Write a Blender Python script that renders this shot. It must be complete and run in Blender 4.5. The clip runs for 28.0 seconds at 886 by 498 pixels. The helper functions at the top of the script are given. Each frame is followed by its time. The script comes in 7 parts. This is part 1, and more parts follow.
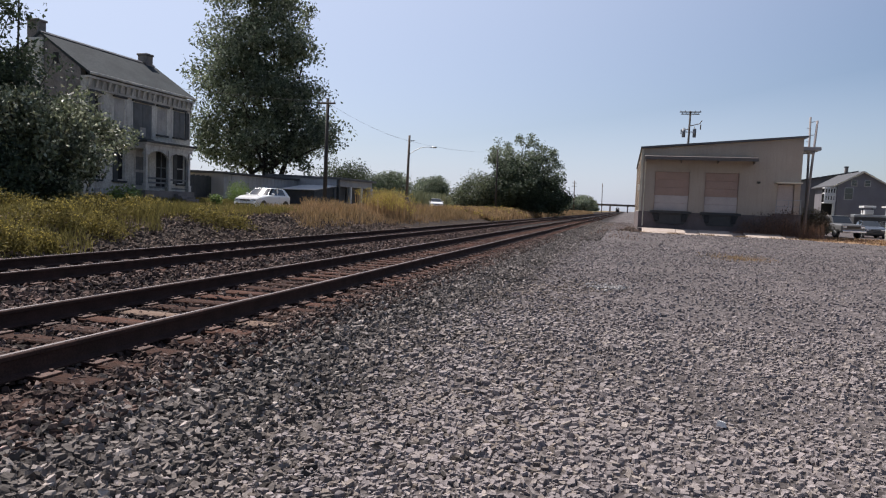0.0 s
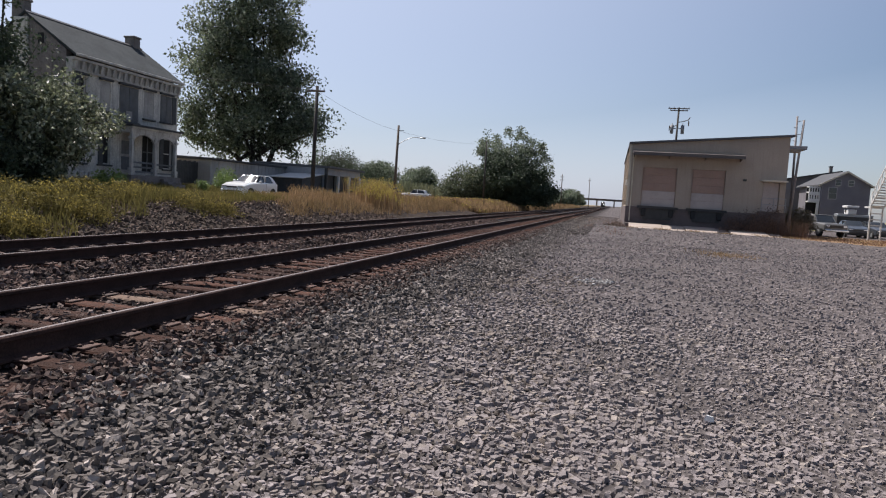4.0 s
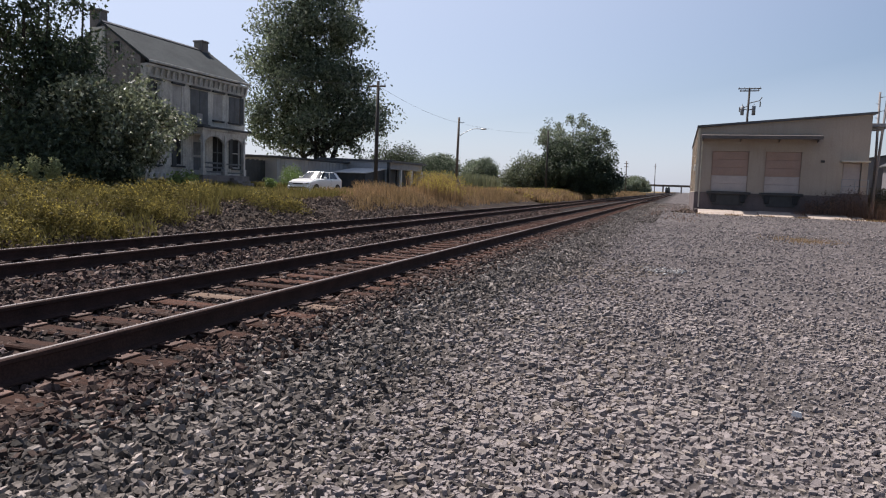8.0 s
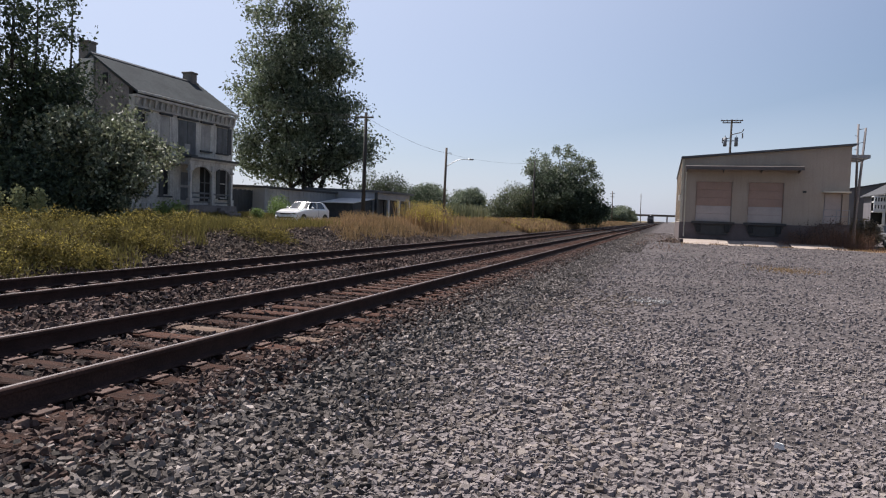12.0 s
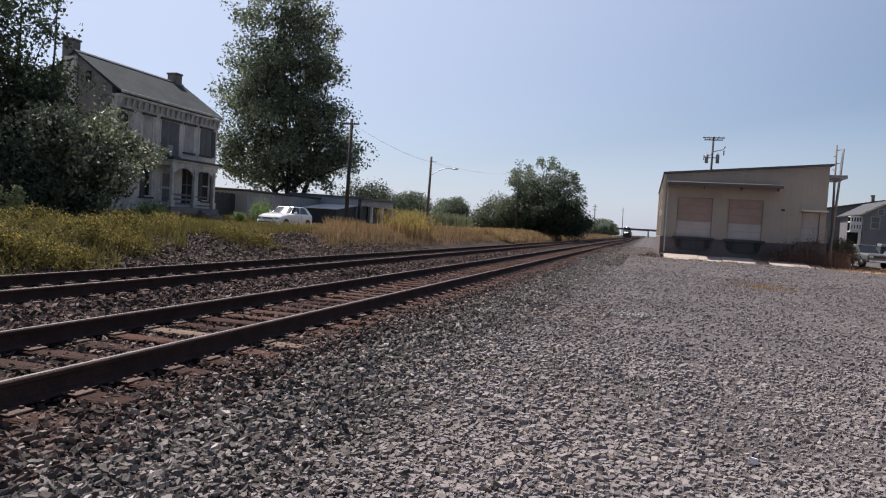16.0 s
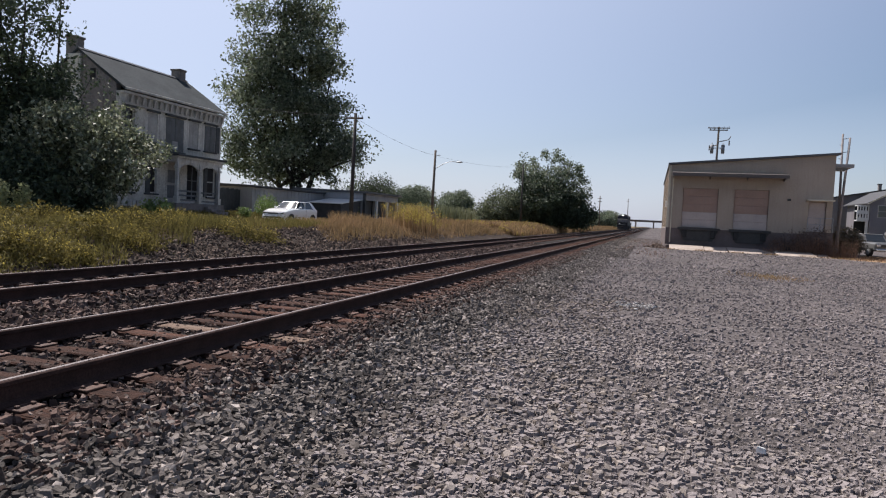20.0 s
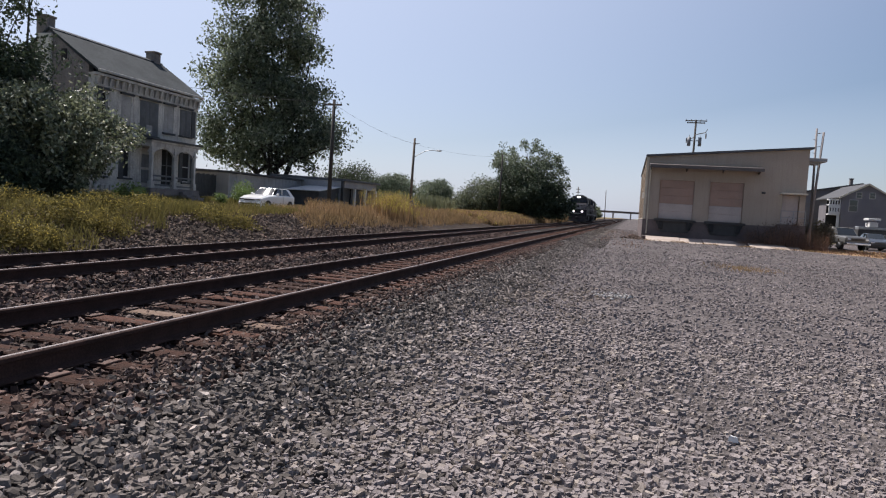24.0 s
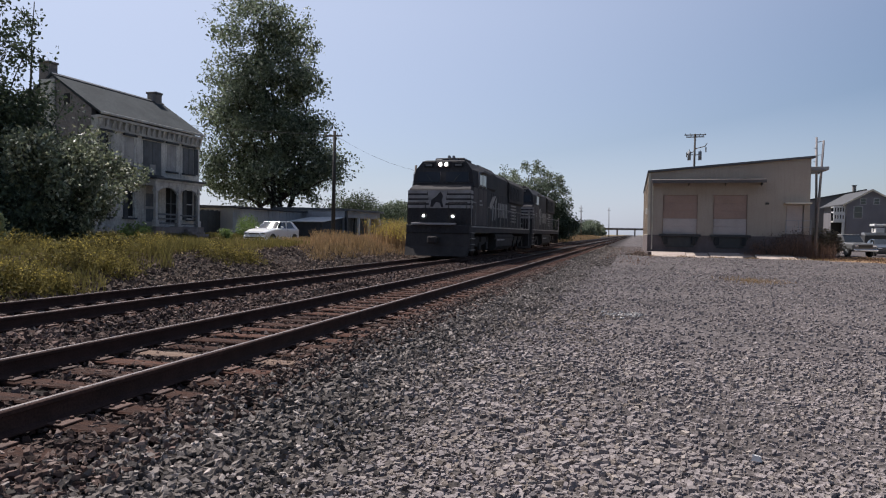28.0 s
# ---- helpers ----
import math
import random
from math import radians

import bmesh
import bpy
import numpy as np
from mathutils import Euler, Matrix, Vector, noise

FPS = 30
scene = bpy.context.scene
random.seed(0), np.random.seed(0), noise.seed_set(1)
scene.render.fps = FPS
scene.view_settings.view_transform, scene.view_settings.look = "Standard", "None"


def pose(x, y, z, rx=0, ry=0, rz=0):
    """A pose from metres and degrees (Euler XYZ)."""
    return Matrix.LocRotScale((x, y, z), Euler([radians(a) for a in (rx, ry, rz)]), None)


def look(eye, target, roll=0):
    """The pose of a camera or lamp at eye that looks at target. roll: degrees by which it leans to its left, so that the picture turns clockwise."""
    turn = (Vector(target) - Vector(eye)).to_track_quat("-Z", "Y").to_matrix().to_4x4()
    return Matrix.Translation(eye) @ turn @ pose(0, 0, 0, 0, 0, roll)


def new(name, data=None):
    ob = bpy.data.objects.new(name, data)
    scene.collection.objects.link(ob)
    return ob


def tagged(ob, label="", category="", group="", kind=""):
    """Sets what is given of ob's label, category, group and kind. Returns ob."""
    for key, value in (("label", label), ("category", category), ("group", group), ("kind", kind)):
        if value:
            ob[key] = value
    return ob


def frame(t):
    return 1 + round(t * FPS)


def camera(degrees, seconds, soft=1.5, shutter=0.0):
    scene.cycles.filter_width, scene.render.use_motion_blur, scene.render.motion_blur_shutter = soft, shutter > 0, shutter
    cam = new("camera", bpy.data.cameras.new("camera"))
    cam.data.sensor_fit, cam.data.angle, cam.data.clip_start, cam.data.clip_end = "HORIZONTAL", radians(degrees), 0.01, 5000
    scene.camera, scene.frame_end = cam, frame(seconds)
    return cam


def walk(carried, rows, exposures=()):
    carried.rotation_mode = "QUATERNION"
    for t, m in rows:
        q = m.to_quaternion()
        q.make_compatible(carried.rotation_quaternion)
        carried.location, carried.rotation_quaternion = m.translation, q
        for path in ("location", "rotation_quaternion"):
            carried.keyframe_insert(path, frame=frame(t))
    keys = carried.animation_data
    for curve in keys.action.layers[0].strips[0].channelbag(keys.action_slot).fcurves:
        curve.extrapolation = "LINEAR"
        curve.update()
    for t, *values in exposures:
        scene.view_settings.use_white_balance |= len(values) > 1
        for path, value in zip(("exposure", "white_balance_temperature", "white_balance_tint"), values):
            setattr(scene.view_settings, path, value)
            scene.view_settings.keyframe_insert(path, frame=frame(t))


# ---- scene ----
cam = camera(66.4, 28.0, soft=1.15)
PATH = [
    (0, (-0.023, 0.041, 1.603), (-0.539, 1.968, 1.471), 2.3),
    (0.5, (-0.053, 0.042, 1.595), (-0.553, 1.975, 1.472), 2.8),
    (1, (-0.082, 0.043, 1.597), (-0.574, 1.978, 1.479), 2.7),
    (1.5, (-0.098, 0.043, 1.592), (-0.585, 1.978, 1.465), 2.8),
    (2, (-0.103, 0.055, 1.594), (-0.593, 1.99, 1.458), 2.8),
    (2.5, (-0.096, 0.05, 1.6), (-0.58, 1.986, 1.469), 2.9),
    (3, (-0.091, 0.054, 1.593), (-0.569, 1.991, 1.447), 3.0),
    (3.5, (-0.095, 0.048, 1.596), (-0.582, 1.981, 1.439), 3.3),
    (4, (-0.079, 0.037, 1.597), (-0.555, 1.974, 1.441), 3.5),
    (4.5, (-0.128, -0.039, 1.626), (-0.864, 1.813, 1.453), 4.7),
    (6.5, (-0.153, 0.007, 1.633), (-0.791, 1.898, 1.515), 2.1),
    (7, (-0.142, 0.051, 1.622), (-0.779, 1.94, 1.459), 2.1),
    (7.5, (-0.127, 0.012, 1.626), (-0.755, 1.902, 1.446), 2.7),
    (8, (-0.149, 0.022, 1.622), (-0.799, 1.904, 1.432), 1.9),
    (8.5, (-0.122, 0.016, 1.629), (-0.79, 1.895, 1.479), 1.6),
    (9, (-0.136, 0.011, 1.627), (-0.794, 1.895, 1.492), 1.6),
    (9.5, (-0.122, 0.002, 1.63), (-0.806, 1.876, 1.492), 2.1),
    (10, (-0.164, 0.007, 1.645), (-0.839, 1.882, 1.483), 2.9),
    (10.5, (-0.123, -0.009, 1.649), (-0.768, 1.881, 1.538), 2.1),
    (11, (-0.126, -0.005, 1.645), (-0.771, 1.886, 1.554), 3.1),
    (11.5, (-0.121, -0.014, 1.653), (-0.755, 1.881, 1.574), 2.3),
    (12, (-0.112, 0.002, 1.649), (-0.733, 1.901, 1.547), 1.9),
    (12.5, (-0.097, -0.048, 1.647), (-0.694, 1.86, 1.582), 2.5),
    (14.5, (-0.104, -0.004, 1.648), (-0.683, 1.909, 1.591), 3.0),
    (15, (-0.111, -0.001, 1.644), (-0.688, 1.913, 1.567), 3.7),
    (15.5, (-0.096, 0.004, 1.638), (-0.665, 1.92, 1.56), 3.2),
    (16, (-0.11, -0.003, 1.649), (-0.683, 1.912, 1.575), 3.4),
    (16.5, (-0.134, -0.007, 1.628), (-0.765, 1.888, 1.532), 3.4),
    (17, (-0.118, -0.009, 1.621), (-0.798, 1.868, 1.49), 1.8),
    (17.5, (-0.104, -0.011, 1.621), (-0.756, 1.875, 1.488), 1.3),
    (18, (-0.108, -0.011, 1.628), (-0.721, 1.89, 1.526), 2.5),
    (18.5, (-0.119, -0.007, 1.637), (-0.712, 1.902, 1.553), 2.8),
    (19, (-0.093, -0.024, 1.636), (-0.682, 1.887, 1.586), 2.5),
    (19.5, (-0.144, 0.0, 1.638), (-0.757, 1.9, 1.515), 2.8),
    (20, (-0.114, -0.018, 1.646), (-0.7, 1.892, 1.552), 2.8),
    (20.5, (-0.123, -0.016, 1.639), (-0.716, 1.891, 1.528), 2.6),
    (21, (-0.106, -0.012, 1.632), (-0.68, 1.901, 1.521), 2.7),
    (21.5, (-0.12, -0.005, 1.641), (-0.683, 1.911, 1.528), 3.0),
    (22, (-0.104, -0.019, 1.643), (-0.66, 1.899, 1.528), 3.2),
    (22.5, (-0.107, -0.013, 1.638), (-0.641, 1.909, 1.499), 3.6),
    (24.5, (-0.119, 0.061, 1.627), (-0.641, 1.988, 1.508), 3.5),
    (25, (-0.126, 0.061, 1.627), (-0.664, 1.983, 1.51), 3.1),
    (25.5, (-0.113, 0.06, 1.632), (-0.646, 1.985, 1.523), 3.0),
    (26, (-0.131, 0.057, 1.64), (-0.699, 1.971, 1.535), 3.0),
    (26.5, (-0.128, 0.059, 1.632), (-0.683, 1.978, 1.533), 2.8),
    (27, (-0.137, 0.067, 1.64), (-0.684, 1.988, 1.549), 2.9),
    (27.5, (-0.124, 0.067, 1.64), (-0.672, 1.99, 1.591), 1.8),
    (28, (-0.145, 0.073, 1.654), (-0.686, 1.998, 1.604), 0.9),
]
walk(cam, [(t, look(eye, target, roll)) for t, eye, target, roll in PATH], [(0, 0.43, 6400, 14), (4, 0.36, 6400, 14), (4.5, 0.59, 6480, 14), (6.5, 0.47, 6470, 14), (7, 0.43, 6450, 14), (8, 0.47, 6460, 14), (9.5, 0.51, 6440, 14), (10.5, 0.42, 6400, 14), (27, 0.41, 6380, 14), (28, 0.29, 6330, 14)])

# ---- world, sun, exposure ----
SUN = Vector((-0.48, 0.26, 0.84)).normalized()
world = bpy.data.worlds.new("World")
scene.world = world
world.use_nodes = True
wn, wl = world.node_tree.nodes, world.node_tree.links
sky = wn.new("ShaderNodeTexSky")
sky.sky_type = "NISHITA"
sky.sun_disc = False
sky.sun_elevation = math.asin(SUN.z)
sky.sun_rotation = math.atan2(SUN.x, SUN.y) % (2 * math.pi)
sky.air_density, sky.dust_density, sky.ozone_density, sky.altitude = 1.0, 1.2, 2.4, 100
haze = wn.new("ShaderNodeMix")  # summer haze over the clear sky
haze.data_type = "RGBA"
haze.inputs[7].default_value = (7.4, 8.3, 10.2, 1)
# thick near the horizon and towards the sun, thin overhead
way = wn.new("ShaderNodeTexCoord").outputs["Generated"]
up = wn.new("ShaderNodeSeparateXYZ")
wl.new(way, up.inputs[0])
thick = wn.new("ShaderNodeMapRange")
thick.inputs[1].default_value, thick.inputs[2].default_value = 0.3, 0.9
thick.inputs[3].default_value, thick.inputs[4].default_value = 1.0, 0.2
wl.new(up.outputs[2], thick.inputs[0])
glow = wn.new("ShaderNodeVectorMath")
glow.operation = "DOT_PRODUCT"
glow.inputs[1].default_value = SUN
wl.new(way, glow.inputs[0])
near_sun = wn.new("ShaderNodeMapRange")
near_sun.inputs[1].default_value, near_sun.inputs[2].default_value = 0.2, 0.88
near_sun.inputs[3].default_value, near_sun.inputs[4].default_value = 0.0, 0.92
wl.new(glow.outputs["Value"], near_sun.inputs[0])
both = wn.new("ShaderNodeMath")
both.operation = "MULTIPLY"
wl.new(thick.outputs[0], both.inputs[0])
wl.new(near_sun.outputs[0], both.inputs[1])
low_haze = wn.new("ShaderNodeMapRange")  # the whole horizon lies in haze
low_haze.interpolation_type = "SMOOTHSTEP"
low_haze.inputs[1].default_value, low_haze.inputs[2].default_value = -0.05, 0.27
low_haze.inputs[3].default_value, low_haze.inputs[4].default_value = 0.62, 0.0
wl.new(up.outputs[2], low_haze.inputs[0])
most = wn.new("ShaderNodeMath")
most.operation = "MAXIMUM"
wl.new(both.outputs[0], most.inputs[0])
far_side = wn.new("ShaderNodeMapRange")  # and thins out away from the sun
far_side.inputs[1].default_value, far_side.inputs[2].default_value = 0.06, 0.3
far_side.inputs[3].default_value, far_side.inputs[4].default_value = 0.25, 1.0
wl.new(glow.outputs["Value"], far_side.inputs[0])
thinned = wn.new("ShaderNodeMath")
thinned.operation = "MULTIPLY"
wl.new(low_haze.outputs[0], thinned.inputs[0])
wl.new(far_side.outputs[0], thinned.inputs[1])
wl.new(thinned.outputs[0], most.inputs[1])
wl.new(most.outputs[0], haze.inputs[0])
wl.new(sky.outputs[0], haze.inputs[6])
wl.new(haze.outputs[2], wn["Background"].inputs[0])
wn["Background"].inputs[1].default_value = 0.074
sun_data = bpy.data.lights.new("sun", "SUN")
sun_data.energy, sun_data.angle, sun_data.color = 5.5, radians(0.6), (1.0, 0.95, 0.88)
sun = new("sun", sun_data)
sun.matrix_world = look(SUN * 300, (0, 0, 0))

# ---- helpers of this scene ----
rng = np.random.default_rng(7)


class Shape:
    """Collects simple solids into one mesh."""

    def __init__(self):
        self.v, self.f = [], []

    def add(self, vs, fs):
        n = len(self.v)
        self.v += [tuple(p) for p in vs]
        self.f += [tuple(i + n for i in f) for f in fs]
        return self

    def convex(self, vs, fs):
        mid = np.mean(np.array(vs, float), axis=0)
        out = []
        for f in fs:
            p = np.array([vs[i] for i in f], float)
            nrm = np.cross(p[1] - p[0], p[2] - p[0])
            if len(f) > 3:
                nrm = nrm + np.cross(p[2] - p[0], p[3] - p[0])
            out.append(f if nrm @ (p.mean(0) - mid) >= 0 else f[::-1])
        return self.add(vs, out)

    def box(self, x0, y0, z0, x1, y1, z1, bev=0.0):
        lo, hi = np.minimum((x0, y0, z0), (x1, y1, z1)), np.maximum((x0, y0, z0), (x1, y1, z1))
        if bev <= 0:
            vs = [((lo, hi)[i][0], (lo, hi)[j][1], (lo, hi)[k][2]) for i in (0, 1) for j in (0, 1) for k in (0, 1)]
            return self.convex(vs, [(0, 1, 3, 2), (4, 6, 7, 5), (0, 4, 5, 1), (2, 3, 7, 6), (0, 2, 6, 4), (1, 5, 7, 3)])
        b = min(bev, 0.45 * float((hi - lo).min()))
        vs, ix = [], {}
        for s in [(i, j, k) for i in (0, 1) for j in (0, 1) for k in (0, 1)]:
            for ax in range(3):
                p = [(hi[d] - (0 if d == ax else b)) if s[d] else (lo[d] + (0 if d == ax else b)) for d in range(3)]
                ix[s, ax] = len(vs)
                vs.append(tuple(p))
        fs = []
        for ax in range(3):
            o = [d for d in range(3) if d != ax]
            for side in (0, 1):
                ring = []
                for c in ((0, 0), (1, 0), (1, 1), (0, 1)):
                    s = [0, 0, 0]
                    s[ax], s[o[0]], s[o[1]] = side, c[0], c[1]
                    ring.append(ix[tuple(s), ax])
                fs.append(tuple(ring))
            for c in ((0, 0), (1, 0), (1, 1), (0, 1)):
                a, d = [0, 0, 0], [0, 0, 0]
                a[o[0]], a[o[1]] = c
                d[o[0]], d[o[1]] = c
                d[ax] = 1
                a, d = tuple(a), tuple(d)
                fs.append((ix[a, o[0]], ix[a, o[1]], ix[d, o[1]], ix[d, o[0]]))
        for s in [(i, j, k) for i in (0, 1) for j in (0, 1) for k in (0, 1)]:
            fs.append((ix[s, 0], ix[s, 1], ix[s, 2]))
        return self.convex(vs, fs)

    def tube(self, p0, p1, r0, r1=None, n=8):
        p0, p1 = Vector(p0), Vector(p1)
        r1 = r0 if r1 is None else r1
        d = (p1 - p0).normalized()
        a = d.orthogonal().normalized()
        b = d.cross(a)
        vs = []
        for p, r in ((p0, r0), (p1, r1)):
            for i in range(n):
                t = 2 * math.pi * i / n
                vs.append(p + (a * math.cos(t) + b * math.sin(t)) * r)
        fs = [(i, (i + 1) % n, n + (i + 1) % n, n + i) for i in range(n)]
        fs += [tuple(range(n))[::-1], tuple(range(n, 2 * n))]
        return self.add(vs, fs)

    def path(self, pts, r, n=6):
        for a, b in zip(pts, pts[1:]):
            self.tube(a, b, r, r, n)
        return self

    def prism(self, poly, axis, a, b):
        """A polygon given in the two other axes (in order), drawn out along axis from a to b."""
        o = [d for d in range(3) if d != axis]
        vs = []
        for w in (a, b):
            for p in poly:
                q = [0, 0, 0]
                q[axis], q[o[0]], q[o[1]] = w, p[0], p[1]
                vs.append(tuple(q))
        n = len(poly)
        area = sum(poly[i][0] * poly[(i + 1) % n][1] - poly[(i + 1) % n][0] * poly[i][1] for i in range(n))
        flip = (area > 0) != (axis == 1) if b > a else (area > 0) == (axis == 1)
        fs = [(i, (i + 1) % n, n + (i + 1) % n, n + i) for i in range(n)] + [tuple(range(n))[::-1], tuple(range(n, 2 * n))]
        return self.add(vs, fs if flip else [f[::-1] for f in fs])

    def loft(self, rings):
        """Closed rings of equal length, joined in order, with end caps."""
        n = len(rings[0])
        vs = [p for r in rings for p in r]
        fs = []
        for k in range(len(rings) - 1):
            fs += [(k * n + i, k * n + (i + 1) % n, (k + 1) * n + (i + 1) % n, (k + 1) * n + i) for i in range(n)]
        fs += [tuple(range(n))[::-1], tuple((len(rings) - 1) * n + i for i in range(n))]
        return self.add(vs, fs)

    def mesh(self, name, off=(0, 0, 0), mat=None, smooth=False):
        me = bpy.data.meshes.new(name)
        o = np.array(off, float)
        me.from_pydata((np.array(self.v, float) - o).tolist() if self.v else [], [], self.f)
        if smooth:
            me.shade_smooth()
        if mat:
            me.materials.append(mat)
        return me


def root_place(ob):
    while ob.parent:
        ob = ob.parent
    return ob.location


def part(name, shape, material, parent, label="", smooth=False):
    """One mesh under a thing or a part, given in the world's (or the thing's own) metres."""
    ob = new(name, shape.mesh(name, root_place(parent), material, smooth))
    ob.parent = parent
    return tagged(ob, label) if label else ob


def thing(name, place, label, category, group="", kind=""):
    ob = new(name)
    ob.location = place
    ob.empty_display_size = 0.3
    return tagged(ob, label, category, group, kind)


def solo(name, shape, material, place, label, category, group="", kind="", smooth=False):
    ob = new(name, shape.mesh(name, place, material, smooth))
    ob.location = place
    return tagged(ob, label, category, group, kind)


def bulk_mesh(name, verts, faces, material, smooth=False):
    """A mesh from numpy arrays: verts (n, 3), faces (m, k)."""
    me = bpy.data.meshes.new(name)
    m, k = faces.shape
    me.vertices.add(len(verts))
    me.vertices.foreach_set("co", np.ascontiguousarray(verts, dtype=np.float32).ravel())
    me.loops.add(m * k)
    me.loops.foreach_set("vertex_index", np.ascontiguousarray(faces, dtype=np.int32).ravel())
    me.polygons.add(m)
    me.polygons.foreach_set("loop_start", np.arange(0, m * k, k, dtype=np.int32))
    me.polygons.foreach_set("loop_total", np.full(m, k, dtype=np.int32))
    me.update(calc_edges=True)
    me.validate()
    if smooth:
        me.shade_smooth()
    else:
        me.shade_flat()
    me.materials.append(material)
    return me


def repeat_faces(faces, count, step):
    return (np.array(faces)[None] + (np.arange(count) * step)[:, None, None]).reshape(-1, len(faces[0]))


# ---- materials ----
def mat(name, a, b=None, rough=0.7, metal=0.0, scale=3.0, bump=0.15, bscale=40.0, fine=0.25, spec=0.5, island=0.0, each=0.0,
        thin=0.0, stretch=(1, 1, 1), emit=0.0, coat=0.0, streak=None, cells=0.0, edge=None, tint=None, tint_from=0.45):
    """A surface of two colours mixed by coarse noise, with finer mottling, bump and, where asked, differences from piece to piece."""
    m = bpy.data.materials.new(name)
    m.use_nodes = True
    nd, ln = m.node_tree.nodes, m.node_tree.links
    bs = nd["Principled BSDF"]
    b = b or tuple(c * 0.75 for c in a)
    tc = nd.new("ShaderNodeTexCoord")
    mp = nd.new("ShaderNodeMapping")
    mp.inputs["Scale"].default_value = stretch
    ln.new(tc.outputs["Object"], mp.inputs[0])
    n1 = nd.new("ShaderNodeTexNoise")
    n1.inputs["Scale"].default_value, n1.inputs["Detail"].default_value = scale, 5
    ln.new(mp.outputs[0], n1.inputs["Vector"])
    rp = nd.new("ShaderNodeValToRGB")
    rp.color_ramp.elements[0].position, rp.color_ramp.elements[1].position = 0.36, 0.64
    rp.color_ramp.elements[0].color, rp.color_ramp.elements[1].color = (*a, 1), (*b, 1)
    ln.new(n1.outputs[0], rp.inputs[0])
    col = rp.outputs[0]

    def blend(fac, x, y):
        k = nd.new("ShaderNodeMix")
        k.data_type = "RGBA"
        ln.new(fac, k.inputs[0]), ln.new(x, k.inputs[6])
        if isinstance(y, tuple):
            k.inputs[7].default_value = (*y, 1)
        else:
            ln.new(y, k.inputs[7])
        return k.outputs[2]

    if edge:  # another pair of colours beyond a ragged line across x
        r2 = nd.new("ShaderNodeValToRGB")
        r2.color_ramp.elements[0].position, r2.color_ramp.elements[1].position = 0.36, 0.64
        r2.color_ramp.elements[0].color, r2.color_ramp.elements[1].color = (*edge[2], 1), (*edge[3], 1)
        ln.new(n1.outputs[0], r2.inputs[0])
        sx = nd.new("ShaderNodeSeparateXYZ")
        ln.new(tc.outputs["Object"], sx.inputs[0])
        ad = nd.new("ShaderNodeMath")
        ad.operation, ad.inputs[1].default_value = "MULTIPLY_ADD", 2.2
        ln.new(n1.outputs[0], ad.inputs[0]), ln.new(sx.outputs[0], ad.inputs[2])
        fe = nd.new("ShaderNodeMapRange")
        fe.inputs[1].default_value, fe.inputs[2].default_value = edge[0] - edge[1] + 1.1, edge[0] + edge[1] + 1.1
        ln.new(ad.outputs[0], fe.inputs[0])
        col = blend(fe.outputs[0], r2.outputs[0], col)
    if tint:  # some pieces take another hue
        fr_ = nd.new("ShaderNodeMath")
        fr_.operation, fr_.inputs[1].default_value = "MULTIPLY", 7.31
        ln.new(nd.new("ShaderNodeNewGeometry").outputs["Random Per Island"], fr_.inputs[0])
        fx = nd.new("ShaderNodeMath")
        fx.operation = "FRACT"
        ln.new(fr_.outputs[0], fx.inputs[0])
        ft = nd.new("ShaderNodeMapRange")
        ft.inputs[1].default_value, ft.inputs[2].default_value, ft.inputs[4].default_value = tint_from, 0.95, 0.8
        ln.new(fx.outputs[0], ft.inputs[0])
        col = blend(ft.outputs[0], col, tint)
    n2 = nd.new("ShaderNodeTexNoise")
    n2.inputs["Scale"].default_value, n2.inputs["Detail"].default_value = bscale, 3
    ln.new(mp.outputs[0], n2.inputs["Vector"])
    mr = nd.new("ShaderNodeMapRange")
    mr.inputs[1].default_value, mr.inputs[2].default_value = 0.25, 0.75
    mr.inputs[3].default_value, mr.inputs[4].default_value = 1 - fine, 1 + fine
    ln.new(n2.outputs[0], mr.inputs[0])
    val = mr.outputs[0]

    def times(x, source, spread):
        r = nd.new("ShaderNodeMapRange")
        r.inputs[3].default_value, r.inputs[4].default_value = 1 - spread, 1 + spread
        ln.new(source, r.inputs[0])
        k = nd.new("ShaderNodeMath")
        k.operation = "MULTIPLY"
        ln.new(x, k.inputs[0]), ln.new(r.outputs[0], k.inputs[1])
        return k.outputs[0]

    height = n2.outputs[0]
    if cells:
        vo = nd.new("ShaderNodeTexVoronoi")
        vo.inputs["Scale"].default_value = cells
        ln.new(mp.outputs[0], vo.inputs["Vector"])
        val = times(val, vo.outputs["Color"], 0.6)
        height = vo.outputs["Distance"]
    if island:
        val = times(val, nd.new("ShaderNodeNewGeometry").outputs["Random Per Island"], island)
    if each:
        val = times(val, nd.new("ShaderNodeObjectInfo").outputs["Random"], each)
    if streak:
        st = nd.new("ShaderNodeMapping")
        st.inputs["Scale"].default_value = (5, 5, 0.35)
        ln.new(tc.outputs["Object"], st.inputs[0])
        n3 = nd.new("ShaderNodeTexNoise")
        n3.inputs["Scale"].default_value, n3.inputs["Detail"].default_value = 1.2, 6
        ln.new(st.outputs[0], n3.inputs["Vector"])
        r3 = nd.new("ShaderNodeMapRange")
        r3.inputs[1].default_value, r3.inputs[2].default_value = 0.5, 0.75
        r3.inputs[4].default_value = streak[3]
        ln.new(n3.outputs[0], r3.inputs[0])
        mx = nd.new("ShaderNodeMix")
        mx.data_type = "RGBA"
        ln.new(r3.outputs[0], mx.inputs[0]), ln.new(col, mx.inputs[6])
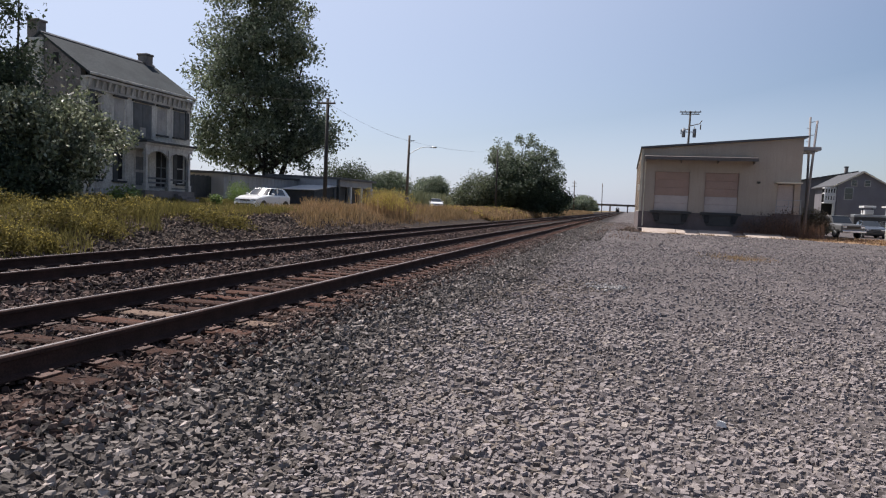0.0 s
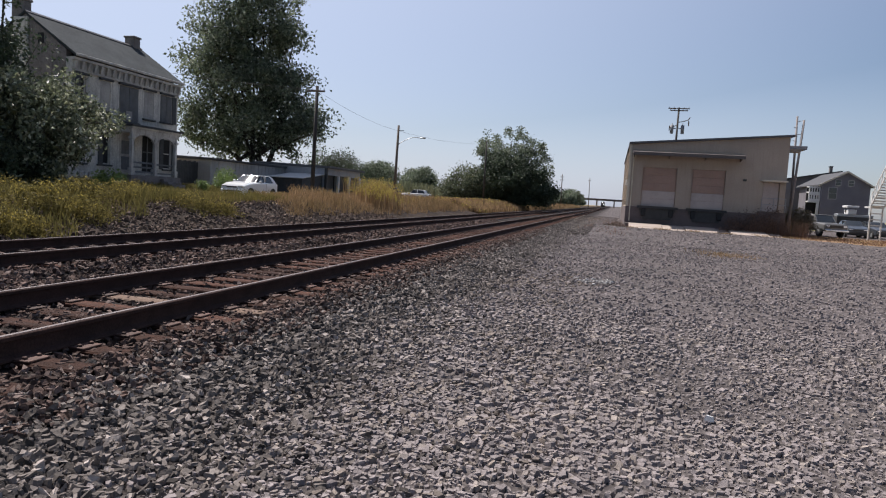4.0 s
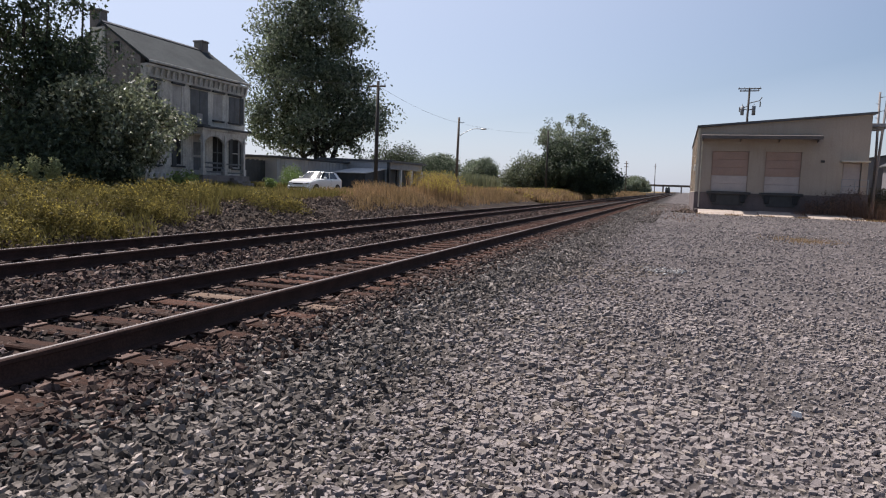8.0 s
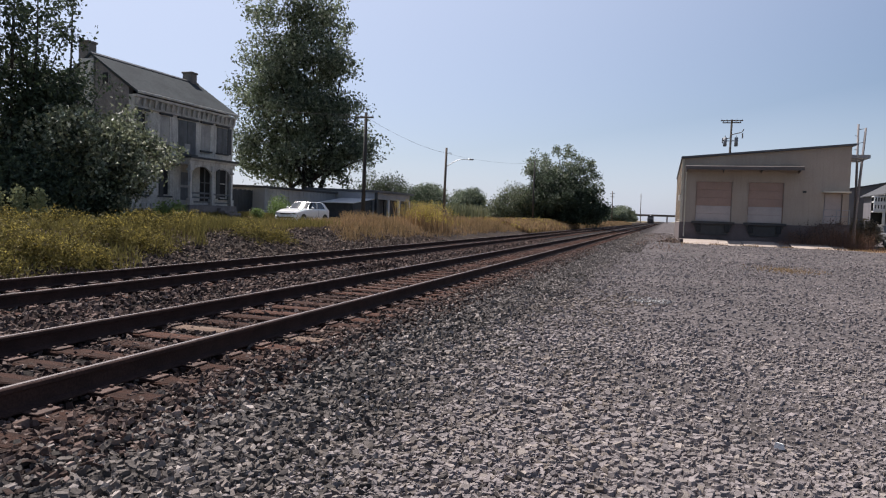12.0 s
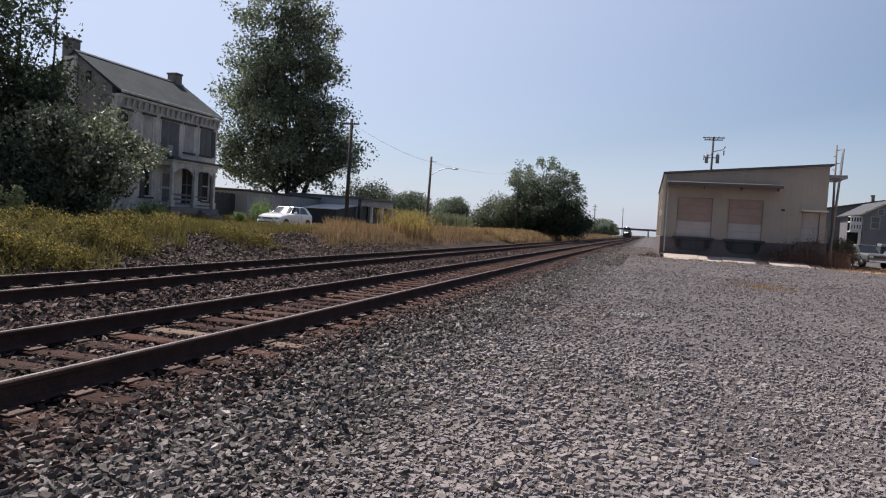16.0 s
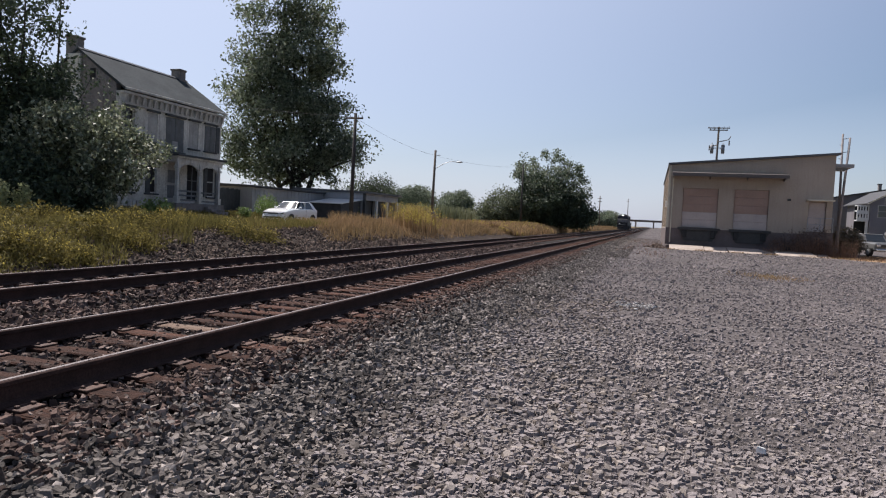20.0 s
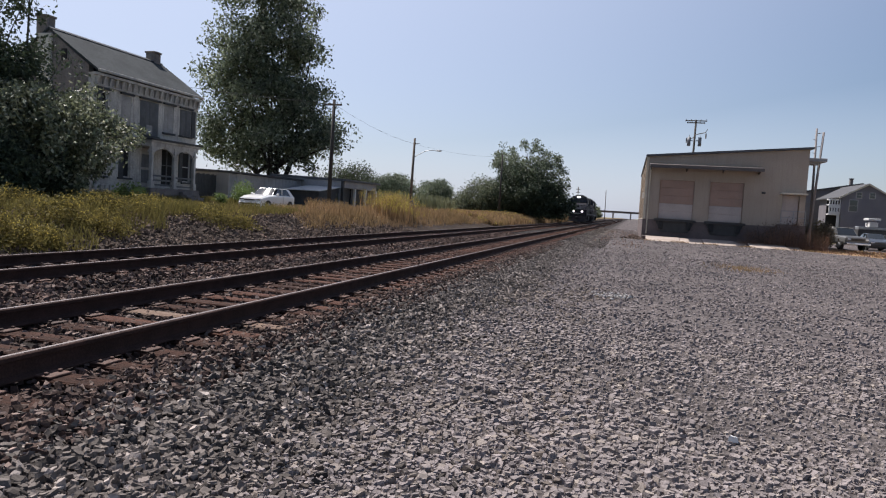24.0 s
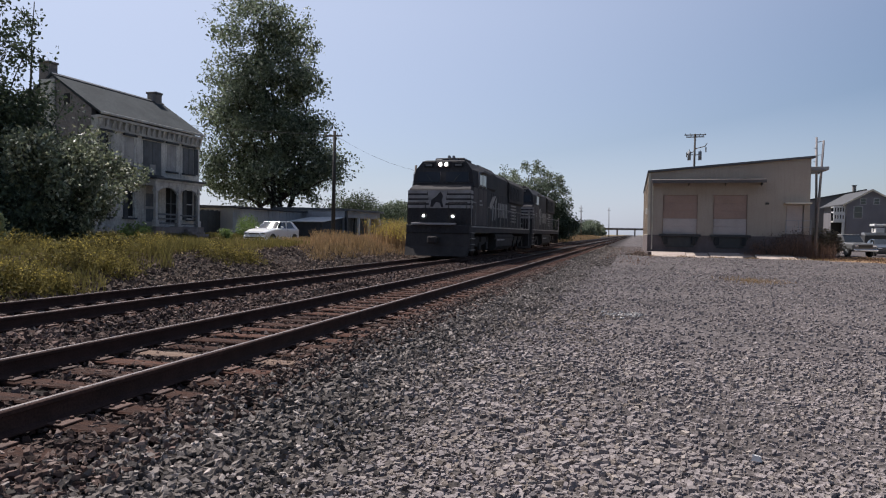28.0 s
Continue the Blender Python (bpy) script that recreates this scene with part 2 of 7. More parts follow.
        mx.inputs[7].default_value = (*streak[:3], 1)
        col = mx.outputs[2]
    sc = nd.new("ShaderNodeVectorMath")
    sc.operation = "SCALE"
    ln.new(col, sc.inputs[0]), ln.new(val, sc.inputs[3])
    ln.new(sc.outputs[0], bs.inputs["Base Color"])
    bs.inputs["Roughness"].default_value, bs.inputs["Metallic"].default_value = rough, metal
    bs.inputs["Specular IOR Level"].default_value = spec
    bs.inputs["Coat Weight"].default_value = coat
    if bump:
        bp = nd.new("ShaderNodeBump")
        bp.inputs["Strength"].default_value, bp.inputs["Distance"].default_value = bump, 0.02
        ln.new(height, bp.inputs["Height"]), ln.new(bp.outputs[0], bs.inputs["Normal"])
    if thin:
        tr = nd.new("ShaderNodeBsdfTranslucent")
        ln.new(sc.outputs[0], tr.inputs[0])
        mix = nd.new("ShaderNodeMixShader")
        mix.inputs[0].default_value = thin
        ln.new(bs.outputs[0], mix.inputs[1]), ln.new(tr.outputs[0], mix.inputs[2])
        ln.new(mix.outputs[0], nd["Material Output"].inputs[0])
    if emit:
        bs.inputs["Emission Color"].default_value = (*a, 1)
        bs.inputs["Emission Strength"].default_value = emit
    return m


def glass(name, tint, rough=0.03, spec=0.7):
    m = bpy.data.materials.new(name)
    m.use_nodes = True
    bs = m.node_tree.nodes["Principled BSDF"]
    bs.inputs["Base Color"].default_value = (*tint, 1)
    bs.inputs["Roughness"].default_value = rough
    bs.inputs["Specular IOR Level"].default_value = spec
    return m


LOT = mat("crushed_stone_lot", (0.108, 0.0929, 0.0904), (0.0834, 0.0729, 0.0711), 0.95, scale=0.45, bump=1.0, bscale=3, fine=0.3, spec=0.1, cells=22.0,
          edge=(-2.2, 0.9, (0.03, 0.024, 0.022), (0.018, 0.0145, 0.013)))
# Darker copy of the lot bed: shade between near stones put into colour.
LOT_GAP_SHADE = mat("lot_gap_shade", (0.0945, 0.0824, 0.0783), (0.0702, 0.0607, 0.058), 0.95, scale=0.45, bump=1.0, bscale=3, fine=0.3, spec=0.1, cells=26.0,
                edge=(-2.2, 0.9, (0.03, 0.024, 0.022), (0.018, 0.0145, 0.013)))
LOT_STONE = mat("crushed_limestone", (0.226, 0.196, 0.189), (0.179, 0.156, 0.15), 0.9, scale=0.5, bump=0.3, bscale=90, fine=0.25, spec=0.12, island=0.24, tint=(0.26, 0.222, 0.19), tint_from=0.75)
LOT_BROWN = mat("brown_stained_limestone", (0.19, 0.158, 0.135), (0.14, 0.116, 0.1), 0.9, scale=0.6, bump=0.3, bscale=90, fine=0.25, spec=0.12, island=0.35)
LOT_FAR = mat("dusty_crushed_limestone", (0.218, 0.19, 0.185), (0.173, 0.15, 0.147), 0.9, scale=0.4, bump=0.3, bscale=90, fine=0.2, spec=0.12, island=0.3, tint=(0.25, 0.212, 0.19), tint_from=0.7)
BALLAST_STONE = mat("ballast_stone", (0.138, 0.117, 0.104), (0.07, 0.06, 0.053), 0.85, scale=0.7, bump=0.3, bscale=70, fine=0.2, spec=0.2, island=0.6, tint=(0.29, 0.25, 0.225), tint_from=0.68)
DARK_STONE = mat("dark_ballast_stone", (0.111, 0.091, 0.0832), (0.0676, 0.0559, 0.0507), 0.9, scale=0.7, bump=0.3, bscale=70, fine=0.2, spec=0.2, island=0.55, tint=(0.2, 0.17, 0.158), tint_from=0.7)
CRIB_STONE = mat("rusty_ballast_stone", (0.112, 0.076, 0.063), (0.062, 0.043, 0.036), 0.9, scale=0.8, bump=0.3, bscale=70, fine=0.25, spec=0.1, island=0.6, tint=(0.2, 0.155, 0.135), tint_from=0.7)
BANK_STONE = mat("brown_bank_stone", (0.165, 0.122, 0.0972), (0.0929, 0.0686, 0.0558), 0.9, scale=0.5, bump=0.3, bscale=70, fine=0.25, spec=0.1, island=0.6)
BANK = mat("bank_gravel", (0.0446, 0.0331, 0.0266), (0.0288, 0.0216, 0.0173), 0.95, scale=0.6, bump=0.9, bscale=2.5, fine=0.3, spec=0.1, cells=14.0)
SOIL = mat("dry_grass_soil", (0.23, 0.165, 0.09), (0.16, 0.125, 0.06), 0.95, scale=0.35, bump=0.8, bscale=18, fine=0.4, spec=0.1)
DRY = mat("dry_orange_soil", (0.255, 0.165, 0.0975), (0.188, 0.128, 0.075), 0.95, scale=0.5, bump=0.6, bscale=12, fine=0.35, spec=0.1)
FIELD = mat("field_soil", (0.16, 0.17, 0.06), (0.22, 0.19, 0.09), 0.95, scale=0.05, bump=0.5, bscale=3, fine=0.3, spec=0.1)
ASPHALT = mat("worn_asphalt", (0.13, 0.125, 0.12), (0.09, 0.088, 0.085), 0.9, scale=0.6, bump=0.3, bscale=60, fine=0.2)
RUST = mat("rusty_rail_steel", (0.057, 0.0327, 0.0271), (0.0386, 0.0235, 0.0198), 0.85, 0.0, scale=5, bump=0.2, bscale=60, fine=0.3, spec=0.12)
SHINE = mat("polished_rail_head", (0.164, 0.137, 0.131), (0.131, 0.106, 0.099), 0.55, 0.3, scale=2, bump=0.02, bscale=20, fine=0.1, stretch=(1, 0.05, 1))
PLATE = mat("rusted_tie_plate", (0.102, 0.0538, 0.0394), (0.0656, 0.0361, 0.0276), 0.75, 0.3, scale=9, bump=0.3, bscale=80, fine=0.25, each=0.45)
TIE = mat("weathered_tie_wood", (0.0739, 0.034, 0.0228), (0.0381, 0.0195, 0.0142), 0.9, scale=2.2, bump=0.8, bscale=26, fine=0.45, each=0.5, stretch=(0.35, 4, 4), spec=0.15)
TIE_NEW = mat("fresh_split_tie_wood", (0.18, 0.13, 0.0984), (0.13, 0.0828, 0.059), 0.9, scale=2.2, bump=0.6, bscale=26, fine=0.3, stretch=(0.35, 4, 4), spec=0.2)
CONCRETE = mat("worn_concrete", (0.386, 0.322, 0.275), (0.304, 0.252, 0.216), 0.9, scale=1.2, bump=0.4, bscale=30, fine=0.2, spec=0.2)
DARK_CONCRETE = mat("dark_concrete", (0.165, 0.132, 0.125), (0.108, 0.088, 0.084), 0.9, scale=0.9, bump=0.3, bscale=26, fine=0.3, spec=0.2)
TAN = mat("tan_painted_metal", (0.398, 0.326, 0.26), (0.34, 0.273, 0.217), 0.6, scale=0.4, bump=0.05, bscale=12, fine=0.1, streak=(0.29, 0.22, 0.18, 0.45))
TRIM = mat("cream_trim_and_sunlit_side", (0.62, 0.55, 0.43), (0.5, 0.44, 0.34), 0.6, scale=1.5, bump=0.05, fine=0.12)
DOCK_DOOR = mat("rust_brown_dock_door", (0.352, 0.233, 0.183), (0.296, 0.198, 0.155), 0.6, scale=0.9, bump=0.06, bscale=18, fine=0.12, streak=(0.34, 0.2, 0.15, 0.4))
PALE_DOOR = mat("pale_dock_door_panel", (0.456, 0.387, 0.353), (0.387, 0.327, 0.297), 0.6, scale=0.9, bump=0.06, bscale=18, fine=0.1)
CANOPY = mat("brown_canopy_paint", (0.11, 0.0908, 0.0825), (0.0853, 0.0704, 0.0649), 0.6, scale=1.0, bump=0.05, fine=0.2)
DARK = mat("dark_painted_steel", (0.05, 0.047, 0.045), (0.035, 0.033, 0.032), 0.55, scale=3, bump=0.05, fine=0.2)
RUBBER = mat("black_rubber", (0.02, 0.02, 0.02), (0.03, 0.03, 0.03), 0.85, scale=8, fine=0.2)
ROOF_DARK = mat("dark_metal_roof", (0.10, 0.10, 0.105), (0.075, 0.075, 0.08), 0.55, 0.2, scale=1, bump=0.05, fine=0.15)
OLD_ROOF = mat("weathered_slate_roof", (0.0527, 0.0603, 0.0638), (0.0374, 0.0433, 0.0467), 0.9, scale=0.8, bump=0.4, bscale=9, fine=0.3, each=0.15, spec=0.12)
DULL_GREY = mat("dull_grey_enamel", (0.2, 0.205, 0.215), (0.15, 0.154, 0.162), 0.6, scale=3, bump=0.04, fine=0.15)
STUCCO = mat("peeling_grey_plaster", (0.519, 0.501, 0.466), (0.354, 0.342, 0.319), 0.9, scale=0.9, bump=0.4, bscale=14, fine=0.3, streak=(0.19, 0.178, 0.165, 0.7))
BRICK_OLD = mat("old_soft_brick", (0.185, 0.163, 0.155), (0.12, 0.108, 0.104), 0.9, scale=1.5, bump=0.5, bscale=16, fine=0.35, streak=(0.28, 0.262, 0.25, 0.4))
WHITE_OLD = mat("peeling_white_wood", (0.475, 0.46, 0.435), (0.324, 0.309, 0.293), 0.85, scale=2, bump=0.25, bscale=25, fine=0.25, streak=(0.2, 0.18, 0.16, 0.6))
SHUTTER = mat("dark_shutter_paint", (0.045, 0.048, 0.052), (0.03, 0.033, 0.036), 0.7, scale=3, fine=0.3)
GREY_SHUTTER = mat("faded_grey_shutter_paint", (0.125, 0.13, 0.138), (0.09, 0.095, 0.10), 0.75, scale=2.5, bump=0.1, fine=0.25, streak=(0.06, 0.06, 0.065, 0.5))
BOARD = mat("boarded_window_panel", (0.37, 0.355, 0.335), (0.27, 0.26, 0.25), 0.85, scale=1.5, bump=0.1, fine=0.25, streak=(0.2, 0.19, 0.18, 0.5))
# Near-black: paints the shade of rooms and openings, also plain black panels.
VOID = mat("black_for_shade_and_panels", (0.012, 0.012, 0.013), (0.008, 0.008, 0.009), 0.9, scale=2)
WINDSCREEN = glass("car_windscreen_glass", (0.03, 0.035, 0.04), 0.06)
DARK_POLE = mat("dark_pole_wood", (0.05, 0.042, 0.037), (0.03, 0.026, 0.024), 0.9, scale=2, bump=0.4, bscale=30, fine=0.3, stretch=(5, 5, 0.4))
PANE = glass("window_glass", (0.03, 0.035, 0.04))
DULL_BUSH = mat("dull_olive_leaf", (0.14, 0.119, 0.077), (0.105, 0.084, 0.0588), 0.8, scale=0.6, bump=0, fine=0.2, island=0.4, thin=0.2)
# White truck paint greyed: its backlit shade is put into the colour.
WARM_GREY = mat("shaded_white_paint", (0.137, 0.137, 0.137), (0.117, 0.117, 0.117), 0.4, scale=2, bump=0, fine=0.05, coat=0.3)
CAB_GLASS = glass("dark_cab_glass", (0.026, 0.03, 0.038), 0.3, 0.2)
POLE = mat("weathered_pole_wood", (0.15, 0.115, 0.09), (0.10, 0.08, 0.065), 0.9, scale=2, bump=0.4, bscale=30, fine=0.3, stretch=(5, 5, 0.4))
SILVER_POLE = mat("silvered_pole_wood", (0.288, 0.256, 0.248), (0.194, 0.173, 0.169), 0.9, scale=2, bump=0.4, bscale=30, fine=0.3, stretch=(5, 5, 0.4))
GREY_METAL = mat("galvanised_grey_metal", (0.34, 0.35, 0.36), (0.27, 0.28, 0.29), 0.5, 0.6, scale=3, bump=0.04, fine=0.12)
WHITE_PAINT = mat("white_paint", (0.612, 0.603, 0.586), (0.544, 0.535, 0.518), 0.5, scale=1.5, bump=0.03, fine=0.06)
SHED_WALL = mat("grey_shed_siding", (0.349, 0.349, 0.356), (0.266, 0.266, 0.272), 0.7, scale=0.6, bump=0.08, bscale=15, fine=0.12, streak=(0.2, 0.2, 0.2, 0.4))
GREY_SIDING = mat("slate_grey_siding", (0.176, 0.163, 0.176), (0.145, 0.134, 0.146), 0.7, scale=0.7, bump=0.05, fine=0.12)
GREY_ROOF = mat("grey_asphalt_shingle", (0.0626, 0.0626, 0.0659), (0.0508, 0.0508, 0.0542), 0.85, scale=1.2, bump=0.2, bscale=20, fine=0.15)
CAR_WHITE = mat("white_car_paint", (0.741, 0.741, 0.731), (0.703, 0.703, 0.694), 0.25, scale=2, bump=0, fine=0.03, coat=0.6)
CAR_DARK = mat("dark_car_paint", (0.05, 0.055, 0.065), (0.04, 0.045, 0.05), 0.3, scale=2, bump=0, fine=0.05, coat=0.6)
CHROME = mat("chrome", (0.7, 0.7, 0.7), (0.6, 0.6, 0.6), 0.15, 1.0, fine=0.05, bump=0)
LOCO = mat("black_locomotive_paint", (0.0382, 0.0365, 0.0398), (0.0522, 0.0488, 0.0496), 0.75, spec=0.12, scale=1.2, bump=0.04, bscale=14, fine=0.25, streak=(0.03, 0.027, 0.026, 0.5))
LOCO_SIDE = mat("brown_cab_side", (0.107, 0.0936, 0.091), (0.078, 0.0689, 0.0676), 0.8, spec=0.12, scale=1.2, bump=0.03, fine=0.2, streak=(0.055, 0.048, 0.045, 0.5))
LOCO_DUST = mat("dusty_black_running_gear", (0.0525, 0.047, 0.0443), (0.0363, 0.0323, 0.0317), 0.85, scale=2, bump=0.15, fine=0.3, spec=0.2)
LOCO_WHITE = mat("dusty_white_marking", (0.285, 0.268, 0.265), (0.2, 0.188, 0.186), 0.6, scale=2.5, bump=0.03, fine=0.2)
LOCO_GREY = mat("faded_grey_marking", (0.238, 0.227, 0.224), (0.147, 0.14, 0.137), 0.6, scale=2.5, bump=0.03, fine=0.2)
LAMP_LIT = mat("lit_headlamp", (1.0, 0.95, 0.86), (1.0, 0.95, 0.86), 0.3, fine=0, bump=0, emit=90.0)
LEAF = mat("dark_green_leaf", (0.159, 0.187, 0.124), (0.103, 0.129, 0.0839), 0.5, scale=0.3, bump=0, fine=0.2, island=0.6, thin=0.48, spec=0.4, tint=(0.3, 0.32, 0.25), tint_from=0.8)
# Darker leaf colour: dark plants, and backlit shade painted into the shrub tree.
LEAF_DARK = mat("dark_shade_painted_leaf", (0.0663, 0.0884, 0.0497), (0.0442, 0.0608, 0.0353), 0.6, scale=0.4, bump=0, fine=0.2, island=0.5, thin=0.25, spec=0.35)
LEAF_GREY = mat("grey_green_leaf", (0.17, 0.19, 0.115), (0.105, 0.122, 0.072), 0.5, scale=0.5, bump=0, fine=0.2, island=0.6, thin=0.28, spec=0.35)
# The pale tint on some leaves is sun highlight put into the colour.
BUSH_LEAF = mat("glossy_leaf_painted_glints", (0.183, 0.204, 0.124), (0.109, 0.128, 0.0757), 0.45, scale=0.5, bump=0, fine=0.2, island=0.65, thin=0.3, spec=0.45, tint=(0.46, 0.47, 0.35), tint_from=0.72)
LEAF_LIGHT = mat("bright_green_leaf", (0.155, 0.22, 0.0648), (0.104, 0.155, 0.0454), 0.6, scale=0.5, bump=0, fine=0.2, island=0.4, thin=0.35)
SPIKE = mat("pale_green_spiky_weed", (0.354, 0.367, 0.184), (0.263, 0.275, 0.131), 0.7, scale=0.6, bump=0, fine=0.2, island=0.3, thin=0.4)
MOUND = mat("olive_weed_leaf", (0.197, 0.161, 0.0494), (0.127, 0.109, 0.0346), 0.7, scale=0.8, bump=0, fine=0.2, island=0.55, thin=0.35, spec=0.2)
BARK = mat("rough_bark", (0.051, 0.042, 0.0348), (0.033, 0.0276, 0.024), 0.9, scale=2, bump=0.6, bscale=18, fine=0.3, stretch=(3, 3, 0.6))
GRASS_TAN = mat("dry_tan_grass", (0.308, 0.204, 0.113), (0.236, 0.164, 0.0832), 0.8, scale=0.25, bump=0, fine=0.2, island=0.35, thin=0.35, spec=0.2)
GRASS_GREEN = mat("yellow_green_grass", (0.189, 0.16, 0.056), (0.135, 0.12, 0.04), 0.8, scale=0.25, bump=0, fine=0.2, island=0.4, thin=0.35, spec=0.2)
FLOWER = mat("goldenrod_flower", (0.44, 0.35, 0.085), (0.34, 0.275, 0.075), 0.8, scale=0.5, bump=0, fine=0.2, island=0.3, thin=0.4, spec=0.2)
WEED_BROWN = mat("dead_brown_weed", (0.25, 0.15, 0.105), (0.17, 0.105, 0.075), 0.85, scale=0.6, bump=0, fine=0.2, island=0.4, thin=0.3, spec=0.2)
BRUSH = mat("dead_brush_twigs", (0.135, 0.088, 0.068), (0.085, 0.058, 0.047), 0.9, scale=0.6, bump=0, fine=0.2, island=0.4, thin=0.15, spec=0.1)
CORN = mat("corn_leaf", (0.125, 0.137, 0.075), (0.15, 0.152, 0.085), 0.7, scale=0.2, bump=0, fine=0.2, island=0.35, thin=0.35)

# ---- ground: one sheet, level across the lot, raised under the tracks, banked beyond them ----
PX = np.array([-3000, -60, -31, -25.5, -24.6, -20.0, -18, -15.5, -14.2, -13, -12.1, -11.3, -10.9, -10.35, -7.2, -6.8, -6.4, -3.35, -2.9, -2.2, -1.5, 3000])
PZ = np.array([1.2, 1.2, 1.3, 1.1, 0.72, 0.72, 0.9, 0.93, 0.88, 0.55, 0.3, 0.12, 0.12, 0.235, 0.235, 0.19, 0.235, 0.235, 0.165, 0.0, 0.0, 0.0])


def smooth_step(a, b, x):
    t = np.clip((x - a) / (b - a), 0, 1)
    return t * t * (3 - 2 * t)


def ground_z(x, y):
    x, y = np.asarray(x, float), np.asarray(y, float)
    ramp = 0.0036 * np.clip(y - 3, 0, 50) * smooth_step(-3.0, -1.4, x)
    wave = 0.012 * np.sin(x * 1.9 + 0.6 * np.sin(y * 0.7)) * np.sin(y * 1.3 + x * 0.4) * smooth_step(-2.4, -1.2, x)
    return np.interp(x, PX, PZ) + ramp + wave


gx = np.unique(np.r_[-3000, -1200, -500, -200, -100, -60, -45, np.arange(-36, -14.4, 1.0), PX[1:-1], np.arange(-14, 0, 0.4), np.arange(0, 22, 0.8), 26, 32, 45, 70, 120, 300, 900, 3000])
gy = np.unique(np.r_[-400, -120, -40, -15, np.arange(-8, 40, 0.7), np.arange(40, 90, 2.0), 100, 115, 135, 160, 200, 260, 340, 450, 600, 800, 1100, 1600, 2400, 3600])
GX, GY = np.meshgrid(gx, gy, indexing="ij")
gv = np.stack([GX, GY, ground_z(GX, GY)], -1).reshape(-1, 3)
ni, nj = len(gx), len(gy)
ii, jj = np.meshgrid(np.arange(ni - 1), np.arange(nj - 1), indexing="ij")
gf = np.stack([ii * nj + jj, (ii + 1) * nj + jj, (ii + 1) * nj + jj + 1, ii * nj + jj + 1], -1).reshape(-1, 4)
ground_mesh = bulk_mesh("ground", gv, gf, LOT, True)
for m in (LOT, BANK, SOIL, ASPHALT, FIELD, DRY, LOT_GAP_SHADE):
    ground_mesh.materials.append(m)
mx_ = ((gx[:-1] + gx[1:]) / 2)[ii].ravel()
my_ = ((gy[:-1] + gy[1:]) / 2)[jj].ravel()
# Slot 7 is the bed with gap shade painted in, under the nearest stones.
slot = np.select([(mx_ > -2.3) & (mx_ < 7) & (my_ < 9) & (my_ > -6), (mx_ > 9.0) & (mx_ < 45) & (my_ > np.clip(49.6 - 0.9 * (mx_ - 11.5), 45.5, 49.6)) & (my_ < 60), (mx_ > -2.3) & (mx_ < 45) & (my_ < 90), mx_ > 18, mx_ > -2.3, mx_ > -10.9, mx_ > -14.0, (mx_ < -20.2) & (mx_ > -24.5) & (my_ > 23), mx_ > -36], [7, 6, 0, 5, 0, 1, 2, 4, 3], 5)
ground_mesh.polygons.foreach_set("material_index", slot.astype(np.int32))
ground = tagged(new("ground", ground_mesh), "grey crushed-stone lot, track bed and dry grassy bank", "ground", kind="structure")

# ---- loose stones on lot, shoulder, cribs and bank ----
def stones(name, xs, ys, zs, size, flat, material, label, tilt=0.5, jag=0.6, k=5):
    """Angular shards: uneven many-sided prisms with steep flanks and one flat, sloping top facet; jag breaks corners off the top."""
    n = len(xs)
    ang = 2 * np.pi * (np.arange(k) + rng.uniform(-0.38, 0.38, (n, k))) / k
    rad = rng.uniform(0.68, 1.12, (n, k))
    low_ = np.stack([np.cos(ang) * rad, np.sin(ang) * rad, np.full((n, k), -0.7)], -1)
    top_ = low_ * rng.uniform(0.58, 0.95, (n, k, 1))
    slope = rng.normal(0, 0.16 + 0.42 * jag, (n, 2))
    top_[..., 2] = 0.5 + slope[:, :1] * top_[..., 0] + slope[:, 1:] * top_[..., 1] - jag * np.where(rng.uniform(0, 1, (n, k)) < 0.22, rng.uniform(0.2, 0.8, (n, k)), 0)
    v = np.concatenate([low_, top_], 1)
    v = v * np.stack([rng.uniform(1.0, 1.65, n), rng.uniform(0.62, 1.05, n), 1.7 * flat * rng.uniform(0.55, 1.35, n)], -1)[:, None]
    a, t = rng.uniform(0, 2 * np.pi, n), np.clip(rng.normal(0, tilt, n), -0.7, 0.7)
    c, s = np.cos(t)[:, None], np.sin(t)[:, None]
    y, z = v[..., 1] * c - v[..., 2] * s, v[..., 1] * s + v[..., 2] * c
    c, s = np.cos(a)[:, None], np.sin(a)[:, None]
    v = np.stack([v[..., 0] * c - y * s, v[..., 0] * s + y * c, z], -1) * (size / 2)[:, None, None]
    v += np.stack([xs, ys, zs + size * flat * rng.uniform(0.15, 0.6, n)], -1)[:, None]
    fs = [f for i in range(k) for f in ((i, (i + 1) % k, k + (i + 1) % k), (i, k + (i + 1) % k, k + i))] + [(k, k + i, k + i + 1) for i in range(1, k - 1)]
    me = bulk_mesh(name, v.reshape(-1, 3), repeat_faces(fs, n, 2 * k), material)
    return tagged(new(name, me), label, "gravel", kind="stuff")


def spread(n, x0, x1, y0, y1, power=1.0):
    """Random places, denser towards y0 when power is above 1."""
    return rng.uniform(x0, x1, n), y0 + (y1 - y0) * rng.uniform(0, 1, n) ** power


# ---- tracks ----
RAIL_TOP = 0.452
RAIL_POLY = [(-0.07, 0.0), (0.07, 0.0), (0.07, 0.012), (0.014, 0.032), (0.009, 0.05), (0.009, 0.125), (0.036, 0.138), (0.036, 0.165), (0.028, 0.172),
             (-0.028, 0.172), (-0.036, 0.165), (-0.036, 0.138), (-0.009, 0.125), (-0.009, 0.05), (-0.014, 0.032), (-0.07, 0.012)]


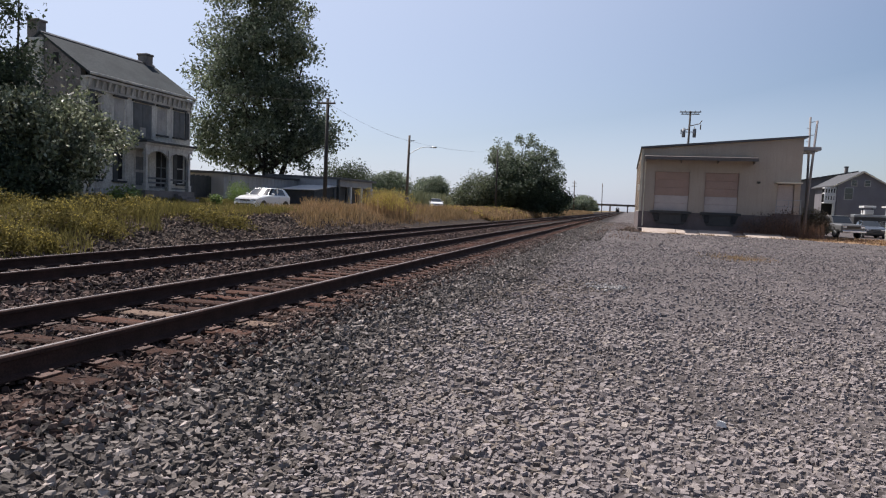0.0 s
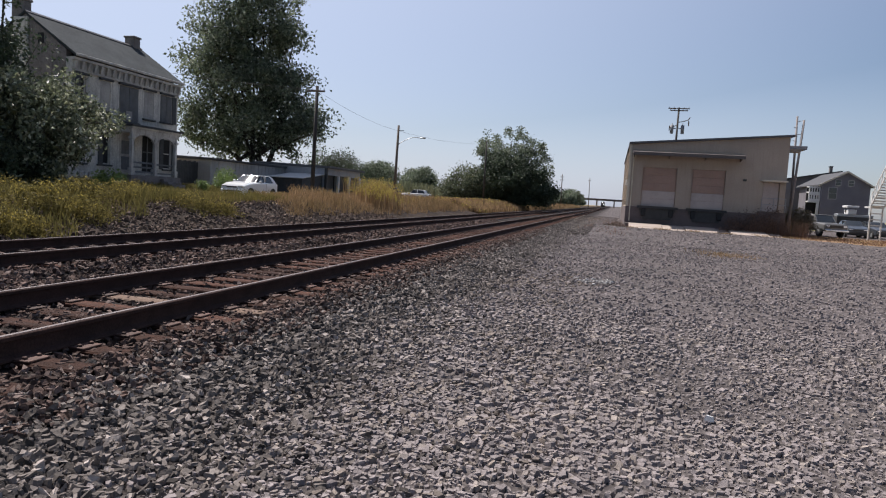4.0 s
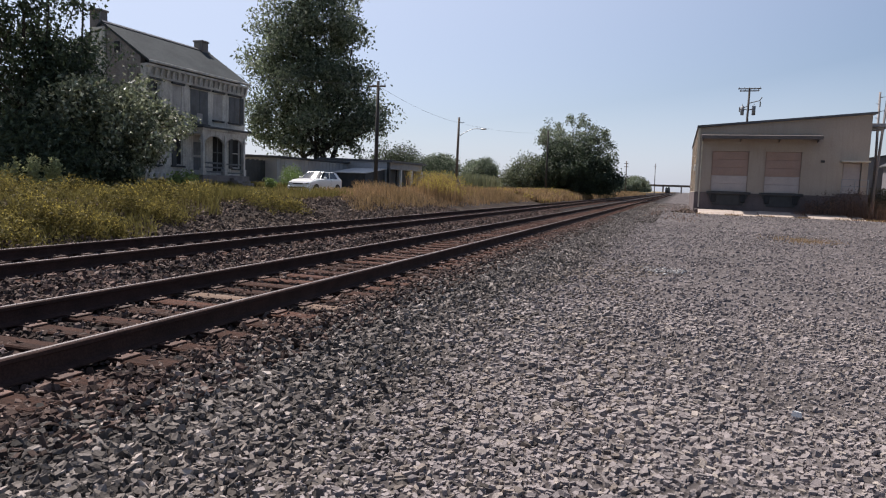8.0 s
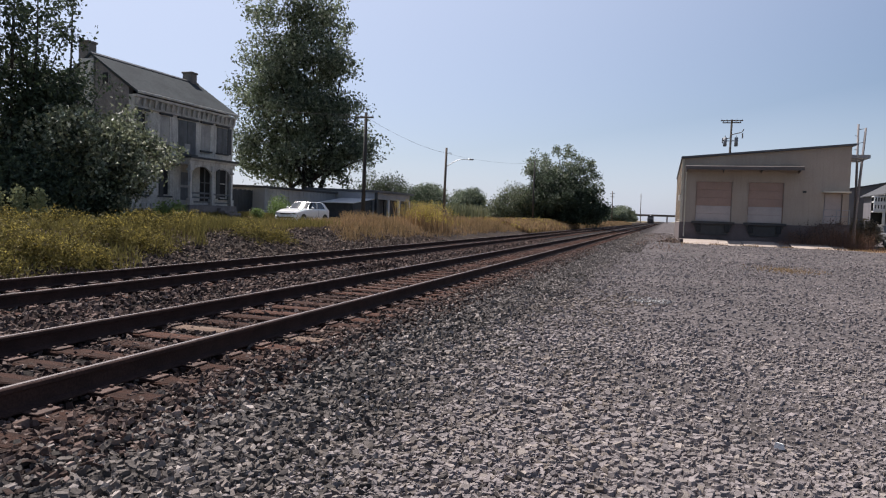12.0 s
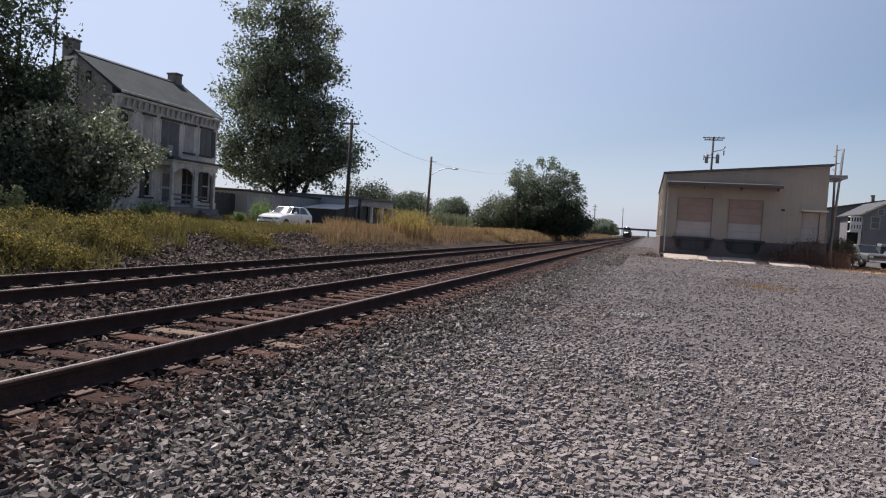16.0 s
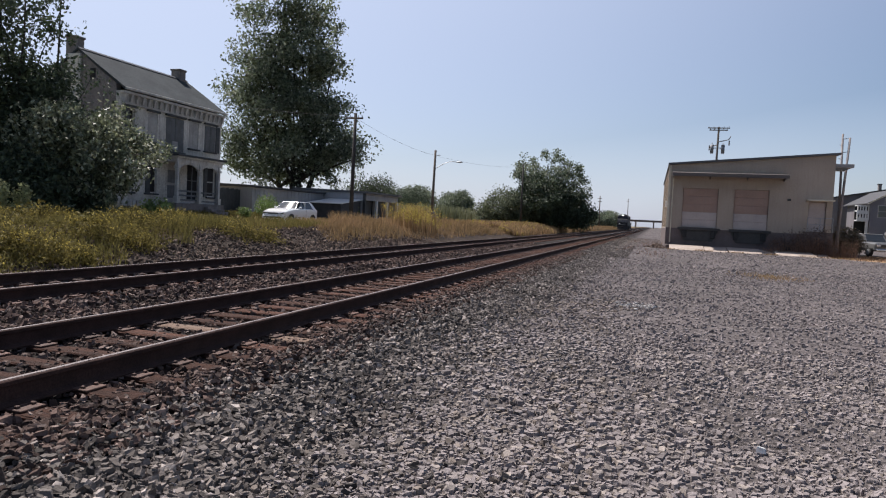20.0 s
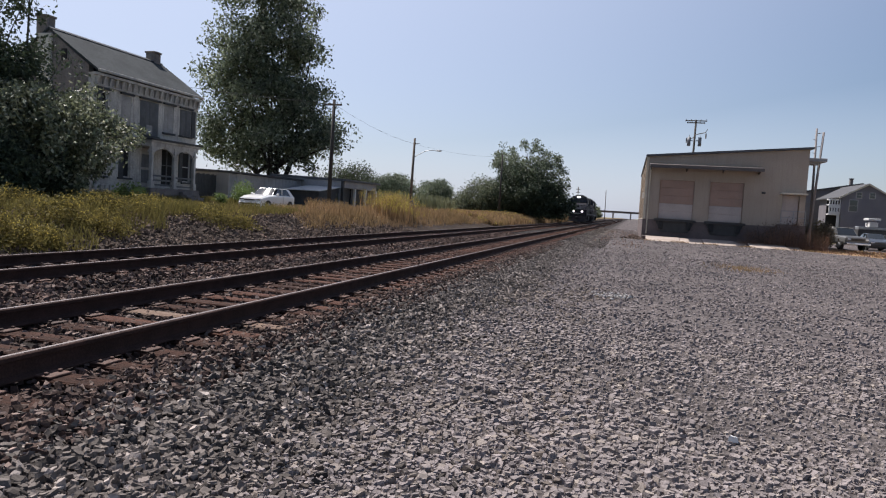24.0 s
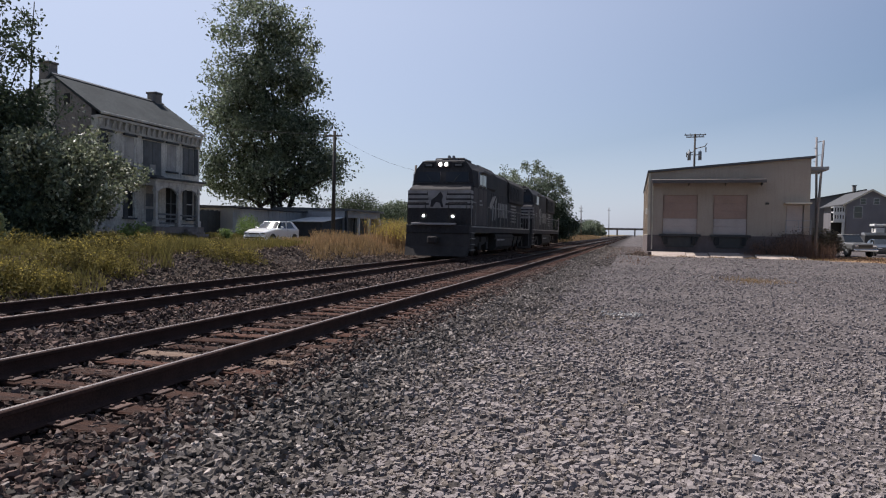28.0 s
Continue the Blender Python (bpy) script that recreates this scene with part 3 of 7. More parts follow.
def track(name, cx, y0, near_ties, label):
    t = thing(name, (cx, 0, 0.28), label, "railway track", "main line tracks", "structure")
    for side in (-1, 1):
        rx = cx + side * 0.7535
        r = part("rail", Shape().prism([(rx + p[0], 0.28 + p[1]) for p in RAIL_POLY], 1, -60, 900), RUST, t, "rust-brown steel rail")
        part("running_surface", Shape().box(rx - 0.02, -60, RAIL_TOP, rx + 0.012, 900, RAIL_TOP + 0.003), SHINE, r, "polished rail top")
    tie = Shape().box(-1.3, -0.112, -0.17, 1.3, 0.112, 0, 0.012).mesh("tie", mat=TIE)
    tie_new = Shape().box(-1.3, -0.112, -0.17, 1.3, 0.112, 0, 0.012).mesh("split_tie", mat=TIE_NEW)
    plate = Shape().box(-0.2, -0.095, 0, 0.2, 0.095, 0.016, 0.004)
    for sx in (-0.15, 0.13):
        for sy in (-0.06, 0.06):
            plate.box(sx - 0.014, sy - 0.014, 0.014, sx + 0.014, sy + 0.014, 0.034, 0.004)
    plate = plate.mesh("tie_plate", mat=PLATE)
    r2 = random.Random(int(abs(cx) * 10))
    far = Shape()
    for k in range(near_ties + 560):
        y = y0 + 0.5 * k
        dx, dy, dz = r2.uniform(-0.05, 0.05), r2.uniform(-0.03, 0.03), r2.uniform(-0.008, 0.006)
        if k >= near_ties:
            far.box(cx - 1.3 + dx, y + dy - 0.11, 0.12, cx + 1.3 + dx, y + dy + 0.11, 0.272 + dz)
            continue
        split = abs(y + dy - 6.38) < 0.26 and cx > -6
        o = new("tie", tie_new if split else tie)
        o.parent, o.location, o.rotation_euler = t, (dx, y + dy, 0.272 + dz - 0.28), (0, 0, r2.uniform(-0.015, 0.015))
        if split:
            tagged(o, "freshly split pale tie")
        for side in (-1, 1):
            p = new("tie_plate", plate)
            p.parent, p.location = t, (side * 0.7535, y + dy, 0.274 + dz - 0.28)
    tagged(part("far_ties", far, TIE, t), kind="stuff")
    return t


track("railway_track", -4.82, -11.62, 174, "rusty steel rails on weathered wooden ties in ballast")
track("railway_track", -8.775, -11.87, 174, "rusty steel rails on weathered wooden ties in ballast")

# ---- warehouse ----
WX0, WX1, WY0, WY1, WB = 0.89, 12.0, 54.0, 80.0, 0.42
WZ0, WZ1 = 6.42, 7.36


def wall_top(x):
    return WZ0 + (WZ1 - WZ0) * (x - WX0) / (WX1 - WX0)


wh = thing("warehouse", (6.4, 54, WB), "tan metal warehouse with two brown loading-dock doors and a sloping roof", "warehouse")
DOORS = [(1.94, 4.42), (5.52, 7.85)]
DZ0, DZ1 = 1.79, 4.72
for a, b, z in ((WX0, 1.94, 1.70), (4.42, 5.52, 1.70), (7.85, 10.46, 1.70), (11.6, WX1, 1.70), (1.94, 4.42, DZ1), (5.52, 7.85, DZ1), (10.46, 11.6, 4.02)):
    part("front_wall", Shape().prism([(a, z), (b, z), (b, wall_top(b)), (a, wall_top(a))], 1, WY0, WY0 + 0.25), TAN, wh)
part("foundation", Shape().box(WX0 - 0.03, WY0 - 0.04, WB - 0.3, WX1 + 0.03, WY1, 1.70), DARK_CONCRETE, wh, "dark concrete dock wall")
# Sun-facing side in cream, not tan: the sunlight is put into its colour.
part("side_wall", Shape().box(WX0, WY0 + 0.25, 1.70, WX0 + 0.25, WY1, WZ0), TRIM, wh)
part("side_wall", Shape().box(WX1 - 0.25, WY0 + 0.25, 1.70, WX1, WY1, WZ1), TAN, wh)
part("rear_wall", Shape().prism([(WX0 + 0.25, 1.7), (WX1 - 0.25, 1.7), (WX1 - 0.25, WZ1 - 0.02), (WX0 + 0.25, WZ0 + 0.02)], 1, WY1 - 0.25, WY1), TAN, wh)
part("roof", Shape().prism([(WX0 - 0.1, WZ0 + 0.003), (WX1 + 0.25, WZ1 + 0.024), (WX1 + 0.25, WZ1 + 0.16), (WX0 - 0.1, WZ0 + 0.14)], 1, WY0 - 0.25, WY1 + 0.2), ROOF_DARK, wh, "dark metal roof edge")
part("corner_trim", Shape().box(WX0 - 0.03, WY0 - 0.03, 1.72, WX0 + 0.14, WY0 - 0.002, WZ0 - 0.02, 0.006), TRIM, wh, "cream corner trim")
part("downspout", Shape().tube((WX0 + 0.3, WY0 - 0.06, 0.6), (WX0 + 0.3, WY0 - 0.06, 5.9), 0.045).box(WX0 + 0.25, WY0 - 0.12, 5.35, WX0 + 0.36, WY0 - 0.01, 5.5), TRIM, wh)
# upright ribs of the metal cladding
ribs = Shape()
for k in range(1, 37):
    x = WX0 + 0.3 * k
    if any(a - 0.05 < x < b + 0.05 for a, b in DOORS):
        ribs.box(x - 0.02, WY0 - 0.007, DZ1 + 0.14, x + 0.02, WY0 + 0.01, wall_top(x) - 0.02)
    elif not 10.3 < x < 11.75:
        ribs.box(x - 0.02, WY0 - 0.007, 1.74, x + 0.02, WY0 + 0.01, wall_top(x) - 0.02)
for k in range(1, 86):
    y = WY0 + 0.3 * k
    ribs.box(WX0 - 0.018, y - 0.02, 1.74, WX0 + 0.01, y + 0.02, WZ0 - 0.02)
part("cladding_ribs", ribs, TAN, wh)
canopy = part("canopy", Shape().prism([(52.6, 5.52), (54.0, 5.72), (54.0, 5.94), (52.6, 5.76)], 0, 1.1, 8.88), CANOPY, wh, "dark loading-dock canopy")
for x in (1.2, 3.75, 6.3, 8.75):
    part("bracket", Shape().prism([(52.95, 5.645), (53.99, 5.795), (53.99, 5.4)], 0, x - 0.03, x + 0.03), CANOPY, canopy)
for a, b in DOORS:
    d = part("dock_door", Shape().box(a + 0.004, WY0 + 0.12, DZ0, b - 0.004, WY0 + 0.2, DZ1 - 0.004), DOCK_DOOR, wh, "brown overhead door with pale lower panels")
    n = 5
    for k in range(n):
        z0, z1 = DZ0 + (DZ1 - DZ0) * k / n + 0.004, DZ0 + (DZ1 - DZ0) * (k + 1) / n - 0.004
        part("panel", Shape().box(a + 0.03, WY0 + 0.085, z0, b - 0.03, WY0 + 0.121, z1, 0.012), PALE_DOOR if k < 2 else DOCK_DOOR, d)
    part("door_frame", Shape().box(a - 0.09, WY0 - 0.03, DZ0, a - 0.003, WY0 - 0.003, DZ1).box(b + 0.003, WY0 - 0.03, DZ0, b + 0.09, WY0 - 0.003, DZ1)
         .box(a - 0.09, WY0 - 0.03, DZ1 + 0.004, b + 0.09, WY0 - 0.003, DZ1 + 0.1), TAN, wh)
    part("dock_leveller", Shape().box(a - 0.25, WY0 - 0.3, 1.60, b + 0.25, WY0 - 0.045, 1.78, 0.01), DARK, wh, "black dock edge plate")
    part("dock_pit", Shape().prism([(a - 0.12, 1.58), (b + 0.12, 1.58), (b - 0.25, 0.8), (a + 0.25, 0.8)], 1, WY0 - 0.12, WY0 - 0.044), DARK, wh, "black tapered dock plate under the door")
    for x in (a + 0.25, b - 0.25):
        part("dock_bumper", Shape().box(x - 0.16, WY0 - 0.26, 1.02, x + 0.16, WY0 - 0.045, 1.58, 0.03), RUBBER, wh)
pd = part("personnel_door", Shape().box(10.5, WY0 + 0.1, 1.9, 11.56, WY0 + 0.16, 4.0), PALE_DOOR, wh, "pale metal personnel door")
part("window_panel", Shape().box(10.72, WY0 + 0.085, 3.0, 11.34, WY0 + 0.101, 3.75), PALE_DOOR, pd)
part("door_knob", Shape().tube((11.45, WY0 + 0.1, 2.85), (11.45, WY0 + 0.03, 2.85), 0.035), GREY_METAL, pd)
part("door_hood", Shape().box(10.25, WY0 - 0.7, 4.05, 11.98, WY0 - 0.002, 4.16, 0.01), TRIM, wh, "cream slab over the door")
st = part("door_landing", Shape().box(10.2, WY0 - 1.1, WB - 0.2, 11.9, WY0 - 0.05, 1.86), DARK_CONCRETE, wh)
for k in range(4):
    part("step", Shape().box(8.9 + 0.325 * k, WY0 - 1.1, WB - 0.2, 10.198, WY0 - 0.05, 0.71 + 0.29 * k, 0.01) if k == 3 else
         Shape().box(8.9 + 0.325 * k, WY0 - 1.1, WB - 0.2, 9.222 + 0.325 * k, WY0 - 0.05, 0.71 + 0.29 * k, 0.01), DARK_CONCRETE, st)
rl = part("handrail", Shape().path([(10.25, 52.95, 2.85), (11.85, 52.95, 2.85)], 0.022).path([(10.25, 52.95, 2.4), (11.85, 52.95, 2.4)], 0.018), GREY_METAL, wh, "thin grey pipe railing")
for x in (10.25, 11.05, 11.85):
    part("post", Shape().tube((x, 52.95, 1.86), (x, 52.95, 2.86), 0.022), GREY_METAL, rl)
part("wall_vent", Shape().box(9.05, WY0 - 0.08, 4.02, 9.3, WY0 - 0.02, 4.17, 0.01), DARK, wh)
part("side_meter", Shape().box(WX0 - 0.16, 55.2, 3.3, WX0 - 0.02, 55.5, 3.75, 0.02), WHITE_PAINT, wh, "small white meter box")
part("side_awning", Shape().box(WX1 + 0.005, 56.4, 6.72, 13.75, 58.2, 6.98, 0.01).box(WX1 + 0.26, 56.7, 6.55, 13.4, 57.9, 6.715), SHED_WALL, wh, "grey overhanging side roof")

# ---- sloping concrete slabs before the docks, in broken lengths ----
kx = 1.15
for k, (ln_, y0_, dz) in enumerate(((2.3, 50.2, 0.0), (1.5, 50.4, -0.03), (2.1, 50.3, 0.01), (0.8, 50.7, -0.07), (2.4, 49.9, 0.0), (0.9, 50.3, -0.08))):
    y0_ -= 0.1 * (k % 2)
    slab = Shape().prism([(y0_, 0.0), (52.44, 0.0), (52.44, 0.46 + dz), (52.3, 0.47 + dz), (y0_ + 0.06, 0.2 + dz), (y0_, 0.16 + dz)], 0, kx, kx + ln_)
    solo("concrete_slab", slab, CONCRETE, (kx + ln_ / 2, 51.4, 0.17), "pale worn concrete slab sloping up to the dock", "slab", "slabs before the docks")
    kx += ln_ + 0.05
# Darker concrete than the slabs: the warehouse's shadow is painted into the apron.
apron = solo("dock_apron", Shape().box(0.9, 52.46, -0.1, 13.5, 54.05, 0.45, 0.02), DARK_CONCRETE, (6.5, 53.6, 0.17), "apron between slabs and dock wall, building's shadow painted dark", "pavement", kind="structure")


# ---- poles and wires ----
def utility_pole(x, y, top, r=0.14, lean=(0, 0), label="weathered wooden utility pole", crossarm=None, transformers=0, wood=None):
    z = float(ground_z(x, y))
    p = thing("utility_pole", (x, y, z), label, "utility pole", "utility poles")
    def at(h):
        f = (h - z) / (top - z)
        return x + lean[0] * f, y + lean[1] * f
    part("pole", Shape().tube((x, y, z - 0.4), (x + lean[0], y + lean[1], top), r * 1.15, r * 0.75, 10), wood or POLE, p, smooth=True)
    for h, w in (crossarm or []):
        cx, cy = at(h)
        arm = part("crossarm", Shape().box(cx - w, cy - r - 0.1, h - 0.06, cx + w, cy - r + 0.0, h + 0.06, 0.01), POLE, p)
        for s in (-0.9, -0.45, 0.45, 0.9):
            part("insulator", Shape().tube((cx + s * w, cy - r - 0.05, h + 0.06), (cx + s * w, cy - r - 0.05, h + 0.2), 0.04, 0.03, 8), GREY_METAL, arm)
    for k in range(transformers):
        s = (-1, 1)[k % 2]
        cx, cy = at(top - 3.0)
        c = part("transformer", Shape().tube((cx + s * 0.62, cy - 0.1, top - 3.2), (cx + s * 0.62, cy - 0.1, top - 2.15), 0.2, 0.2, 14).box(cx + s * 0.15, cy - 0.15, top - 2.6, cx + s * 0.5, cy - 0.05, top - 2.5), DULL_GREY, p, "grey transformer can", True)
        part("bushing", Shape().tube((cx + s * 0.62, cy - 0.1, top - 2.1), (cx + s * 0.62, cy - 0.1, top - 1.9), 0.05, 0.03, 6), TRIM, c)
    return p


up = utility_pole(6.75, 88.5, 14.15, 0.15, (0.1, 0), "tall wooden utility pole with crossarms and grey transformers", [(14.0, 1.25), (13.75, 1.05)], 2, DARK_POLE)
part("switch_arm", Shape().path([(6.8, 88.3, 12.3), (8.0, 88.3, 12.6), (8.25, 88.3, 13.0)], 0.05).tube((6.8, 88.3, 12.0), (5.9, 88.3, 11.6), 0.045)
     .tube((8.1, 88.3, 12.5), (8.1, 88.3, 11.9), 0.07).tube((5.9, 88.3, 11.9), (5.9, 88.3, 11.3), 0.06), POLE, up, "offset switch arm with cut-outs")
p1 = utility_pole(13.25, 57.3, 9.3, 0.095, (-0.2, 0), "leaning silvered wooden pole with short side pins", wood=SILVER_POLE)
for h in (7.4, 7.9, 8.4, 8.9):
    part("side_pin", Shape().tube((13.1, 57.25, h), (13.45 if int(h * 10) % 2 else 12.85, 57.2, h + 0.06), 0.03, 0.02, 6), GREY_METAL, p1)
utility_pole(13.05, 57.1, 9.0, 0.1, (0.45, 0), "leaning silvered wooden pole beside the warehouse", wood=SILVER_POLE)
utility_pole(-21.6, 46.2, 9.0, 0.15, (0.05, 0), "dark wooden utility pole beside the road", [(8.6, 0.7)], wood=DARK_POLE)
utility_pole(-16.6, 87.6, 9.0, 0.12, (0, 0), "dark wooden pole before a large shrub tree", wood=DARK_POLE)
utility_pole(-15.0, 203, 10.1, 0.16, (-0.2, 0), "distant wooden pole by the railway", [(9.3, 0.6), (8.4, 0.6)])
utility_pole(-12.8, 372, 16.0, 0.2, (-0.3, 0), "distant wooden pole by the railway", [(14.6, 0.8)])
utility_pole(3.5, 140, 4.9, 0.1, (0, 0), "short distant pole beside the railway")
lp = thing("street_lamp", (-22.0, 66.7, 1.0), "wooden pole with a curved street-lamp arm", "street lamp")
part("pole", Shape().tube((-22.0, 66.7, 0.5), (-21.9, 66.7, 8.5), 0.16, 0.11, 10), POLE, lp, smooth=True)
arc = [(-21.9 + 2.3 * t, 66.7 + 0.5 * t, 6.55 + 0.85 * math.sin(min(1, t * 1.25) * math.pi / 2) - 0.12 * max(0, t - 0.7)) for t in np.linspace(0, 1, 9)]
arm = part("lamp_arm", Shape().path(arc, 0.035), GREY_METAL, lp)
part("lamp_head", Shape().loft([[(-19.75 + dx, 67.15 + w * math.cos(a), 7.36 + h * math.sin(a)) for a in np.linspace(0, 2 * math.pi, 9)[:-1]] for dx, w, h in ((0, 0.04, 0.04), (0.15, 0.13, 0.07), (0.5, 0.15, 0.09), (0.68, 0.05, 0.04))]), GREY_METAL, arm, "grey cobra-head lamp", True)
part("bracket", Shape().box(-21.75, 66.6, 7.95, -21.35, 66.8, 8.0), GREY_METAL, lp)


def wire(a, b, sag, r=0.014):
    a, b = Vector(a), Vector(b)
    pts = [a.lerp(b, t) - Vector((0, 0, sag * 4 * t * (1 - t))) for t in np.linspace(0, 1, 15)]
    across = (b - a).cross(Vector((0, 0, 1))).normalized() * r
    rings = [[p + across, p + Vector((0, 0, r)), p - across, p - Vector((0, 0, r))] for p in pts]
    solo("overhead_wire", Shape().loft(rings), DARK, a, "thin dark overhead wire between poles", "wire", "overhead wires")


wire((-21.6, 46.2, 8.7), (-21.9, 66.7, 7.95), 0.35, 0.009)
wire((-21.9, 66.7, 7.95), (-16.6, 87.6, 8.7), 0.4, 0.007)
wire((-40, 30.0, 9.6), (-21.6, 46.2, 8.7), 0.5, 0.012)

# ---- overpass far along the line ----
br = thing("road_overpass", (0, 700, 1), "distant concrete road overpass across the railway", "bridge")
part("deck", Shape().box(-60, 696, 6.5, 60, 706, 7.7), DARK_CONCRETE, br)
part("parapet", Shape().box(-60, 695.6, 7.7, 60, 696.0, 8.4), DARK_CONCRETE, br)
for x in (-16, 1.0, 22):
    part("pier", Shape().box(x - 0.7, 697, 0, x + 0.7, 705, 6.5), CONCRETE, br)
for s in (-1, 1):
    part("abutment", Shape().prism([(s * 34, 0.2), (s * 60, 0.2), (s * 60, 6.4), (s * 44, 6.4)], 1, 694, 708), SOIL, br, "grassy embankment")
# ---- old two-storey house beyond the tracks ----
HX, HXB, HY0, HY1, HB, HE = -27.5, -33.4, 29.6, 38.35, 1.2, 7.55
RX, RZ = -30.45, 9.85
oh = thing("old_house", (-30.4, 34, HB), "abandoned grey plastered house with bracketed cornice and boarded windows", "house")
UZ0, UZ1, LZ0, LZ1 = 5.1, 6.72, 2.2, 4.1
wall = Shape()


def cut_wall(y0, y1, z0, z1, holes):
    """A wall in the facade's plane with upright openings cut from z-bands."""
    ys = sorted({y0, y1, *[h for o in holes for h in o[:2]]})
    for a, b in zip(ys, ys[1:]):
        inside = [o for o in holes if o[0] <= a and b <= o[1]]
        if not inside:
            wall.box(HX - 0.35, a, z0, HX, b, z1)
        else:
            o = inside[0]
            if o[2] > z0:
                wall.box(HX - 0.35, a, z0, HX, b, o[2])
            if o[3] < z1:
                wall.box(HX - 0.35, a, o[3], HX, b, z1)


up_holes = [(29.85, 30.6, UZ0, UZ1), (31.6, 32.4, UZ0, UZ1), (33.1, 34.66, 4.75, UZ1), (35.15, 36.05, UZ0, UZ1), (36.67, 37.75, UZ0, UZ1)]
low_holes = [(29.82, 30.6, LZ0, LZ1), (31.55, 32.45, LZ0, LZ1), (33.35, 34.45, 1.75, 4.05), (35.1, 36.3, LZ0 - 0.3, 4.1), (37.05, 37.85, LZ0, LZ1)]
cut_wall(HY0 + 0.35, HY1 - 0.35, HB - 0.4, 4.45, low_holes)
cut_wall(HY0 + 0.35, HY1 - 0.35, 4.45, HE, up_holes)
wall.box(HX - 0.35, HY0 + 0.0, HB - 0.4, HX, HY0 + 0.35, HE).box(HX - 0.35, HY1 - 0.35, HB - 0.4, HX, HY1, HE)
part("front_wall", wall, STUCCO, oh, "peeling grey plaster front")
for y0, y1 in ((HY0, HY0 + 0.35), (HY1 - 0.35, HY1)):
    part("gable_wall", Shape().prism([(HXB, HB - 0.4), (HX - 0.352, HB - 0.4), (HX - 0.352, HE + 0.38), (RX, RZ - 0.12), (HXB, HE + 0.2)], 1, y0, y1), BRICK_OLD, oh, "bare dull brick gable wall")
part("rear_wall", Shape().box(HXB, HY0 + 0.35, HB - 0.4, HXB + 0.3, HY1 - 0.35, HE), STUCCO, oh)
# Black sheet behind the windows paints the unlit room.
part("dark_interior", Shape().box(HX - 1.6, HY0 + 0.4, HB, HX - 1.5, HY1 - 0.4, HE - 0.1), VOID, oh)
part("stone_base", Shape().box(HX + 0.003, HY0 + 0.02, HB - 0.4, HX + 0.06, HY1 - 0.02, 1.75, 0.02), BOARD, oh)
roof = part("roof", Shape().prism([(HX + 0.3, HE + 0.16), (RX, RZ + 0.02), (HXB - 0.4, HE + 0.1), (HXB - 0.4, HE - 0.02), (RX, RZ - 0.1), (HX + 0.3, HE + 0.03)], 1, HY0 - 0.06, HY1 + 0.15), OLD_ROOF, oh, "faded grey roof")
part("ridge_cap", Shape().prism([(RX - 0.15, RZ - 0.03), (RX + 0.15, RZ - 0.03), (RX, RZ + 0.09)], 1, HY0 - 0.06, HY1 + 0.15), ROOF_DARK, roof)
part("gutter", Shape().box(HX + 0.28, HY0 - 0.06, HE + 0.05, HX + 0.4, HY1 + 0.15, HE + 0.18, 0.02), WHITE_OLD, oh)
cor = part("cornice", Shape().box(HX + 0.002, HY0, 6.95, HX + 0.08, HY1, HE, 0.01).box(HX + 0.002, HY0 - 0.1, HE - 0.14, HX + 0.28, HY1 + 0.1, HE - 0.002, 0.01).box(HX + 0.002, HY0, 6.88, HX + 0.14, HY1, 6.96, 0.01), WHITE_OLD, oh, "white wooden cornice")
nb = 19
for k in range(nb + 1):
    y = HY0 + 0.1 + (HY1 - HY0 - 0.2) * k / nb
    part("bracket", Shape().prism([(HX + 0.082, 7.0), (HX + 0.16, 7.0), (HX + 0.26, 7.40), (HX + 0.082, 7.40)], 1, y - 0.07, y + 0.07), WHITE_OLD, cor)
for k in range(nb):
    y = HY0 + 0.1 + (HY1 - HY0 - 0.2) * (k + 0.5) / nb
    part("frieze_panel", Shape().box(HX + 0.081, y - 0.1, 7.05, HX + 0.1, y + 0.1, 7.36), BOARD, cor)


def chimney(y, x, z0, z1, w=0.5):
    c = part("chimney", Shape().box(x - w, y - 0.3, z0, x + w, y + 0.3, z1 - 0.12, 0.02), BRICK_OLD, oh, "old brick chimney")
    part("cap", Shape().box(x - w - 0.06, y - 0.35, z1 - 0.12, x + w + 0.06, y + 0.35, z1, 0.02), BRICK_OLD, c)
    # Black pad in place of the flue's shaded hole.
    part("flue", Shape().box(x - 0.2, y - 0.2, z1, x + 0.2, y + 0.2, z1 + 0.02), VOID, c)


chimney(30.1, -31.2, 8.8, 10.62, 0.34)
chimney(37.9, -30.6, 8.8, 10.5, 0.34)
part("gable_pilaster", Shape().box(-31.1, HY0 - 0.12, HB - 0.3, -30.2, HY0 - 0.002, 9.55, 0.02), STUCCO, oh)
part("attic_window", Shape().box(-29.6, HY0 - 0.03, 8.2, -29.25, HY0 - 0.003, 8.75), VOID, oh)


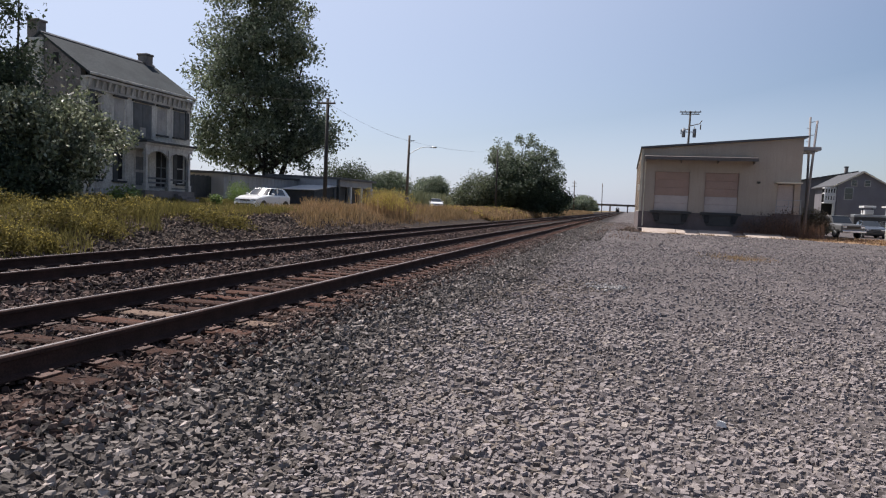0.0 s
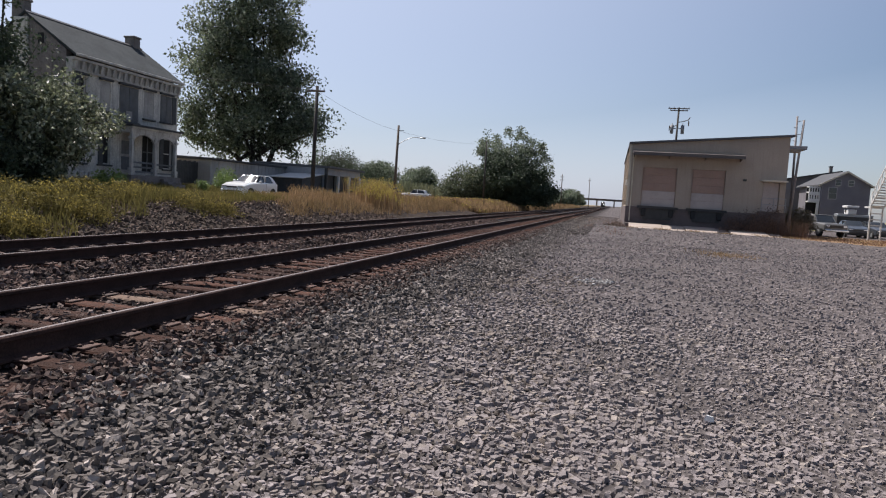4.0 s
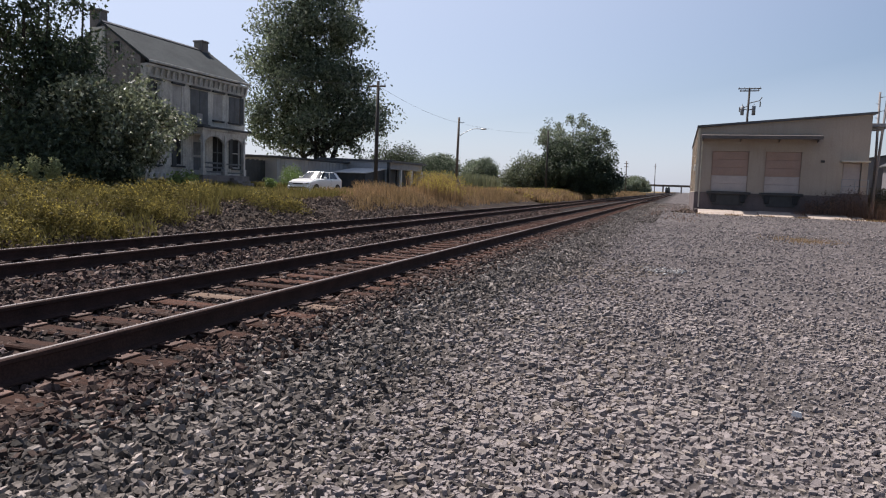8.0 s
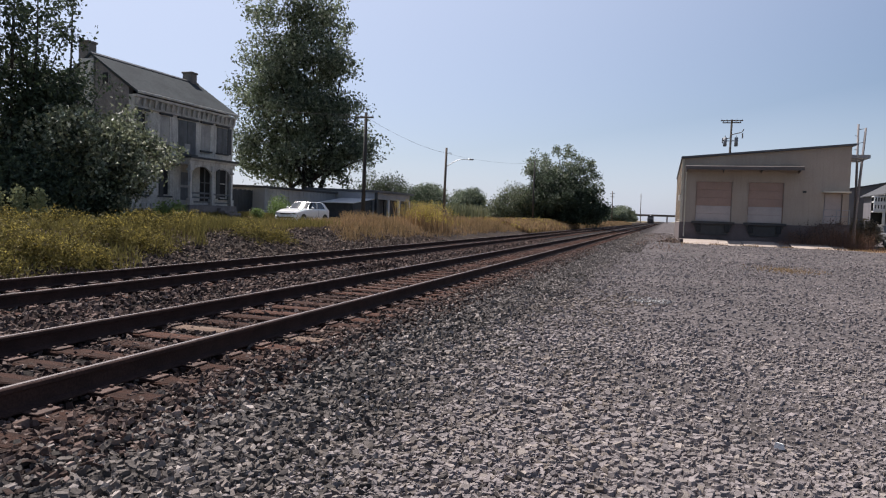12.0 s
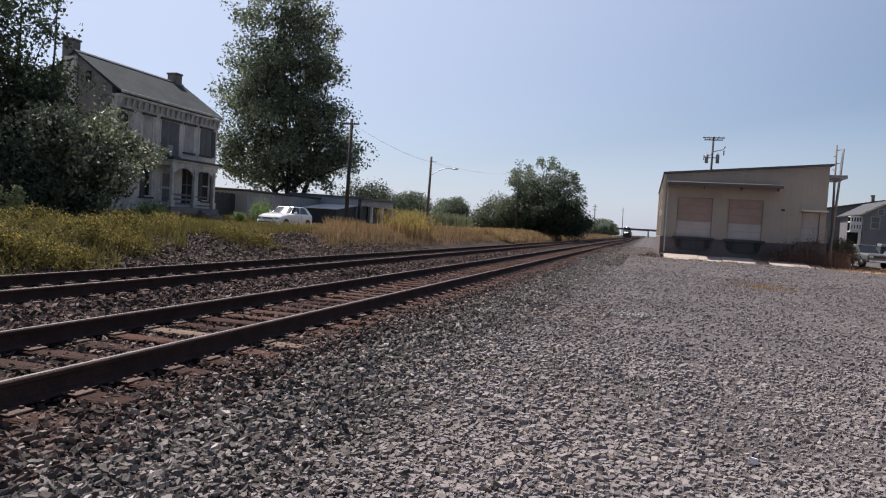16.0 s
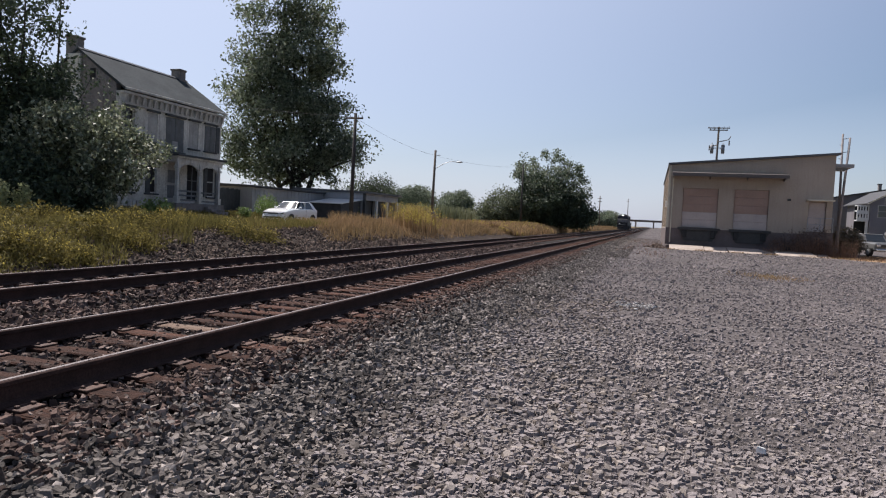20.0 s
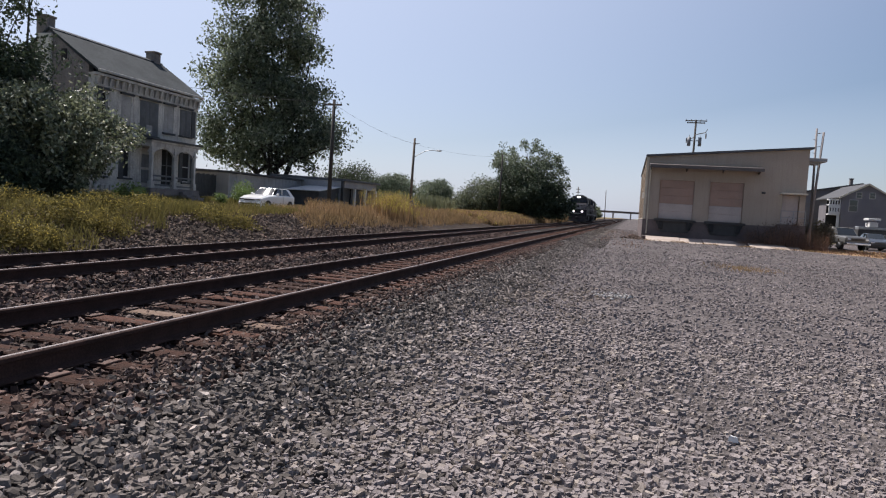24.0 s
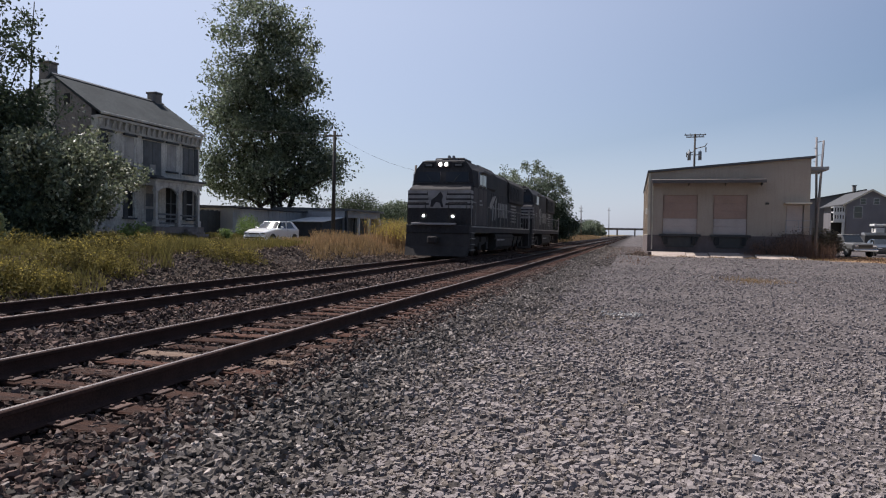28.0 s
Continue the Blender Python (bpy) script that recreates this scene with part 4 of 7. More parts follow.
def house_window(y0, y1, z0, z1, style):
    w = part("window", Shape().box(HX - 0.14, y0, z0, HX - 0.06, y0 + 0.07, z1).box(HX - 0.14, y1 - 0.07, z0, HX - 0.06, y1, z1).box(HX - 0.14, y0 + 0.07, z1 - 0.07, HX - 0.06, y1 - 0.07, z1).box(HX - 0.14, y0 + 0.07, z0, HX - 0.06, y1 - 0.07, z0 + 0.07), WHITE_OLD, oh)
    part("sill", Shape().box(HX - 0.06, y0 - 0.1, z0 - 0.1, HX + 0.12, y1 + 0.1, z0 - 0.002, 0.01), SHUTTER, w)
    part("lintel", Shape().box(HX + 0.002, y0 - 0.12, z1 + 0.04, HX + 0.14, y1 + 0.12, z1 + 0.14, 0.01).box(HX + 0.002, y0 - 0.04, z1 + 0.14, HX + 0.1, y1 + 0.04, z1 + 0.2, 0.01), SHUTTER, w)
    if style == "board":
        part("board", Shape().box(HX - 0.05, y0 + 0.01, z0 + 0.01, HX - 0.015, y1 - 0.01, z1 - 0.01, 0.006), BOARD, w, "pale boarded opening")
    elif style in ("closed", "half"):
        mid = (y0 + y1) / 2
        for a, b in ((y0 + 0.01, mid - 0.01), (mid + 0.01, y1 - 0.01)):
            s = part("shutter", Shape().box(HX - 0.03, a, z0 + 0.02, HX + 0.02, b, z1 - 0.02, 0.006), GREY_SHUTTER, w, "closed faded grey shutter")
            lv = Shape()
            for q in range(16):
                zz = z0 + 0.12 + (z1 - z0 - 0.24) * q / 15
                lv.box(HX + 0.021, a + 0.07, zz - 0.03, HX + 0.034, b - 0.07, zz + 0.02)
            part("louvres", lv, GREY_SHUTTER, s)
        if style == "half":
            part("open_shutter", Shape().box(HX + 0.004, y1 + 0.03, z0 - 0.03, HX + 0.05, y1 + 0.42, z1 + 0.02, 0.006), SHUTTER, w, "dark open shutter")
    elif style == "dark":
        # Solid black panel; the opening's shade is its colour.
        part("pane", Shape().box(HX - 0.11, y0 + 0.07, z0 + 0.07, HX - 0.1, y1 - 0.07, z1 - 0.07), VOID, w, "black panel for a shaded window opening")
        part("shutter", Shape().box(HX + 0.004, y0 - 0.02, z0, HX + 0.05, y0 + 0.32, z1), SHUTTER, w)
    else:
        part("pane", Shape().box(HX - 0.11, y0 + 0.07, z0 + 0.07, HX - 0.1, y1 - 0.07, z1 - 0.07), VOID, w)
        part("meeting_rail", Shape().box(HX - 0.12, y0 + 0.07, (z0 + z1) / 2 - 0.03, HX - 0.07, y1 - 0.07, (z0 + z1) / 2 + 0.03), WHITE_OLD, w)
        for a, b in ((y0 - 0.38, y0 - 0.01), (y1 + 0.01, y1 + 0.38)):
            s = part("shutter", Shape().box(HX + 0.004, a, z0 - 0.03, HX + 0.04, b, z1 + 0.02, 0.006), SHUTTER, w, "dark louvred shutter")
            lv = Shape()
            for q in range(12):
                zz = z0 + 0.06 + (z1 - z0 - 0.12) * q / 11
                lv.box(HX + 0.041, a + 0.05, zz - 0.03, HX + 0.055, b - 0.05, zz + 0.02)
            part("louvres", lv, SHUTTER, s)
    return w


for (y0, y1, z0, z1), stl in zip(up_holes, ("dark", "board", "closed", "board", "half")):
    house_window(y0, y1, z0, z1, stl)
for (y0, y1, z0, z1), stl in zip((low_holes[0], low_holes[1], low_holes[4]), ("dark", "dark", "shutter")):
    house_window(y0, y1, z0, z1, stl)
part("window_panel", Shape().box(HX + 0.036, 33.62, 4.85, HX + 0.05, 34.12, 5.35, 0.004), BOARD, oh, "pale panel low in a window")
hd = part("front_door", Shape().box(HX - 0.2, 33.36, 1.76, HX - 0.12, 34.44, 4.04), BOARD, oh, "weathered pale panelled door")
for z in (2.0, 2.9):
    part("panel", Shape().box(HX - 0.12, 33.5, z, HX - 0.1, 34.3, z + 0.75, 0.008), GREY_SHUTTER, hd)
# Black panel fills the arch, painting its shade.
part("arched_window", Shape().box(HX - 0.2, 35.12, 1.92, HX - 0.15, 36.28, 4.08), VOID, oh, "black panel for a shaded arched opening")
part("arch_bar", Shape().box(HX - 0.14, 35.66, 1.92, HX - 0.1, 35.74, 4.08).box(HX - 0.14, 35.12, 3.1, HX - 0.1, 35.66, 3.16).box(HX - 0.14, 35.74, 3.1, HX - 0.1, 36.28, 3.16), GREY_SHUTTER, oh)
# porch over the middle bays
PD = 1.35
part("porch_roof", Shape().box(HX + 0.002, 32.55, 4.30, HX + PD, 36.95, 4.42, 0.01).box(HX + 0.1, 32.62, 4.08, HX + PD - 0.1, 36.88, 4.30), WHITE_OLD, oh, "flat wooden porch roof")
part("porch_slab", Shape().box(HX + 0.002, 32.45, 4.42, HX + PD + 0.12, 37.05, 4.53, 0.015), SHUTTER, oh, "dark weathered top of the porch roof")
part("porch_floor", Shape().box(HX + 0.062, 32.5, HB - 0.3, HX + PD, 37.0, 1.72, 0.01), BRICK_OLD, oh)
for y in (32.75, 34.72, 36.6):
    c = part("porch_column", Shape().box(HX + PD - 0.28, y - 0.09, 1.72, HX + PD - 0.1, y + 0.09, 4.08, 0.012), WHITE_OLD, oh, "square white porch post")
    part("capital", Shape().box(HX + PD - 0.34, y - 0.15, 3.72, HX + PD - 0.04, y + 0.15, 3.84, 0.01), WHITE_OLD, c)
    part("plinth", Shape().box(HX + PD - 0.33, y - 0.14, 1.722, HX + PD - 0.05, y + 0.14, 2.1, 0.01), WHITE_OLD, c)
for a, b in ((32.84, 34.63), (34.81, 36.51)):
    m, w = (a + b) / 2, (b - a) / 2
    arch = [(m - w * math.cos(math.pi * k / 12), 3.45 + 0.55 * math.sin(math.pi * k / 12)) for k in range(13)]
    sp = Shape().prism(arch + [(b, 4.08), (a, 4.08)], 0, HX + PD - 0.24, HX + PD - 0.14)
    part("arched_spandrel", sp, WHITE_OLD, oh)
for z in (1.86, 2.12, 2.38):
    part("porch_rail", Shape().box(HX + PD - 0.22, 32.9, z, HX + PD - 0.15, 34.57, z + 0.1, 0.01), GREY_SHUTTER, oh)
    if z != 2.12:
        part("porch_rail", Shape().box(HX + PD - 0.22, 34.87, z - 0.03, HX + PD - 0.15, 36.45, z + 0.06, 0.01), GREY_SHUTTER, oh)
# rubble course under the front, pale and dark blocks
r4 = random.Random(11)
ry = HY0 + 0.05
while ry < HY1 - 0.6:
    w_ = r4.uniform(0.3, 0.62)
    for z in (1.02, 1.4):
        part("foundation_stone", Shape().box(HX + 0.061, ry + 0.02, z + 0.02, HX + 0.1 + r4.uniform(0, 0.05), ry + w_ - 0.02, z + 0.35, 0.03), (BOARD, BRICK_OLD, STUCCO)[r4.randrange(3)], oh)
    ry += w_
for k in range(3):
    part("porch_step", Shape().box(HX + PD + 0.004 + 0.28 * k, 35.0, HB - 0.3, HX + PD + 0.28 + 0.28 * k, 36.3, 1.58 - 0.14 * k, 0.01), BRICK_OLD, oh)

# ---- neighbouring house beside the thicket, its deep shade painted as dark walls ----
nh = thing("neighbour_house", (-30, 15, 1.2), "low house with a turned-post front porch, tree shade painted dark", "house")
# Near-black walls and porch floor: the trees' shade is put into the colour.
part("front_wall", Shape().box(-29.7, 9.0, 0.9, -29.5, 22.6, 4.9), SHUTTER, nh, "board front wall painted near-black for shade")
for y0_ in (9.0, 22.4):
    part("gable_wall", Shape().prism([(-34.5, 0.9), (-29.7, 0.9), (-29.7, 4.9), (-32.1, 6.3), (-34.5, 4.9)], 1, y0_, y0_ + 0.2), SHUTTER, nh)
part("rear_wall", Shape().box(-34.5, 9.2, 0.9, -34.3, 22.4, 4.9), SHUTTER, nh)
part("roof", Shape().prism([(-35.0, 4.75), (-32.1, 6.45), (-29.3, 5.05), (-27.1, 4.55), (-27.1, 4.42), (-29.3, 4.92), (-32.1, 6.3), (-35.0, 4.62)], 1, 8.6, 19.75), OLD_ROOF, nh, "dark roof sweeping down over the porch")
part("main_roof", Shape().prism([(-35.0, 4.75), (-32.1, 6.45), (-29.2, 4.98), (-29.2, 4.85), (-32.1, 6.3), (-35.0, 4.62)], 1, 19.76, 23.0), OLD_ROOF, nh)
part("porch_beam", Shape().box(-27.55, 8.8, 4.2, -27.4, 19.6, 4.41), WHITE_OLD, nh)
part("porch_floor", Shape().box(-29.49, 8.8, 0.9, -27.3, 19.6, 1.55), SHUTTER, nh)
for y in (9.2, 12.6, 16.0, 19.35):
    c = part("porch_post", Shape().tube((-27.48, y, 2.75), (-27.48, y, 3.35), 0.085, 0.07, 10).tube((-27.48, y, 2.45), (-27.48, y, 2.7), 0.1, 0.08, 10), WHITE_OLD, nh, "turned white porch post")
    part("post_base", Shape().box(-27.57, y - 0.09, 1.552, -27.39, y + 0.09, 2.45, 0.02), WHITE_OLD, c)
    part("post_head", Shape().box(-27.56, y - 0.08, 3.35, -27.4, y + 0.08, 4.198, 0.02), WHITE_OLD, c)
for a, b in ((9.3, 12.5), (12.7, 15.9), (16.1, 19.24)):
    part("porch_rail", Shape().box(-27.53, a, 2.35, -27.43, b, 2.43), WHITE_OLD, nh)
    for k in range(12):
        y = a + (b - a) * (k + 0.5) / 12
        part("baluster", Shape().tube((-27.48, y, 1.6), (-27.48, y, 2.35), 0.03, 0.03, 6), WHITE_OLD, nh)
dw = part("window", Shape().box(-29.49, 16.6, 2.2, -29.45, 17.7, 3.9, 0.01), WHITE_OLD, nh)
part("pane", Shape().box(-29.448, 16.7, 2.3, -29.44, 17.6, 3.02).box(-29.448, 16.7, 3.08, -29.44, 17.6, 3.8), VOID, dw)

# ---- board fence, sheds, garage row beyond the road ----
fn = thing("board_fence", (-29, 41, 1.15), "dark board fence between house and shed", "fence")
for k in range(26):
    y = 38.6 + 0.185 * k
    part("board", Shape().box(-29.05 - 0.0 * k, y - 0.085, 1.0, -29.02, y + 0.085, 2.95 + 0.04 * math.sin(k * 2.1)), SHUTTER, fn)
part("rail", Shape().box(-29.12, 38.5, 1.6, -29.06, 43.3, 1.7).box(-29.12, 38.5, 2.5, -29.06, 43.3, 2.6), SHUTTER, fn)

sh = thing("long_shed", (-30.5, 50, 1.15), "long low grey shed with a flat roof", "shed")
part("wall", Shape().box(-28.2, 43.2, 0.9, -28.0, 57.0, 3.14), SHED_WALL, sh)
part("end_wall", Shape().box(-33.5, 43.0, 0.9, -28.0, 43.196, 3.16), SHED_WALL, sh)
part("rear_wall", Shape().box(-33.5, 43.2, 0.9, -33.3, 57.0, 3.1), SHED_WALL, sh)
part("roof", Shape().prism([(-33.8, 3.17), (-27.75, 3.17), (-27.75, 3.30), (-33.8, 3.42)], 1, 42.8, 57.2), GREY_ROOF, sh)
for k in range(24):
    part("batten", Shape().box(-27.998, 43.4 + 0.57 * k, 1.0, -27.975, 43.45 + 0.57 * k, 3.12), SHED_WALL, sh)

lt = thing("lean_to_shed", (-25.2, 52, 0.9), "low lean-to with a pale metal roof against the garage", "shed")
part("roof", Shape().prism([(50.0, 2.30), (54.12, 2.76), (54.12, 2.82), (50.0, 2.36)], 0, -27.4, -24.2), WHITE_PAINT, lt, "pale sheet-metal roof")
part("front_wall", Shape().box(-27.2, 50.25, 0.7, -24.4, 50.37, 2.32), SHUTTER, lt)
part("side_wall", Shape().prism([(50.38, 0.7), (54.1, 0.7), (54.1, 2.74), (50.38, 2.33)], 0, -24.52, -24.4), SHUTTER, lt)

ga = thing("garage_row", (-27, 58, 1.1), "low grey garage row with three open bays", "garage")
GY = [54.3, 56.85, 59.4, 62.0]
part("roof", Shape().prism([(-31.0, 3.5), (-23.7, 3.36), (-23.7, 3.54), (-31.0, 3.68)], 1, 54.0, 62.4), ROOF_DARK, ga, "dark flat roof edge")
part("fascia", Shape().box(-24.15, 54.302, 2.78, -24.0, 61.998, 3.36), SHED_WALL, ga)
part("end_wall", Shape().prism([(-30.8, 0.9), (-24.2, 0.9), (-24.2, 3.36), (-30.8, 3.49)], 1, 54.15, 54.3), SHED_WALL, ga)
part("rear_wall", Shape().box(-31, 54.3, 0.9, -30.8, 62.0, 3.48), SHED_WALL, ga)
part("far_wall", Shape().box(-30.8, 62.0, 0.9, -24.2, 62.15, 3.37), SHED_WALL, ga)
part("corner_post", Shape().box(-24.2, 54.1, 0.9, -23.97, 54.32, 3.35), DARK, ga)
for y in GY[1:]:
    part("post", Shape().box(-24.15, y - 0.14, 0.9, -23.98, y + 0.14, 2.78), WHITE_PAINT, ga, "white post between bays")
for a, b in zip(GY, GY[1:]):
    d = part("garage_door", Shape().box(-24.6, a + 0.15, 0.95, -24.5, b - 0.15, 2.78), DARK, ga, "dark garage door")
    part("door_rails", Shape().box(-24.49, a + 0.2, 1.5, -24.48, b - 0.2, 1.54).box(-24.49, a + 0.2, 2.1, -24.48, b - 0.2, 2.14), SHUTTER, d)


# ---- houses to the right, beyond the lot ----
def gable_house(name, x0, x1, y0, y1, zb, ze, zr, wall_m, roof_m, label, windows=(), chim=None):
    h = thing(name, ((x0 + x1) / 2, y0, zb), label, "house", "houses beyond the lot")
    mid = (x0 + x1) / 2
    for y in ((y0, y0 + 0.2), (y1 - 0.2, y1)):
        part("gable_wall", Shape().prism([(x0, zb - 0.3), (x1, zb - 0.3), (x1, ze), (mid, zr - 0.14), (x0, ze)], 1, *y), wall_m, h)
    for x in ((x0, x0 + 0.2), (x1 - 0.2, x1)):
        part("side_wall", Shape().box(x[0], y0 + 0.2, zb - 0.3, x[1], y1 - 0.2, ze), wall_m, h)
    sl = (zr - ze) / (mid - x0)
    part("roof", Shape().prism([(x0 - 0.4, ze - 0.4 * sl), (mid, zr), (x1 + 0.4, ze - 0.4 * sl), (x1 + 0.4, ze - 0.4 * sl - 0.13), (mid, zr - 0.13), (x0 - 0.4, ze - 0.4 * sl - 0.13)][::-1], 1, y0 - 0.3, y1 + 0.3), roof_m, h)
    part("verge_board", Shape().prism([(x0 - 0.42, ze - 0.42 * sl - 0.2), (mid, zr - 0.22), (x1 + 0.42, ze - 0.42 * sl - 0.2), (x1 + 0.42, ze - 0.42 * sl - 0.02), (mid, zr - 0.02), (x0 - 0.42, ze - 0.42 * sl - 0.02)], 1, y0 - 0.34, y0 - 0.302), TRIM, h)
    for a, b, c, d in windows:
        w = part("window", Shape().box(a - 0.08, y0 - 0.05, c - 0.08, b + 0.08, y0 - 0.003, d + 0.08), WHITE_OLD, h)
        part("pane", Shape().box(a, y0 - 0.062, c, b, y0 - 0.052, (c + d) / 2 - 0.02).box(a, y0 - 0.062, (c + d) / 2 + 0.02, b, y0 - 0.052, d), PANE, w)
    if chim:
        c = part("chimney", Shape().box(chim[0] - 0.2, chim[1] - 0.2, ze, chim[0] + 0.2, chim[1] + 0.2, chim[2], 0.02), BRICK_OLD, h)
        part("cap", Shape().box(chim[0] - 0.25, chim[1] - 0.25, chim[2], chim[0] + 0.25, chim[1] + 0.25, chim[2] + 0.1, 0.01), BRICK_OLD, c)
    return h


g1 = gable_house("gable_house", 24.0, 29.2, 90, 100, 0.45, 5.95, 7.45, GREY_SIDING, GREY_ROOF, "slate-grey gabled house with a pale roof",
                 ((24.8, 25.6, 4.1, 5.4), (25.45, 25.95, 5.72, 6.32), (26.85, 27.35, 5.72, 6.32)))
cl = Shape()
for k in range(1, 38):
    cl.box(24.0, 89.985, 0.45 + 0.145 * k, 29.2, 90.0, 0.458 + 0.145 * k)
part("clapboard_edges", cl, GREY_SIDING, g1)
pr = part("side_porch", Shape().box(22.7, 90.3, 4.68, 23.96, 91.4, 4.82, 0.01), WHITE_PAINT, g1, "white two-level side porch")
part("porch_roof", Shape().box(22.7, 90.3, 5.32, 23.96, 91.4, 5.44, 0.01), WHITE_PAINT, pr)
part("porch_floor", Shape().box(22.7, 90.3, 3.55, 23.96, 91.4, 3.7, 0.01), WHITE_PAINT, pr)
for k in range(5):
    x = 22.78 + 0.28 * k
    part("porch_post", Shape().box(x - 0.05, 90.28, 4.82, x + 0.05, 90.42, 5.32), WHITE_PAINT, pr)
    part("porch_post", Shape().box(x - 0.07, 90.28, 3.7, x + 0.07, 90.42, 4.68), WHITE_PAINT, pr)
part("porch_rail", Shape().box(22.7, 90.3, 3.702, 23.94, 90.38, 3.98).box(22.7, 90.3, 4.42, 23.94, 90.38, 4.678), WHITE_PAINT, pr)
# Black back sheet: the porch's inner shade as colour.
part("porch_back", Shape().box(22.7, 91.25, 0.4, 23.96, 91.4, 5.3), VOID, pr, "black sheet painting the porch's shaded depth")
part("porch_leg", Shape().box(23.66, 90.3, 0.3, 23.92, 90.5, 3.55), WHITE_PAINT, pr)
g2 = thing("low_house", (24, 101.6, 0.45), "grey house with one long low-pitched roof", "house", "houses beyond the lot")
for y0_ in (101.6, 108.4):
    part("end_wall", Shape().prism([(18.3, 0.2), (29.0, 0.2), (29.0, 7.97), (18.3, 5.83)], 1, y0_, y0_ + 0.2), GREY_SIDING, g2)
for x0, zt in ((18.3, 5.8), (28.8, 7.9)):
    part("side_wall", Shape().box(x0, 101.8, 0.2, x0 + 0.2, 108.4, zt), GREY_SIDING, g2)
part("roof", Shape().prism([(17.9, 5.76), (29.3, 8.04), (29.3, 8.18), (17.9, 5.9)], 1, 101.2, 109.0), GREY_ROOF, g2)
part("fascia", Shape().prism([(17.9, 5.74), (29.3, 8.02), (29.3, 8.2), (17.9, 5.92)], 1, 101.14, 101.197), DARK, g2, "dark roof edge board")
cm = part("chimney", Shape().box(28.42, 103.8, 7.9, 28.8, 104.2, 8.8, 0.02), BRICK_OLD, g2, "dark brick chimney")
part("cap", Shape().box(28.36, 103.74, 8.8, 28.86, 104.26, 8.92, 0.01), DARK, cm)
w_ = part("window", Shape().box(24.5, 101.54, 4.6, 25.3, 101.598, 5.9), WHITE_OLD, g2)
part("pane", Shape().box(24.58, 101.52, 4.68, 25.22, 101.538, 5.22).box(24.58, 101.52, 5.28, 25.22, 101.538, 5.82), VOID, w_)

ws = gable_house("white_house", 19.05, 27.5, 46.0, 56.0, 0.2, 7.6, 10.0, WHITE_PAINT, GREY_ROOF, "tall white-sided house with outside stairs", ((21.0, 21.9, 5.0, 6.4), (21.0, 21.9, 1.8, 3.2)))
sd = Shape()
for k in range(1, 50):
    sd.box(19.035, 46.0, 0.2 + 0.145 * k, 19.05, 56.0, 0.207 + 0.145 * k)
part("siding_edges", sd, WHITE_PAINT, ws)
stp = part("outside_stairs", Shape().prism([(52.0, 7.5), (52.25, 7.5), (57.25, 2.75), (57.0, 2.75)], 0, 18.0, 18.06).prism([(52.0, 7.5), (52.25, 7.5), (57.25, 2.75), (57.0, 2.75)], 0, 18.94, 19.0), WHITE_PAINT, ws, "white wooden outside stairs")
for k in range(25):
    f_ = (k + 0.5) / 25
    part("tread", Shape().box(18.06, 52.0 + 5.0 * f_, 7.42 - 4.75 * f_, 18.94, 52.3 + 5.0 * f_, 7.5 - 4.75 * f_), WHITE_PAINT, stp)
part("stair_rail", Shape().prism([(52.0, 8.4), (52.1, 8.4), (57.1, 3.7), (57.0, 3.7)], 0, 18.0, 18.06), WHITE_PAINT, stp)
for k in range(11):
    f_ = k / 10
    part("baluster", Shape().box(18.0, 52.02 + 4.9 * f_, 7.4 - 4.65 * f_, 18.06, 52.1 + 4.9 * f_, 8.4 - 4.68 * f_), WHITE_PAINT, stp)
part("landing", Shape().box(18.0, 50.6, 7.35, 19.04, 52.0, 7.5), WHITE_PAINT, stp)
part("lower_landing", Shape().box(18.1, 57.25, 2.65, 19.0, 58.6, 2.78), WHITE_PAINT, stp)
for z in (1.3, 1.75, 2.2, 3.1, 3.45, 3.8):
    part("landing_rail", Shape().box(18.1, 57.26, z, 19.0, 57.32, z + 0.08), WHITE_PAINT, stp)
for x, y, zt in ((18.0, 50.6, 7.35), (18.1, 57.32, 3.85), (18.9, 57.32, 2.65)):
    part("stair_post", Shape().box(x, y, 0.0, x + 0.08, y + 0.1, zt), WHITE_PAINT, stp)


ws.location.x += 0.6


# ---- vehicles ----
def wheel(parent, x, y, r, w, sx):
    n = 18
    rings = [[(x + dx, y + rr * math.cos(t), r + rr * math.sin(t)) for t in np.linspace(0, 2 * math.pi, n + 1)[:-1]] for dx, rr in ((-w / 2, r * 0.9), (-w / 2 + 0.03, r), (w / 2 - 0.03, r), (w / 2, r * 0.9))]
    wh_ = part("wheel", Shape().loft(rings), RUBBER, parent, smooth=False)
    ox = x + sx * (w / 2 + 0.004)
    part("rim", Shape().tube((ox - sx * 0.03, y, r), (ox + sx * 0.006, y, r), r * 0.62, r * 0.58, 16), GREY_METAL, wh_)


def body_rings(stations):
    """Rounded sections: y, half width, bottom, shoulder height, top half width, top height."""
    out = []
    for y, w, zb, zs, wt, zt in stations:
        h = [(-w * 0.94, zb), (-w, zb + 0.12), (-w, zs - 0.12), (-w * 0.98, zs), (-wt, zt - 0.02), (-wt * 0.8, zt), (wt * 0.8, zt), (wt, zt - 0.02), (w * 0.98, zs), (w, zs - 0.12), (w, zb + 0.12), (w * 0.94, zb)]
        out.append([(x, y, z) for x, z in h])
    return out


